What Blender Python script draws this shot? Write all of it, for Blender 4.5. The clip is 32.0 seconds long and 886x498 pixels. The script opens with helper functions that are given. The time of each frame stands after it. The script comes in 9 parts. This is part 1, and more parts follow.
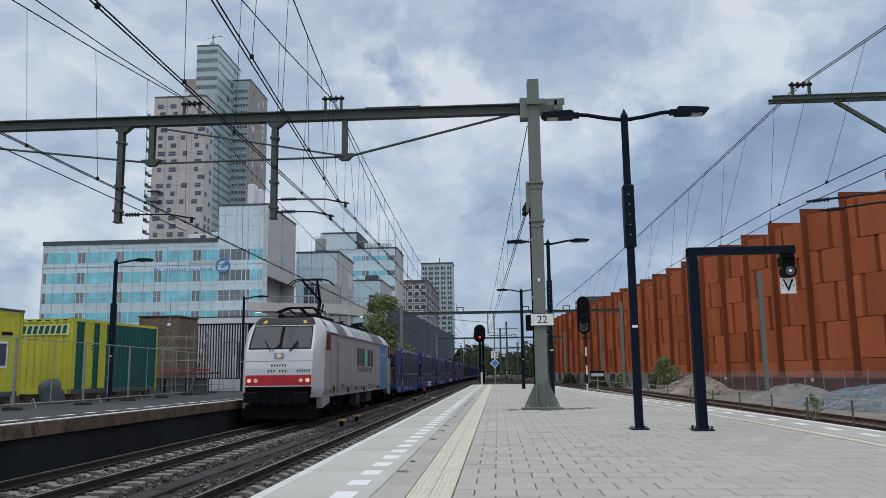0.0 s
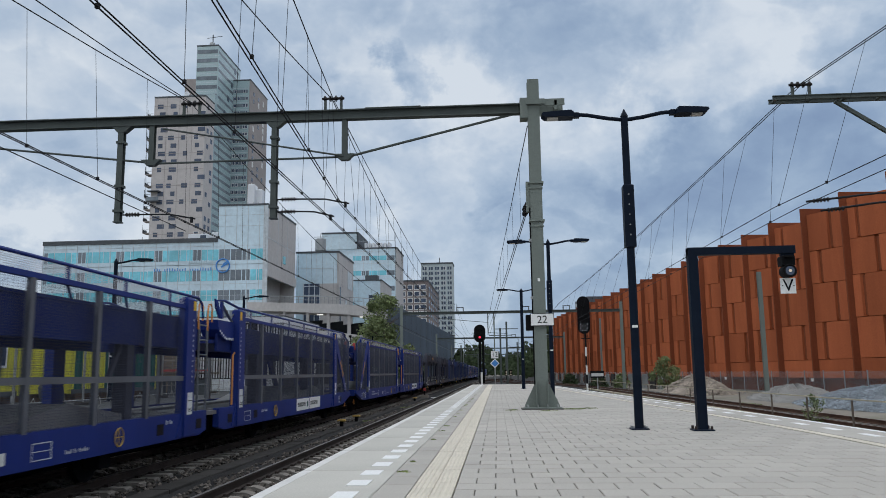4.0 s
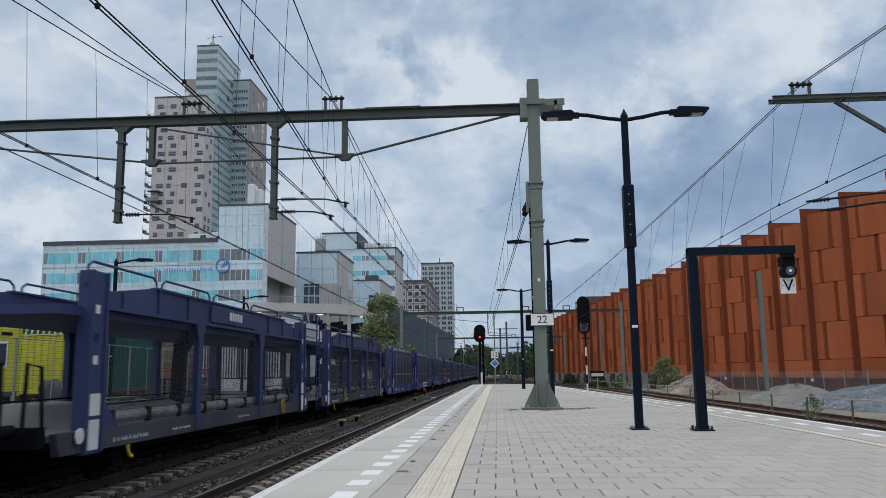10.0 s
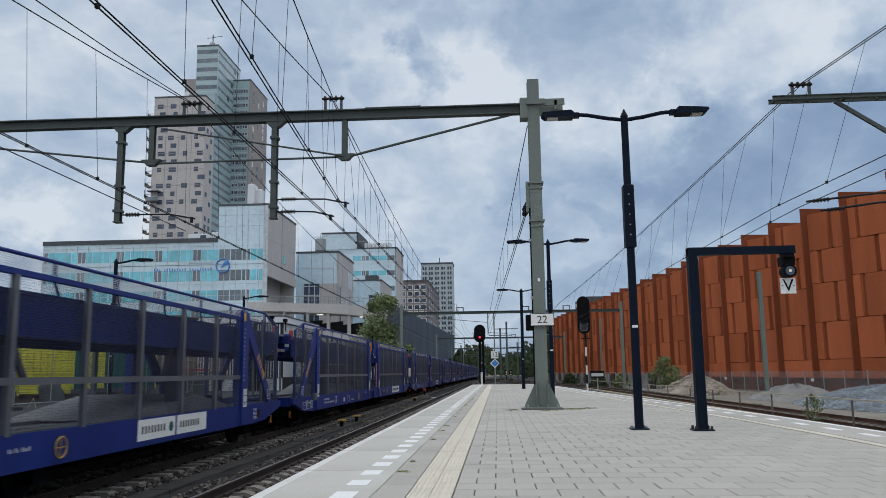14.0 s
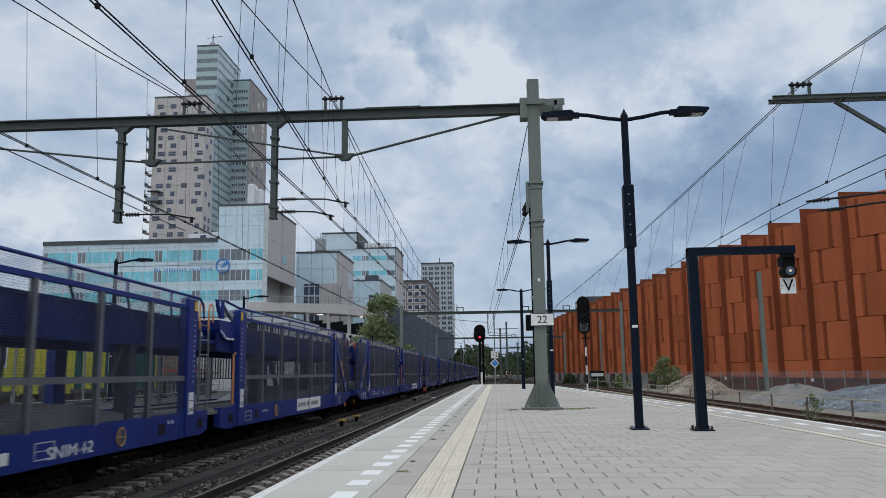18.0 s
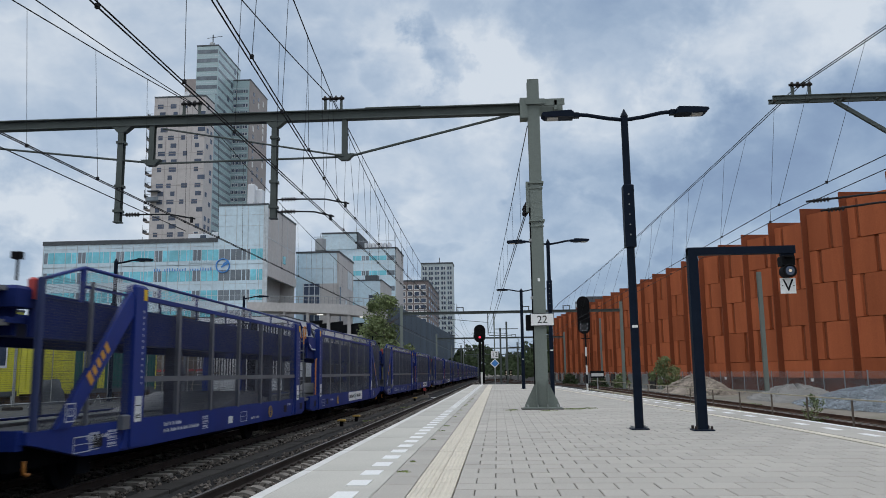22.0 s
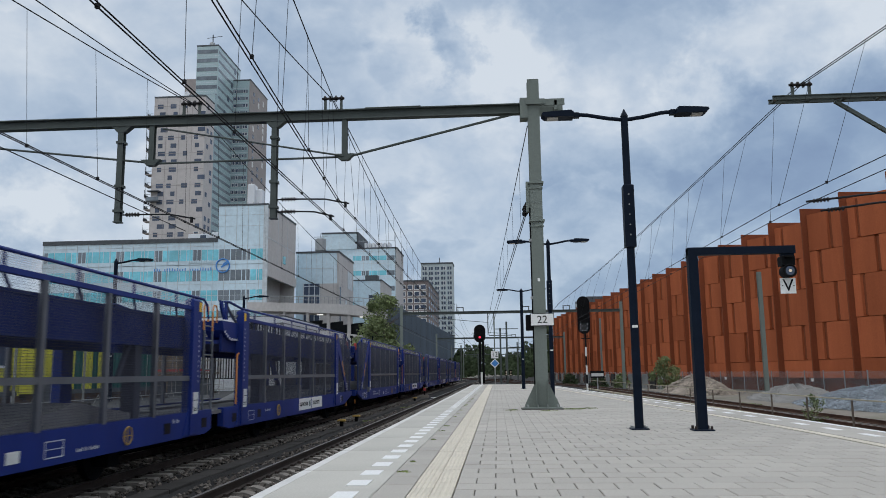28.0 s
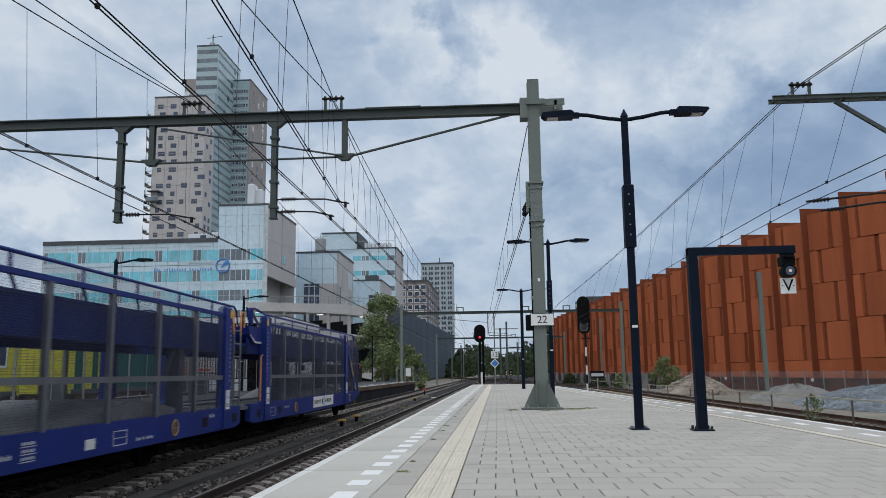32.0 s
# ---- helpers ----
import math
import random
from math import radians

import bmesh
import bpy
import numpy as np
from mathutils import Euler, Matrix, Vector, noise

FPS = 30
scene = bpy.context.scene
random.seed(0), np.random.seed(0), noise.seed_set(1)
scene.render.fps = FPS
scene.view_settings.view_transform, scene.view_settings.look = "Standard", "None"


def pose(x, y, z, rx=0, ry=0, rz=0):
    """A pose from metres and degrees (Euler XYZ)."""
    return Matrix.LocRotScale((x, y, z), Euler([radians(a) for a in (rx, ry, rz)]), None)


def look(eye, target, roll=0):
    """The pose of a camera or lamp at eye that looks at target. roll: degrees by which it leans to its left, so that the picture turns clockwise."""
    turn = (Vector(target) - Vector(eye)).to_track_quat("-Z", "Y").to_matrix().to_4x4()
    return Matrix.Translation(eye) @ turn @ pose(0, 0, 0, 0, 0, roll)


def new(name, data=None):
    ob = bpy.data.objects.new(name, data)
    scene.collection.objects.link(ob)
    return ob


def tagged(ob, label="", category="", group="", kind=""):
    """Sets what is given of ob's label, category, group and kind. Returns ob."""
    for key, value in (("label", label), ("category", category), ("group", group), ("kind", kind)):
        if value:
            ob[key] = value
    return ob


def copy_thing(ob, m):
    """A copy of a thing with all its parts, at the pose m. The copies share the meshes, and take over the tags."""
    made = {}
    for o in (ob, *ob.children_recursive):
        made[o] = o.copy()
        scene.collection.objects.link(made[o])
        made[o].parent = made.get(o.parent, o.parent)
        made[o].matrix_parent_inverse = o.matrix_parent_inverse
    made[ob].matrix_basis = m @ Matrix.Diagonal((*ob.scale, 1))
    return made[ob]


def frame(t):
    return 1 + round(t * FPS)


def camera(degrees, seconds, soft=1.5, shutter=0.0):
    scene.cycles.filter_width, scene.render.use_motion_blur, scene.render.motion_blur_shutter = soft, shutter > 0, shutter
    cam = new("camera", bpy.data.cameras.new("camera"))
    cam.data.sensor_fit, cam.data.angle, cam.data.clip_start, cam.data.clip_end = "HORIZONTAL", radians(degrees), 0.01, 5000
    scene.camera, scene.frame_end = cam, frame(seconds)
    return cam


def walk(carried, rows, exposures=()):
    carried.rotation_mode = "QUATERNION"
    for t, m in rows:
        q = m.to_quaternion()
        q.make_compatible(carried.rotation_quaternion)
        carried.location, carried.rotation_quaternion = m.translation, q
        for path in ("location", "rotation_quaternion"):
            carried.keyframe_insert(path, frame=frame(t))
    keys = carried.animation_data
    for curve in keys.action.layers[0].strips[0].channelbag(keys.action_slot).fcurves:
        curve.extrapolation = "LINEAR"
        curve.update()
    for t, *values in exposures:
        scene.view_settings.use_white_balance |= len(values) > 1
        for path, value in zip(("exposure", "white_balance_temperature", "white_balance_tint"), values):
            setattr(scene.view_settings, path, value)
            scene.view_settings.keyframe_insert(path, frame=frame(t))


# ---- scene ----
# ---- camera: it stands still on a low tripod, eye 1.75 m over the rails ----
cam = camera(57.96, 32.0, soft=0.9, shutter=0.12)
EYE = Vector((0.0, 0.0, 1.75))
YAW, PITCH = radians(3.727), radians(8.812)
AIM = EYE + Vector((-math.sin(YAW) * math.cos(PITCH), math.cos(YAW) * math.cos(PITCH), math.sin(PITCH)))
STAND = look(EYE, AIM, -0.733)
walk(cam, [(0.0, STAND), (32.0, STAND)])

# ---- light: a cloudy sky, the sun veiled behind the camera ----
world = bpy.data.worlds.new("sky")
scene.world = world
world.use_nodes = True
wn = world.node_tree
sky = wn.nodes.new("ShaderNodeTexSky")
sky.sky_type, sky.sun_disc = "NISHITA", False
sky.sun_elevation, sky.sun_rotation = radians(40), radians(217)
wn.links.new(sky.outputs["Color"], wn.nodes["Background"].inputs["Color"])
wn.nodes["Background"].inputs["Strength"].default_value = 0.12
sun = new("sun", bpy.data.lights.new("sun", "SUN"))
sun.data.energy, sun.data.angle, sun.data.color = 2.25, radians(40), (1.0, 0.985, 0.965)
sun.matrix_world = look((0, 0, 0), (0.46, 0.62, -0.64))
scene.view_settings.exposure = 0.17

# ---- plain numbers of the plan (metres; z = 0 is the top of the rails) ----
PLAT = 0.82          # island platform
PLAT_L = 0.88        # platform across the tracks
TRACKS = {"train": -7.79, "near": -3.73, "side": 7.45, "yard": 12.1}
EDGE = -1.93         # island platform's edge over the near track
END = 64.0           # end of the island platform
GANTRY = 20.74


def right_edge(y):
    """The island platform narrows towards its end."""
    return float(np.interp(y, (-30, 12, 16, 21, 30, 54, 64), (5.70, 5.66, 5.56, 5.28, 4.83, 3.72, 3.25)))


# ---- small mesh kit ----
class Geo:
    def __init__(self):
        self.v, self.f, self.smooth = [], [], []

    def add(self, verts, faces, smooth=False):
        n = len(self.v)
        self.v += [tuple(p) for p in verts]
        self.f += [tuple(n + i for i in f) for f in faces]
        self.smooth += [smooth] * len(faces)
        return self

    def box(self, x0, x1, y0, y1, z0, z1, m=None):
        p = [Vector(q) for q in ((x0, y0, z0), (x1, y0, z0), (x1, y1, z0), (x0, y1, z0),
                                 (x0, y0, z1), (x1, y0, z1), (x1, y1, z1), (x0, y1, z1))]
        if m:
            p = [m @ q for q in p]
        return self.add(p, [(3, 2, 1, 0), (4, 5, 6, 7), (0, 1, 5, 4), (1, 2, 6, 5), (2, 3, 7, 6), (3, 0, 4, 7)])

    def slab(self, x0, x1, y0, y1, z0, z1, c=0.01, m=None):
        """A box whose upper edges are chamfered by c."""
        p = [Vector(q) for q in ((x0, y0, z0), (x1, y0, z0), (x1, y1, z0), (x0, y1, z0),
                                 (x0, y0, z1 - c), (x1, y0, z1 - c), (x1, y1, z1 - c), (x0, y1, z1 - c),
                                 (x0 + c, y0 + c, z1), (x1 - c, y0 + c, z1), (x1 - c, y1 - c, z1), (x0 + c, y1 - c, z1))]
        if m:
            p = [m @ q for q in p]
        return self.add(p, [(3, 2, 1, 0), (8, 9, 10, 11), (0, 1, 5, 4), (1, 2, 6, 5), (2, 3, 7, 6), (3, 0, 4, 7),
                            (4, 5, 9, 8), (5, 6, 10, 9), (6, 7, 11, 10), (7, 4, 8, 11)])

    def beam(self, a, b, w, h, up=(0, 0, 1)):
        """A bar of w x h from a to b."""
        a, b, up = Vector(a), Vector(b), Vector(up)
        d = (b - a).normalized()
        s = d.cross(up)
        if s.length < 1e-4:
            s = d.cross(Vector((1, 0, 0)))
        s.normalize()
        u = s.cross(d)
        p = [q + s * i * w / 2 + u * j * h / 2 for q in (a, b) for i, j in ((-1, -1), (1, -1), (1, 1), (-1, 1))]
        return self.add(p, [(3, 2, 1, 0), (4, 5, 6, 7), (0, 1, 5, 4), (1, 2, 6, 5), (2, 3, 7, 6), (3, 0, 4, 7)])

    def tube(self, pts, r, n=6, r1=None):
        pts = [Vector(p) for p in pts]
        rings, prev = [], None
        for i, p in enumerate(pts):
            d = (pts[min(i + 1, len(pts) - 1)] - pts[max(i - 1, 0)]).normalized()
            s = d.cross(Vector((0, 0, 1)) if abs(d.z) < 0.9 else Vector((1, 0, 0))).normalized()
            if prev is not None and s.dot(prev) < 0:
                s = -s
            prev, u = s, s.cross(d)
            k = r if r1 is None else r + (r1 - r) * i / (len(pts) - 1)
            rings.append([p + (s * math.cos(2 * math.pi * j / n) + u * math.sin(2 * math.pi * j / n)) * k for j in range(n)])
        v = [q for ring in rings for q in ring]
        f = [(i * n + j, i * n + (j + 1) % n, (i + 1) * n + (j + 1) % n, (i + 1) * n + j) for i in range(len(pts) - 1) for j in range(n)]
        self.add(v, f, True)
        return self.add([*rings[0], *rings[-1]], [tuple(range(n)), tuple(range(2 * n - 1, n - 1, -1))])

    def disc(self, c, r, thick, axis="x", n=20, r1=None):
        """A round plate or cone about an axis through c."""
        c = Vector(c)
        ax = {"x": Vector((1, 0, 0)), "y": Vector((0, 1, 0)), "z": Vector((0, 0, 1))}[axis]
        return self.tube([c - ax * thick / 2, c + ax * thick / 2], r, n, r1)

    def ring(self, c, r, t, axis="x", n=20, k=6):
        c = Vector(c)
        a, b = {"x": ((0, 1, 0), (0, 0, 1)), "y": ((1, 0, 0), (0, 0, 1)), "z": ((1, 0, 0), (0, 1, 0))}[axis]
        a, b = Vector(a), Vector(b)
        ax = a.cross(b)
        v, f = [], []
        for i in range(n):
            d = a * math.cos(2 * math.pi * i / n) + b * math.sin(2 * math.pi * i / n)
            for j in range(k):
                v.append(c + d * (r + t * math.cos(2 * math.pi * j / k)) + ax * t * math.sin(2 * math.pi * j / k))
        for i in range(n):
            for j in range(k):
                f.append((i * k + j, i * k + (j + 1) % k, ((i + 1) % n) * k + (j + 1) % k, ((i + 1) % n) * k + j))
        return self.add(v, f, True)

    def prism(self, poly, axis, a, b):
        """An outline, drawn in the two other axes in turn, drawn out along axis from a to b."""
        def place(p, k):
            return {"x": (k, p[0], p[1]), "y": (p[0], k, p[1]), "z": (p[0], p[1], k)}[axis]
        n = len(poly)
        v = [place(p, a) for p in poly] + [place(p, b) for p in poly]
        f = [tuple(range(n)), tuple(range(2 * n - 1, n - 1, -1))]
        f += [((i + 1) % n, i, i + n, (i + 1) % n + n) for i in range(n)]
        return self.add(v, f)

    def quad(self, *p):
        return self.add(p, [(0, 1, 2, 3)])

    def mesh(self, name, material):
        me = bpy.data.meshes.new(name)
        me.from_pydata(self.v, [], self.f)
        me.polygons.foreach_set("use_smooth", self.smooth)
        me.materials.append(material)
        me.validate()
        bm = bmesh.new()
        bm.from_mesh(me)
        if len(bm.faces) < 60000:
            bmesh.ops.recalc_face_normals(bm, faces=bm.faces)
        bm.to_mesh(me)
        bm.free()
        return me


def part(name, geo, material, parent=None, label="", kind=""):
    """One mesh object, under a thing or under a part."""
    me = geo if isinstance(geo, bpy.types.Mesh) else geo.mesh(name, material)
    ob = new(name, me)
    ob.parent = parent
    return tagged(ob, label, kind=kind)


def thing(name, label, category, group="", kind="", at=None):
    ob = new(name)
    ob.empty_display_size = 0.2
    if at is not None:
        ob.matrix_basis = at
    return tagged(ob, label, category, group, kind)


def solid(name, geo, material, label, category, group="", kind="", at=None):
    """A thing of one piece."""
    ob = new(name, geo.mesh(name, material))
    if at is not None:
        ob.matrix_basis = at
    return tagged(ob, label, category, group, kind)


def lettering(name, words, size, material, parent, m, align="CENTER"):
    cu = bpy.data.curves.new(name, "FONT")
    cu.body, cu.size, cu.align_x, cu.align_y, cu.extrude = words, size, align, "CENTER", 0.002
    ob = bpy.data.objects.new(name, cu)
    scene.collection.objects.link(ob)
    bpy.context.view_layer.update()
    me = bpy.data.meshes.new_from_object(ob.evaluated_get(bpy.context.evaluated_depsgraph_get()))
    bpy.data.objects.remove(ob)
    me.materials.clear()
    me.materials.append(material)
    out = new(name, me)
    out.parent = parent
    out.matrix_basis = m
    return out


# ---- materials ----
def nodes_of(name):
    m = bpy.data.materials.new(name)
    m.use_nodes = True
    t = m.node_tree
    return m, t.nodes, t.links, t.nodes["Principled BSDF"]


def noise_node(n, l, vec, scale, detail=4.0, rough=0.55):
    t = n.new("ShaderNodeTexNoise")
    t.inputs["Scale"].default_value, t.inputs["Detail"].default_value, t.inputs["Roughness"].default_value = scale, detail, rough
    if vec:
        l.new(vec, t.inputs["Vector"])
    return t.outputs["Fac"]


def ramp(n, l, fac, stops):
    r = n.new("ShaderNodeValToRGB")
    e = r.color_ramp.elements
    while len(e) < len(stops):
        e.new(0.5)
    for el, (p, c) in zip(e, stops):
        el.position, el.color = p, (*c, 1) if len(c) == 3 else c
    l.new(fac, r.inputs["Fac"])
    return r.outputs["Color"]


def mixed(n, l, a, b, fac, how="MIX"):
    m = n.new("ShaderNodeMix")
    m.data_type, m.blend_type = "RGBA", how
    for s, v in ((m.inputs["Factor"], fac), (m.inputs[6], a), (m.inputs[7], b)):
        if isinstance(v, (int, float)):
            s.default_value = v
        elif isinstance(v, tuple):
            s.default_value = (*v, 1) if len(v) == 3 else v
        else:
            l.new(v, s)
    return m.outputs[2]


def surf(name, col, rough=0.6, metal=0.0, var=0.18, scale=1.2, fine=30.0, bump=0.15, stain=None, stain_at=(0.55, 0.75), pieces=0.0, streak=False, spec=0.5):
    """A real surface: colour with broad and fine variation, stains, relief; pieces: how far alike pieces differ."""
    m, n, l, p = nodes_of(name)
    co = n.new("ShaderNodeTexCoord").outputs["Object"]
    vec = co
    if streak:
        mp = n.new("ShaderNodeMapping")
        mp.inputs["Scale"].default_value = (1, 1, 0.12)
        l.new(co, mp.inputs["Vector"])
        vec = mp.outputs["Vector"]
    lo = tuple(c * (1 - var) for c in col)
    hi = tuple(min(1, c * (1 + var)) for c in col)
    c = ramp(n, l, noise_node(n, l, vec, scale), [(0.3, lo), (0.7, hi)])
    f = noise_node(n, l, co, fine, 5.0, 0.65)
    c = mixed(n, l, c, ramp(n, l, f, [(0.3, (0.72, 0.72, 0.72)), (0.7, (1.18, 1.18, 1.18))]), 0.45, "MULTIPLY")
    if stain:
        s = ramp(n, l, noise_node(n, l, vec, scale * 1.7, 6.0, 0.7), [(stain_at[0], (0, 0, 0)), (stain_at[1], (1, 1, 1))])
        c = mixed(n, l, c, stain, s)
    if pieces:
        r = n.new("ShaderNodeObjectInfo").outputs["Random"]
        g = n.new("ShaderNodeNewGeometry").outputs["Random Per Island"]
        a = n.new("ShaderNodeMath")
        l.new(r, a.inputs[0]), l.new(g, a.inputs[1])
        a.operation = "ADD"
        b = n.new("ShaderNodeMath")
        b.operation = "FRACT"
        l.new(a.outputs[0], b.inputs[0])
        c = mixed(n, l, c, ramp(n, l, b.outputs[0], [(0.0, (1 - pieces,) * 3), (1.0, (1 + pieces,) * 3)]), 1.0, "MULTIPLY")
    l.new(c, p.inputs["Base Color"])
    p.inputs["Metallic"].default_value = metal
    p.inputs["Specular IOR Level"].default_value = spec
    rr = n.new("ShaderNodeMapRange")
    rr.inputs["To Min"].default_value, rr.inputs["To Max"].default_value = max(0.02, rough - 0.12), min(1, rough + 0.12)
    l.new(f, rr.inputs["Value"])
    l.new(rr.outputs[0], p.inputs["Roughness"])
    if bump:
        b = n.new("ShaderNodeBump")
        b.inputs["Strength"].default_value, b.inputs["Distance"].default_value = bump, 0.02
        l.new(f, b.inputs["Height"])
        l.new(b.outputs["Normal"], p.inputs["Normal"])
    return m


def glass_pane(name, col, rough=0.04, spec=0.9):
    """Glazing of a building or cab, seen from outside: dark or tinted, with a clear reflection."""
    m = surf(name, col, rough + 0.12, 0.0, 0.25, 0.35, 2.0, 0.0, pieces=0.12, spec=spec)
    return m


def glow(name, col, strength):
    m, n, l, p = nodes_of(name)
    p.inputs["Base Color"].default_value = (*col, 1)
    p.inputs["Emission Color"].default_value = (*col, 1)
    p.inputs["Emission Strength"].default_value = strength
    return m


def mesh_screen(name, col, cell, wire, veil, ways=("Y", "Z")):
    """Woven wire or perforated sheet: holes let light through."""
    m, n, l, p = nodes_of(name)
    p.inputs["Base Color"].default_value = (*col, 1)
    p.inputs["Roughness"].default_value, p.inputs["Metallic"].default_value = 0.55, 0.3
    co = n.new("ShaderNodeTexCoord").outputs["Object"]
    sep = n.new("ShaderNodeSeparateXYZ")
    l.new(co, sep.inputs[0])
    lines = []
    for k in ways:
        a = n.new("ShaderNodeMath")
        a.operation = "MULTIPLY"
        a.inputs[1].default_value = 1 / cell
        l.new(sep.outputs[k], a.inputs[0])
        b = n.new("ShaderNodeMath")
        b.operation = "FRACT"
        l.new(a.outputs[0], b.inputs[0])
        c = n.new("ShaderNodeMath")
        c.operation = "LESS_THAN"
        c.inputs[1].default_value = wire
        l.new(b.outputs[0], c.inputs[0])
        lines.append(c.outputs[0])
    mx = n.new("ShaderNodeMath")
    mx.operation = "MAXIMUM"
    l.new(lines[0], mx.inputs[0]), l.new(lines[-1], mx.inputs[1])
    lo = n.new("ShaderNodeMapRange")
    lo.inputs["To Min"].default_value, lo.inputs["To Max"].default_value = veil, 0.97
    l.new(mx.outputs[0], lo.inputs["Value"])
    tr = n.new("ShaderNodeBsdfTransparent")
    mix = n.new("ShaderNodeMixShader")
    l.new(lo.outputs[0], mix.inputs[0])
    l.new(tr.outputs[0], mix.inputs[1]), l.new(p.outputs[0], mix.inputs[2])
    l.new(mix.outputs[0], n["Material Output"].inputs["Surface"])
    return m


M_SLAB = surf("platform_slab_concrete", (0.44, 0.425, 0.385), 0.85, scale=0.5, var=0.1, fine=60, stain=(0.33, 0.32, 0.29), stain_at=(0.58, 0.85), pieces=0.07)
M_PAVER = surf("grey_paver", (0.383, 0.36, 0.324), 0.85, scale=0.35, var=0.1, fine=55, stain=(0.315, 0.297, 0.265), stain_at=(0.55, 0.85), pieces=0.065)
M_JOINT = surf("dark_joint_sand", (0.1, 0.1, 0.095), 0.95, scale=3)
M_TACTILE = surf("cream_guide_tile", (0.58, 0.53, 0.44), 0.8, scale=0.8, var=0.1, fine=50, stain=(0.46, 0.43, 0.35), stain_at=(0.5, 0.9), pieces=0.07)
M_WHITE = surf("white_road_paint", (0.72, 0.72, 0.71), 0.6, scale=1.5, var=0.06, fine=40, stain=(0.55, 0.55, 0.54), stain_at=(0.6, 0.9))
M_EDGELINE = surf("worn_white_edge_paint", (0.58, 0.57, 0.55), 0.7, scale=1.5, var=0.1, fine=40, stain=(0.45, 0.44, 0.42), stain_at=(0.5, 0.85))
M_ASPHALT = surf("dark_asphalt", (0.06, 0.063, 0.066), 0.9, spec=0.15, scale=0.6, var=0.2, fine=80)
# concrete whose colour holds the shade under the platform edge and inside the deck
M_WALL_DARK = surf("shade_dark_concrete", (0.02, 0.022, 0.024), 0.95, spec=0.1, scale=0.5, var=0.3, fine=12, streak=True)
M_TIMBER = surf("weathered_timber_edge", (0.115, 0.082, 0.058), 0.9, spec=0.15, scale=1.8, var=0.4, fine=14, stain=(0.05, 0.04, 0.035), stain_at=(0.55, 0.62), pieces=0.2)
M_BALLAST = surf("grey_brown_ballast", (0.041, 0.04, 0.04), 0.95, spec=0.1, scale=1.1, var=0.35, fine=24, bump=0.8, pieces=0.35)
M_STONE = surf("ballast_stone", (0.108, 0.094, 0.083), 0.9, spec=0.15, scale=2, var=0.25, fine=20, pieces=0.62)
M_SLEEPER = surf("worn_concrete_sleeper", (0.195, 0.178, 0.16), 0.9, spec=0.15, scale=1.5, var=0.2, fine=30, stain=(0.2, 0.17, 0.14), pieces=0.12)
M_RAIL_RUST = surf("rusty_siding_rail", (0.09, 0.05, 0.035), 0.85, 0.0, spec=0.15, scale=1, var=0.3)
M_RAIL = surf("dark_rail_steel", (0.045, 0.035, 0.031), 0.8, 0.0, spec=0.15, scale=1, var=0.25)
M_RAILTOP = surf("worn_rail_head", (0.2, 0.185, 0.175), 0.4, 0.7, scale=0.7, var=0.2, bump=0.05)
M_CABLE_DUCT = surf("old_concrete_duct", (0.046, 0.043, 0.041), 0.95, spec=0.1, scale=0.8, var=0.25, pieces=0.15)
M_GROUND = surf("bare_soil_and_gravel", (0.185, 0.168, 0.14), 0.95, scale=0.12, var=0.35, fine=3, bump=0.4, stain=(0.09, 0.1, 0.05), stain_at=(0.52, 0.7))
M_OHL = surf("grey_green_mast_paint", (0.18, 0.206, 0.186), 0.65, 0.0, spec=0.2, scale=1.5, var=0.1, fine=30, stain=(0.17, 0.18, 0.15), stain_at=(0.6, 0.8), streak=True)
# darker, greyer copy of the mast's grey-green, for beams and hanging posts
M_OHL_DARK = surf("darker_grey_green_paint", (0.088, 0.102, 0.096), 0.65, 0.0, spec=0.15, scale=1.5, var=0.12)
M_WIRE = surf("oxidised_wire", (0.025, 0.025, 0.027), 0.7, 0.0, spec=0.1, bump=0)
M_INSULATOR = surf("brown_black_insulator", (0.02, 0.017, 0.017), 0.4, spec=0.25, scale=4)
M_LAMP = surf("blue_black_lamp_paint", (0.007, 0.012, 0.023), 0.5, 0.0, spec=0.07, scale=2, var=0.2, fine=25, bump=0.05)
M_LENS = surf("frosted_lamp_lens", (0.45, 0.43, 0.4), 0.3, bump=0)
M_BLACK = surf("matt_black_paint", (0.006, 0.006, 0.007), 0.7, spec=0.1, scale=3, bump=0.05)
M_STEEL = surf("galvanised_steel", (0.34, 0.35, 0.35), 0.45, 0.6, scale=2, var=0.12)
M_SIGN = surf("white_sign_enamel", (0.82, 0.82, 0.8), 0.35, scale=2, var=0.03, bump=0)
M_INK = surf("black_sign_ink", (0.01, 0.01, 0.012), 0.5, spec=0.15, bump=0)
M_SIGN_BLUE = surf("blue_sign_enamel", (0.06, 0.25, 0.62), 0.35, var=0.05, bump=0)
M_PLINTH = surf("dark_grout_plinth", (0.06, 0.058, 0.052), 0.95, scale=3)
M_GRASS = surf("weeds", (0.2, 0.24, 0.09), 0.8, scale=6, var=0.4, pieces=0.35)
M_CORTEN = surf("corten_sheet", (0.415, 0.118, 0.05), 0.85, 0.0, 0.2, 0.5, 9, 0.12, stain=(0.34, 0.095, 0.042), stain_at=(0.42, 0.8), pieces=0.16, streak=True, spec=0.1)
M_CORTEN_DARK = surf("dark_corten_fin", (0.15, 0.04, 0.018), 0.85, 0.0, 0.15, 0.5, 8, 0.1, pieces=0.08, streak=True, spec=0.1)
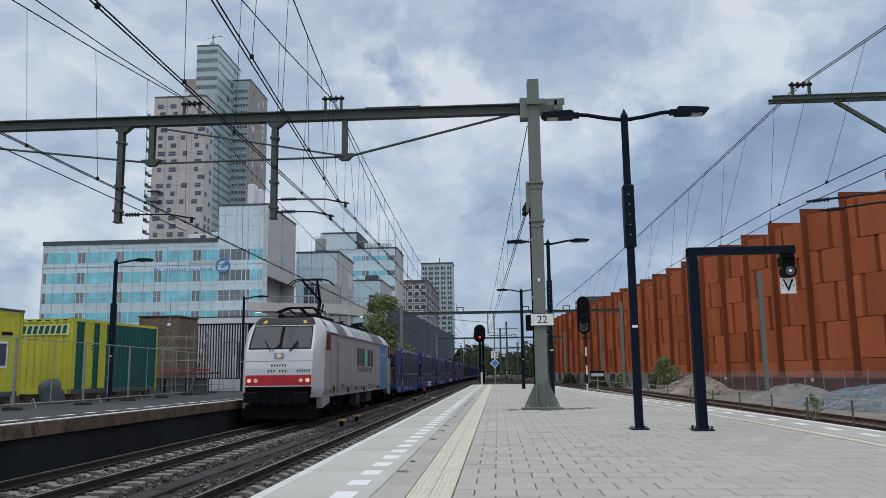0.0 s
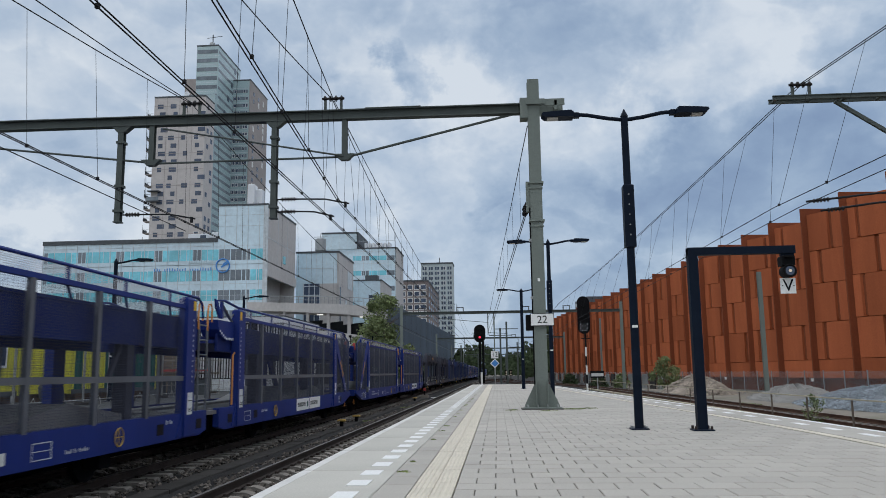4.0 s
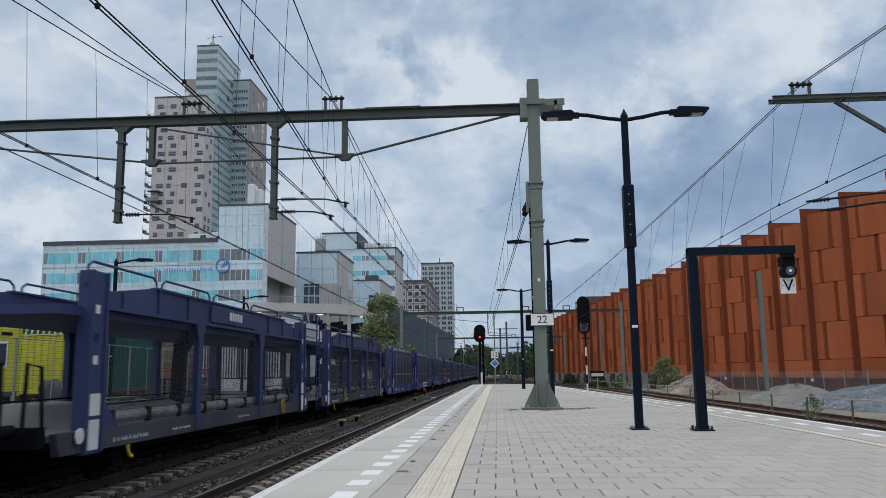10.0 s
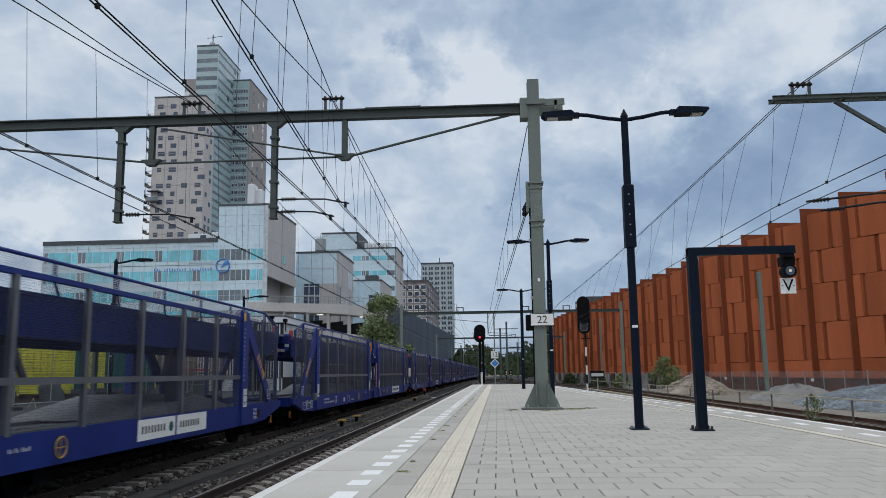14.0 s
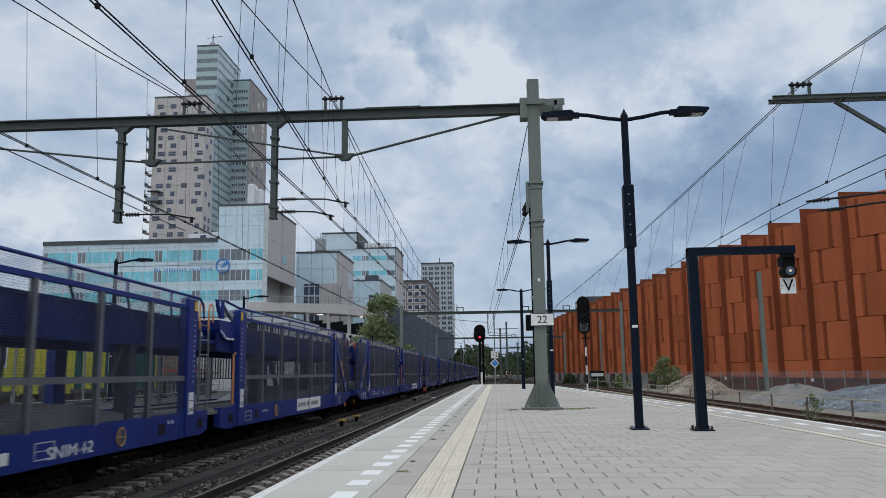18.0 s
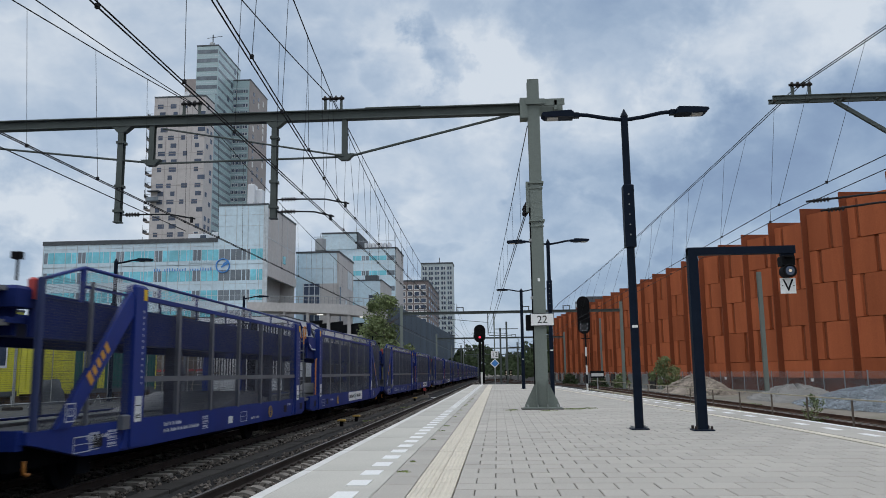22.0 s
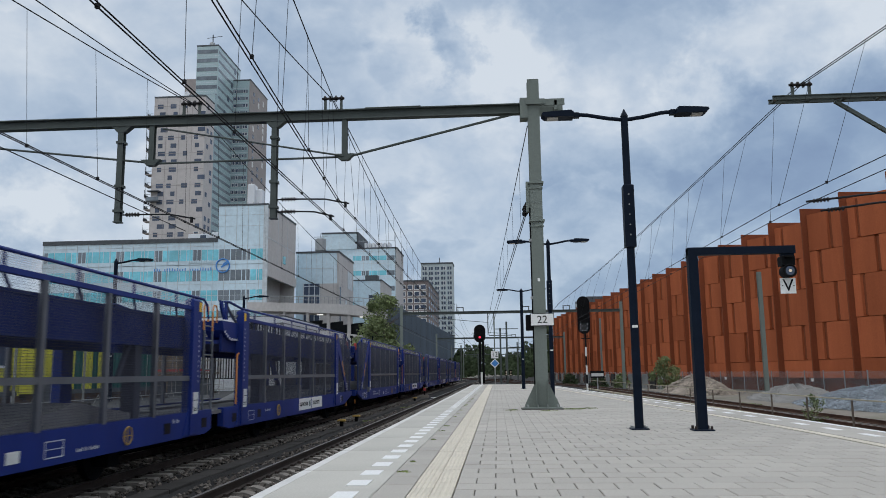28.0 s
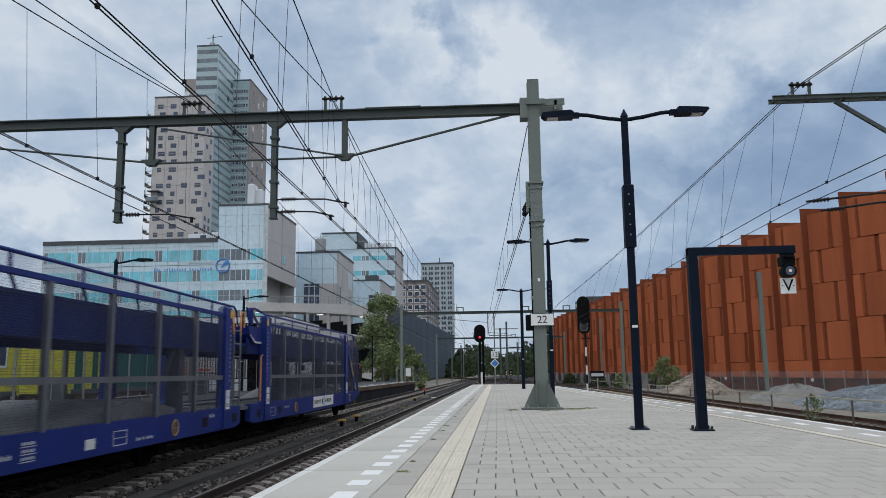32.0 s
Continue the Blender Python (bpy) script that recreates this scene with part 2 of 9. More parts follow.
M_RAILING = surf("faded_beige_railing", (0.44, 0.39, 0.29), 0.7, 0.0, spec=0.2, scale=2, var=0.15, stain=(0.25, 0.19, 0.12), stain_at=(0.6, 0.75))
M_RAILPOST = surf("weathered_post_steel", (0.13, 0.105, 0.085), 0.8, 0.0, spec=0.2, scale=3, var=0.25)
M_HEAP_BLUE = surf("blue_grey_ballast", (0.2, 0.228, 0.255), 0.9, scale=1.5, var=0.2, fine=8, bump=0.6, pieces=0.4)
M_HEAP = surf("rubble_and_sand", (0.26, 0.22, 0.18), 0.95, scale=1, var=0.3, fine=6, bump=0.6, pieces=0.35)
M_SAND = surf("grey_sand", (0.2, 0.195, 0.185), 0.95, scale=0.4, var=0.2, fine=10, bump=0.4)
M_YELLOW = surf("bright_yellow_container_paint", (0.56, 0.53, 0.045), 0.5, scale=0.8, var=0.07, fine=20, stain=(0.42, 0.38, 0.06), stain_at=(0.66, 0.85), bump=0.05)
M_PALEYELLOW = surf("pale_yellow_board", (0.72, 0.7, 0.3), 0.5, scale=1.0, var=0.06, bump=0)
M_GREEN = surf("dark_green_container_paint", (0.014, 0.095, 0.085), 0.55, spec=0.25, scale=0.8, var=0.1, fine=20, bump=0.05)
M_BRICK_BROWN = surf("brown_brick", (0.19, 0.15, 0.11), 0.9, spec=0.1, scale=1.2, var=0.15, fine=14, pieces=0.18)
M_SCAFFOLD = surf("scaffold_tube", (0.27, 0.25, 0.23), 0.6, 0.3, var=0.2, scale=3)
M_REDBOARD = surf("red_barrier_board", (0.42, 0.05, 0.045), 0.6)
M_OFFWHITE = surf("off_white_panel", (0.7, 0.72, 0.75), 0.5, scale=0.4, var=0.05, bump=0.03)
M_CLAD_GLASS = surf("pale_glass_cladding", (0.56, 0.7, 0.78), 0.22, 0.0, 0.08, 0.12, 1.2, 0.0, pieces=0.07, spec=0.8)
M_PANE_TEAL = glass_pane("turquoise_window_glass", (0.16, 0.55, 0.66))
M_PANE_GREY = glass_pane("grey_opening_window", (0.17, 0.2, 0.23), 0.04, 0.4)
M_PANE_DARK = glass_pane("dark_window_glass", (0.055, 0.075, 0.12), 0.04, 0.5)
M_MULLION = surf("grey_mullion", (0.52, 0.57, 0.6), 0.5, 0.0, bump=0)
M_ROOFTRIM = surf("dark_grey_roof_trim", (0.085, 0.095, 0.105), 0.65, spec=0.2, bump=0)
M_CONC = surf("pale_precast_concrete", (0.47, 0.45, 0.44), 0.8, scale=0.12, var=0.07, fine=1.5, stain=(0.4, 0.385, 0.375), stain_at=(0.6, 0.85), streak=True)
M_TOWER = surf("beige_grey_tower_panel", (0.47, 0.44, 0.43), 0.75, scale=0.05, var=0.06, fine=0.8, pieces=0.05)
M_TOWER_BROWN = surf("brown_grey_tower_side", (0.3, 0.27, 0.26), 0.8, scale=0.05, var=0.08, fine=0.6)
M_TOWER_GLASS = surf("green_grey_tower_glass", (0.34, 0.45, 0.47), 0.25, scale=0.06, var=0.1, bump=0, pieces=0.08, spec=0.8)
M_BRICK_FAR = surf("brown_residential_brick", (0.19, 0.155, 0.148), 0.9, scale=0.2, var=0.1, fine=3)
M_TALL_FAR = surf("blue_grey_far_cladding", (0.41, 0.465, 0.48), 0.7, scale=0.05, var=0.06, fine=1)
M_FRAME_W = surf("white_window_surround", (0.66, 0.66, 0.65), 0.6, bump=0)
M_NET = surf("dark_blue_grey_netting", (0.075, 0.095, 0.12), 0.9, spec=0.1, scale=0.05, var=0.15, fine=1.5, streak=True)
M_LEAF = surf("green_leaves", (0.18, 0.222, 0.098), 0.65, spec=0.25, scale=0.6, var=0.35, fine=8, bump=0, pieces=0.45)
M_LEAF_DARK = surf("dark_leaves", (0.05, 0.07, 0.035), 0.7, spec=0.15, scale=0.5, var=0.3, fine=4, bump=0, pieces=0.4)
M_BARK = surf("grey_brown_bark", (0.12, 0.1, 0.08), 0.95, scale=4, var=0.3)
M_BLUE = surf("wagon_blue_paint", (0.012, 0.029, 0.17), 0.5, 0.0, 0.15, 0.9, 25, 0.05, stain=(0.014, 0.022, 0.12), stain_at=(0.58, 0.85), streak=True, spec=0.22)
M_NAVY = surf("dark_navy_wagon_paint", (0.011, 0.022, 0.115), 0.6, 0.0, 0.2, 0.8, 20, 0.05, spec=0.12)
M_COALGREY = surf("charcoal_wagon_paint", (0.062, 0.063, 0.082), 0.65, 0.0, 0.25, 1.0, 20, 0.05, spec=0.15, stain=(0.045, 0.042, 0.046), stain_at=(0.6, 0.85), streak=True)
M_SLATE = surf("slate_blue_wagon_paint", (0.036, 0.05, 0.125), 0.55, 0.0, 0.15, 1.0, 20, 0.05, spec=0.18, stain=(0.03, 0.03, 0.04), stain_at=(0.6, 0.85), streak=True)
M_POST = surf("grey_wagon_post", (0.125, 0.135, 0.155), 0.5, 0.3, 0.15, 1.5, 25, 0.05)
M_PIPE = surf("scuffed_grey_tube", (0.3, 0.29, 0.285), 0.5, 0.2, 0.25, 1.2, 14, 0.1, stain=(0.12, 0.11, 0.105), stain_at=(0.55, 0.75))
M_DECK = surf("worn_deck_plate", (0.18, 0.18, 0.185), 0.55, 0.3, 0.25, 0.8, 12, 0.1)
# nearly black base colour for underframes, wheels and bogies
M_UNDER = surf("near_black_underframe", (0.007, 0.008, 0.0105), 0.85, 0.0, 0.3, 2, 15, 0.2, spec=0.08)
M_ORANGE = surf("orange_safety_paint", (0.55, 0.21, 0.04), 0.5, bump=0.03)
M_SAFEYELLOW = surf("yellow_safety_paint", (0.68, 0.42, 0.02), 0.5, bump=0.03)
M_AMBER = surf("worn_amber_paint", (0.5, 0.24, 0.03), 0.6, scale=3, var=0.25, bump=0.03)
M_PLACARD = surf("white_data_plate", (0.62, 0.63, 0.62), 0.6, scale=3, var=0.1, stain=(0.35, 0.33, 0.3), stain_at=(0.6, 0.85))
M_MARK = surf("pale_stencil_paint", (0.45, 0.47, 0.52), 0.6, bump=0)
M_SCREEN = mesh_screen("wagon_wire_screen", (0.05, 0.056, 0.09), 0.04, 0.08, 0.0, ("Z",))
M_SCREENWIRE = surf("upright_screen_wire", (0.085, 0.09, 0.12), 0.6, bump=0, spec=0.3)
M_FENCE_MESH = mesh_screen("fence_wire_mesh", (0.2, 0.2, 0.2), 0.12, 0.014, 0.0)
M_LOCO_SIDE = surf("dusty_silver_loco_paint", (0.27, 0.256, 0.262), 0.45, 0.0, 0.1, 0.5, 130, 0.02, stain=(0.185, 0.172, 0.172), stain_at=(0.54, 0.78), streak=True)
M_LOCO_WHITE = surf("white_loco_paint", (0.66, 0.68, 0.7), 0.3, 0.0, 0.04, 0.8, 140, 0.01, stain=(0.5, 0.5, 0.49), stain_at=(0.66, 0.88))
M_LOCO_RED = surf("red_loco_paint", (0.5, 0.014, 0.03), 0.4, bump=0.02)
M_LOCO_BLUE = surf("bright_blue_loco_panel", (0.03, 0.17, 0.5), 0.45, bump=0.02)
M_LOCO_GREY = surf("dark_grey_loco_paint", (0.035, 0.035, 0.038), 0.55, spec=0.2)
M_LOCO_CORNER = surf("silver_white_loco_paint", (0.5, 0.5, 0.51), 0.35, 0.0, 0.05, 0.8, 140, 0.01, stain=(0.33, 0.325, 0.32), stain_at=(0.6, 0.88), streak=True)
M_GRILLE = surf("grey_vent_grille", (0.1, 0.1, 0.105), 0.6, 0.2)
M_ROOFGREY = surf("light_grey_loco_roof_paint", (0.33, 0.33, 0.335), 0.45, 0.0, 0.06, 0.8, 120, 0.02)
M_TEAL = surf("teal_logo_paint", (0.02, 0.5, 0.4), 0.45, bump=0)
M_SPRAY = surf("dark_green_spray_paint", (0.012, 0.1, 0.075), 0.6, scale=3, var=0.5, stain=(0.012, 0.03, 0.12), stain_at=(0.5, 0.6), bump=0)
M_HEADLIGHT = glow("lit_headlight", (0.8, 0.5, 0.32), 0.55)
M_HEADDIM = glow("dim_headlight", (0.6, 0.45, 0.36), 0.3)
M_REDLIGHT = glow("red_signal_light", (1.0, 0.03, 0.08), 0.6)
M_WARMLIGHT = glow("amber_signal_light", (0.75, 0.62, 0.45), 0.12)
M_WHITEDOT = glow("white_signal_dot", (0.8, 0.85, 0.95), 0.7)


# ---- cloud layer: a wide shell of cloud that drifts over the place ----
def cloud_material():
    m, n, l, p = nodes_of("drifting_cloud")
    co = n.new("ShaderNodeTexCoord").outputs["Object"]
    nm = n.new("ShaderNodeVectorMath")
    nm.operation = "NORMALIZE"
    l.new(co, nm.inputs[0])
    d = nm.outputs[0]
    st = n.new("ShaderNodeMapping")
    st.inputs["Scale"].default_value = (1, 1, 1.5)
    st.inputs["Location"].default_value = (0.37, 0.21, 0.14)
    l.new(d, st.inputs["Vector"])
    val = None
    # broad banks, billows, and ragged fine edges
    for scale, detail, rough, twist, gain in ((3.2, 3.0, 0.5, 0.3, 0.85), (6.5, 9.0, 0.54, 0.3, 0.72), (20.0, 6.0, 0.6, 0.4, 0.16)):
        wv = n.new("ShaderNodeTexNoise")
        wv.inputs["Scale"].default_value, wv.inputs["Detail"].default_value = scale, detail
        wv.inputs["Roughness"].default_value, wv.inputs["Distortion"].default_value = rough, twist
        l.new(st.outputs[0], wv.inputs["Vector"])
        k = n.new("ShaderNodeMath")
        k.operation = "MULTIPLY_ADD"
        k.inputs[1].default_value, k.inputs[2].default_value = gain, -0.5 * gain + (0.66 if val is None else 0.0)
        l.new(wv.outputs["Fac"], k.inputs[0])
        if val is None:
            val = k.outputs[0]
        else:
            ad0 = n.new("ShaderNodeMath")
            l.new(val, ad0.inputs[0]), l.new(k.outputs[0], ad0.inputs[1])
            val = ad0.outputs[0]
    # heaped billows with firm edges
    vo = n.new("ShaderNodeTexVoronoi")
    vo.feature, vo.normalize = "SMOOTH_F1", True
    vo.inputs["Scale"].default_value, vo.inputs["Detail"].default_value, vo.inputs["Roughness"].default_value = 6.0, 4.0, 0.6
    vo.inputs["Smoothness"].default_value = 0.6
    wob = n.new("ShaderNodeTexNoise")
    wob.inputs["Scale"].default_value, wob.inputs["Detail"].default_value = 10.0, 4.0
    l.new(st.outputs[0], wob.inputs["Vector"])
    wad = n.new("ShaderNodeVectorMath")
    wad.operation = "MULTIPLY_ADD"
    l.new(wob.outputs["Color"], wad.inputs[0])
    wad.inputs[1].default_value = (0.14, 0.14, 0.14)
    l.new(st.outputs[0], wad.inputs[2])
    l.new(wad.outputs[0], vo.inputs["Vector"])
    vm = n.new("ShaderNodeMapRange")
    vm.interpolation_type = "SMOOTHSTEP"
    vm.inputs["From Min"].default_value, vm.inputs["From Max"].default_value = 0.18, 0.42
    vm.inputs["To Min"].default_value, vm.inputs["To Max"].default_value = 0.075, -0.075
    l.new(vo.outputs["Distance"], vm.inputs["Value"])
    va = n.new("ShaderNodeMath")
    l.new(val, va.inputs[0]), l.new(vm.outputs[0], va.inputs[1])
    val = va.outputs[0]
    # nearer heaps with bright rims and shaded hearts
    for scale, place, gain in ((5.0, (0.9, 0.2, 0.4), 0.5), (9.0, (0.1, 0.7, 0.2), 0.16)):
        mv = n.new("ShaderNodeMapping")
        mv.inputs["Scale"].default_value, mv.inputs["Location"].default_value = (1, 1, 1.6), place
        l.new(d, mv.inputs["Vector"])
        cu = n.new("ShaderNodeTexNoise")
        cu.inputs["Scale"].default_value, cu.inputs["Detail"].default_value = scale, 10.0
        cu.inputs["Roughness"].default_value, cu.inputs["Distortion"].default_value = 0.5, 0.25
        l.new(mv.outputs[0], cu.inputs["Vector"])
        rim = n.new("ShaderNodeFloatCurve")
        cv = rim.mapping.curves[0]
        cv.points[0].location, cv.points[1].location = (0.0, 0.5), (1.0, 0.22)
        for px, py in ((0.4, 0.5), (0.49, 0.63), (0.52, 0.44), (0.64, 0.27)):
            cv.points.new(px, py)
        for pt in cv.points:
            pt.handle_type = "VECTOR"
        rim.mapping.update()
        l.new(cu.outputs["Fac"], rim.inputs["Value"])
        sh = n.new("ShaderNodeMath")
        sh.operation = "MULTIPLY_ADD"
        sh.inputs[1].default_value, sh.inputs[2].default_value = gain, -0.46 * gain
        l.new(rim.outputs[0], sh.inputs[0])
        vs = n.new("ShaderNodeMath")
        l.new(val, vs.inputs[0]), l.new(sh.outputs[0], vs.inputs[1])
        val = vs.outputs[0]
    # ragged outlines: the banks' reach is bent by the billows
    bend = n.new("ShaderNodeTexNoise")
    bend.inputs["Scale"].default_value, bend.inputs["Detail"].default_value, bend.inputs["Roughness"].default_value = 16.0, 5.0, 0.6
    l.new(d, bend.inputs["Vector"])
    sub = n.new("ShaderNodeVectorMath")
    sub.operation = "SUBTRACT"
    l.new(bend.outputs["Color"], sub.inputs[0])
    sub.inputs[1].default_value = (0.5, 0.5, 0.5)
    ben = n.new("ShaderNodeVectorMath")
    ben.operation = "MULTIPLY_ADD"
    l.new(sub.outputs[0], ben.inputs[0])
    ben.inputs[1].default_value = (0.16, 0.16, 0.16)
    l.new(d, ben.inputs[2])
    for direction, near, far, weight in CLOUDS:
        dist = n.new("ShaderNodeVectorMath")
        dist.operation = "DISTANCE"
        l.new(ben.outputs[0], dist.inputs[0])
        dist.inputs[1].default_value = Vector(direction).normalized()
        mr = n.new("ShaderNodeMapRange")
        mr.interpolation_type = "SMOOTHSTEP"
        mr.inputs["From Min"].default_value, mr.inputs["From Max"].default_value = near, far
        mr.inputs["To Min"].default_value, mr.inputs["To Max"].default_value = weight, 0.0
        l.new(dist.outputs["Value"], mr.inputs["Value"])
        ad = n.new("ShaderNodeMath")
        l.new(val, ad.inputs[0]), l.new(mr.outputs[0], ad.inputs[1])
        val = ad.outputs[0]
    col = ramp(n, l, val, [(0.1, (0.165, 0.235, 0.375)), (0.33, (0.225, 0.31, 0.45)), (0.5, (0.3, 0.39, 0.52)), (0.66, (0.4, 0.485, 0.6)), (0.92, (0.6, 0.655, 0.72))])
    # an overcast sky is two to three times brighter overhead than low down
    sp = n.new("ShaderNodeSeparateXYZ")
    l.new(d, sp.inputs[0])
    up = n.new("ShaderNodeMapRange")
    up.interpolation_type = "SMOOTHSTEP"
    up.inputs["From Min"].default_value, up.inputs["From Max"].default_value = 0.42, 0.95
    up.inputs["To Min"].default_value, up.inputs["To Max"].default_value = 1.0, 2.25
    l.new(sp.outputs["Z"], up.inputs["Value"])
    warm = n.new("ShaderNodeMapRange")
    warm.interpolation_type = "SMOOTHSTEP"
    warm.inputs["From Min"].default_value, warm.inputs["From Max"].default_value = 0.42, 0.8
    l.new(sp.outputs["Z"], warm.inputs["Value"])
    col = mixed(n, l, col, (0.62, 0.65, 0.69), warm.outputs[0])
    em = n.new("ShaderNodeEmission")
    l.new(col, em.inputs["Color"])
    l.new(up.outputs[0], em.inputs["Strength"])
    tr = n.new("ShaderNodeBsdfTransparent")
    mx = n.new("ShaderNodeMixShader")
    mx.inputs[0].default_value = 0.93
    l.new(tr.outputs[0], mx.inputs[1]), l.new(em.outputs[0], mx.inputs[2])
    l.new(mx.outputs[0], n["Material Output"].inputs["Surface"])
    return m


# where the layer is thicker (below zero) or brighter: direction, inner and outer reach, weight
CLOUDS = [((-0.067, 0.929, 0.365), 0.02, 0.05, -0.26), ((-0.012, 0.93, 0.36), 0.02, 0.08, 0.24), ((-0.121, 0.912, 0.385), 0.01, 0.07, 0.16),
          ((0.09, 0.913, 0.41), 0.05, 0.16, -0.2), ((0.214, 0.929, 0.301), 0.01, 0.07, 0.24), ((0.238, 0.907, 0.348), 0.01, 0.07, 0.2), ((0.34, 0.933, 0.2), 0.1, 0.22, -0.2),
          ((0.089, 0.965, 0.246), 0.05, 0.15, 0.07), ((-0.215, 0.941, 0.263), 0.02, 0.13, -0.08), ((0.1, 0.98, 0.12), 0.04, 0.17, -0.22),
          ((0.334, 0.865, 0.374), 0.03, 0.12, 0.24), ((-0.03, 0.985, 0.14), 0.04, 0.15, -0.1), ((-0.529, 0.828, 0.184), 0.005, 0.08, 0.4), ((-0.3, -0.75, 0.6), 0.2, 1.25, 0.26)]


def cloud_shell():
    g = Geo()
    n, rows_, r = 48, 24, 3000.0
    v = [(r * math.cos(a) * math.sin(b), r * math.sin(a) * math.sin(b), r * math.cos(b))
         for b in (math.pi * j / rows_ for j in range(rows_ + 1)) for a in (2 * math.pi * i / n for i in range(n))]
    f = [(j * n + i, j * n + (i + 1) % n, (j + 1) * n + (i + 1) % n, (j + 1) * n + i) for j in range(rows_) for i in range(n)]
    g.add(v, f, True)
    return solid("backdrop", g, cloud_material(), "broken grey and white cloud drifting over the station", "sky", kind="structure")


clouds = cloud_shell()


# ---- ground, tracks, platforms ----
def ground():
    g = Geo()
    n = 64
    radii = (0, 40, 120, 400, 1200, 2500)
    v = [(0, 0, -0.42)] + [(r * math.cos(2 * math.pi * i / n), r * math.sin(2 * math.pi * i / n), -0.42) for r in radii[1:] for i in range(n)]
    f = [(0, 1 + i, 1 + (i + 1) % n) for i in range(n)]
    f += [(1 + j * n + i, 1 + (j + 1) * n + i, 1 + (j + 1) * n + (i + 1) % n, 1 + j * n + (i + 1) % n) for j in range(len(radii) - 2) for i in range(n)]
    solid("ground", g.add(v, f), M_GROUND, "bare soil and gravel reaching to the horizon", "ground", kind="structure")


def ballast_bed():
    g = Geo()
    rng = random.Random(3)
    y0, y1, x0, x1 = -20.0, 330.0, -9.4, -2.2
    ys = [y0 + i * 0.5 for i in range(160)] + [60 + i * 6 for i in range(46)]
    xs = [x0 + (x1 - x0) * i / 24 for i in range(25)]
    v = [(x, y, -0.235 + rng.uniform(-0.025, 0.025)) for y in ys for x in xs]
    k = len(xs)
    f = [(j * k + i, j * k + i + 1, (j + 1) * k + i + 1, (j + 1) * k + i) for j in range(len(ys) - 1) for i in range(k - 1)]
    bed = solid("ballast_bed", g.add(v, f), M_BALLAST, "grey-brown crushed stone under the two tracks", "ballast", kind="structure")
    # loose stones
    s = Geo()
    for _ in range(15000):
        y = 7 + 52 * rng.random() ** 1.7
        x = rng.uniform(-9.2, -2.4)
        r = rng.uniform(0.018, 0.045) * (1 + y / 60)
        z = -0.215 + rng.uniform(-0.01, 0.03)
        if abs(x + 5.75) < 0.35:
            continue
        a, b = rng.uniform(0.6, 1.3), rng.uniform(0.5, 0.9)
        t = rng.random() * 3
        c_, s_ = math.cos(t) * r, math.sin(t) * r
        p = [(x + c_, y + s_, z), (x - s_ * a, y + c_ * a, z + r * 0.2), (x - c_, y - s_, z), (x + s_ * a, y - c_ * a, z - r * 0.2), (x + r * 0.2, y, z + r * b), (x, y - r * .1, z - r)]
        s.add(p, [(0, 1, 4), (1, 2, 4), (2, 3, 4), (3, 0, 4), (1, 0, 5), (2, 1, 5), (3, 2, 5), (0, 3, 5)])
    part("loose_ballast_stones", s, M_STONE, bed, "sharp grey-brown ballast stones", "stuff")
    for x0, x1 in ((-6.1, -5.72),):
        lid = Geo().slab(x0, x1, 0, 0.98, -0.3, -0.19, 0.012).mesh("duct_lid", M_CABLE_DUCT)
        duct = thing("cable_duct", "old dark concrete cable duct between the tracks", "cable duct", kind="structure")
        for i in range(70):
            o = part("duct_lid", lid, None, duct)
            o.location = (rng.uniform(-0.01, 0.01), 2 + i, rng.uniform(-0.012, 0.008))


RAIL = [(-0.036, 0), (0.036, 0), (0.036, -0.035), (0.012, -0.05), (0.012, -0.125), (0.07, -0.14), (0.07, -0.155), (-0.07, -0.155), (-0.07, -0.14), (-0.012, -0.125), (-0.012, -0.05), (-0.036, -0.035)]


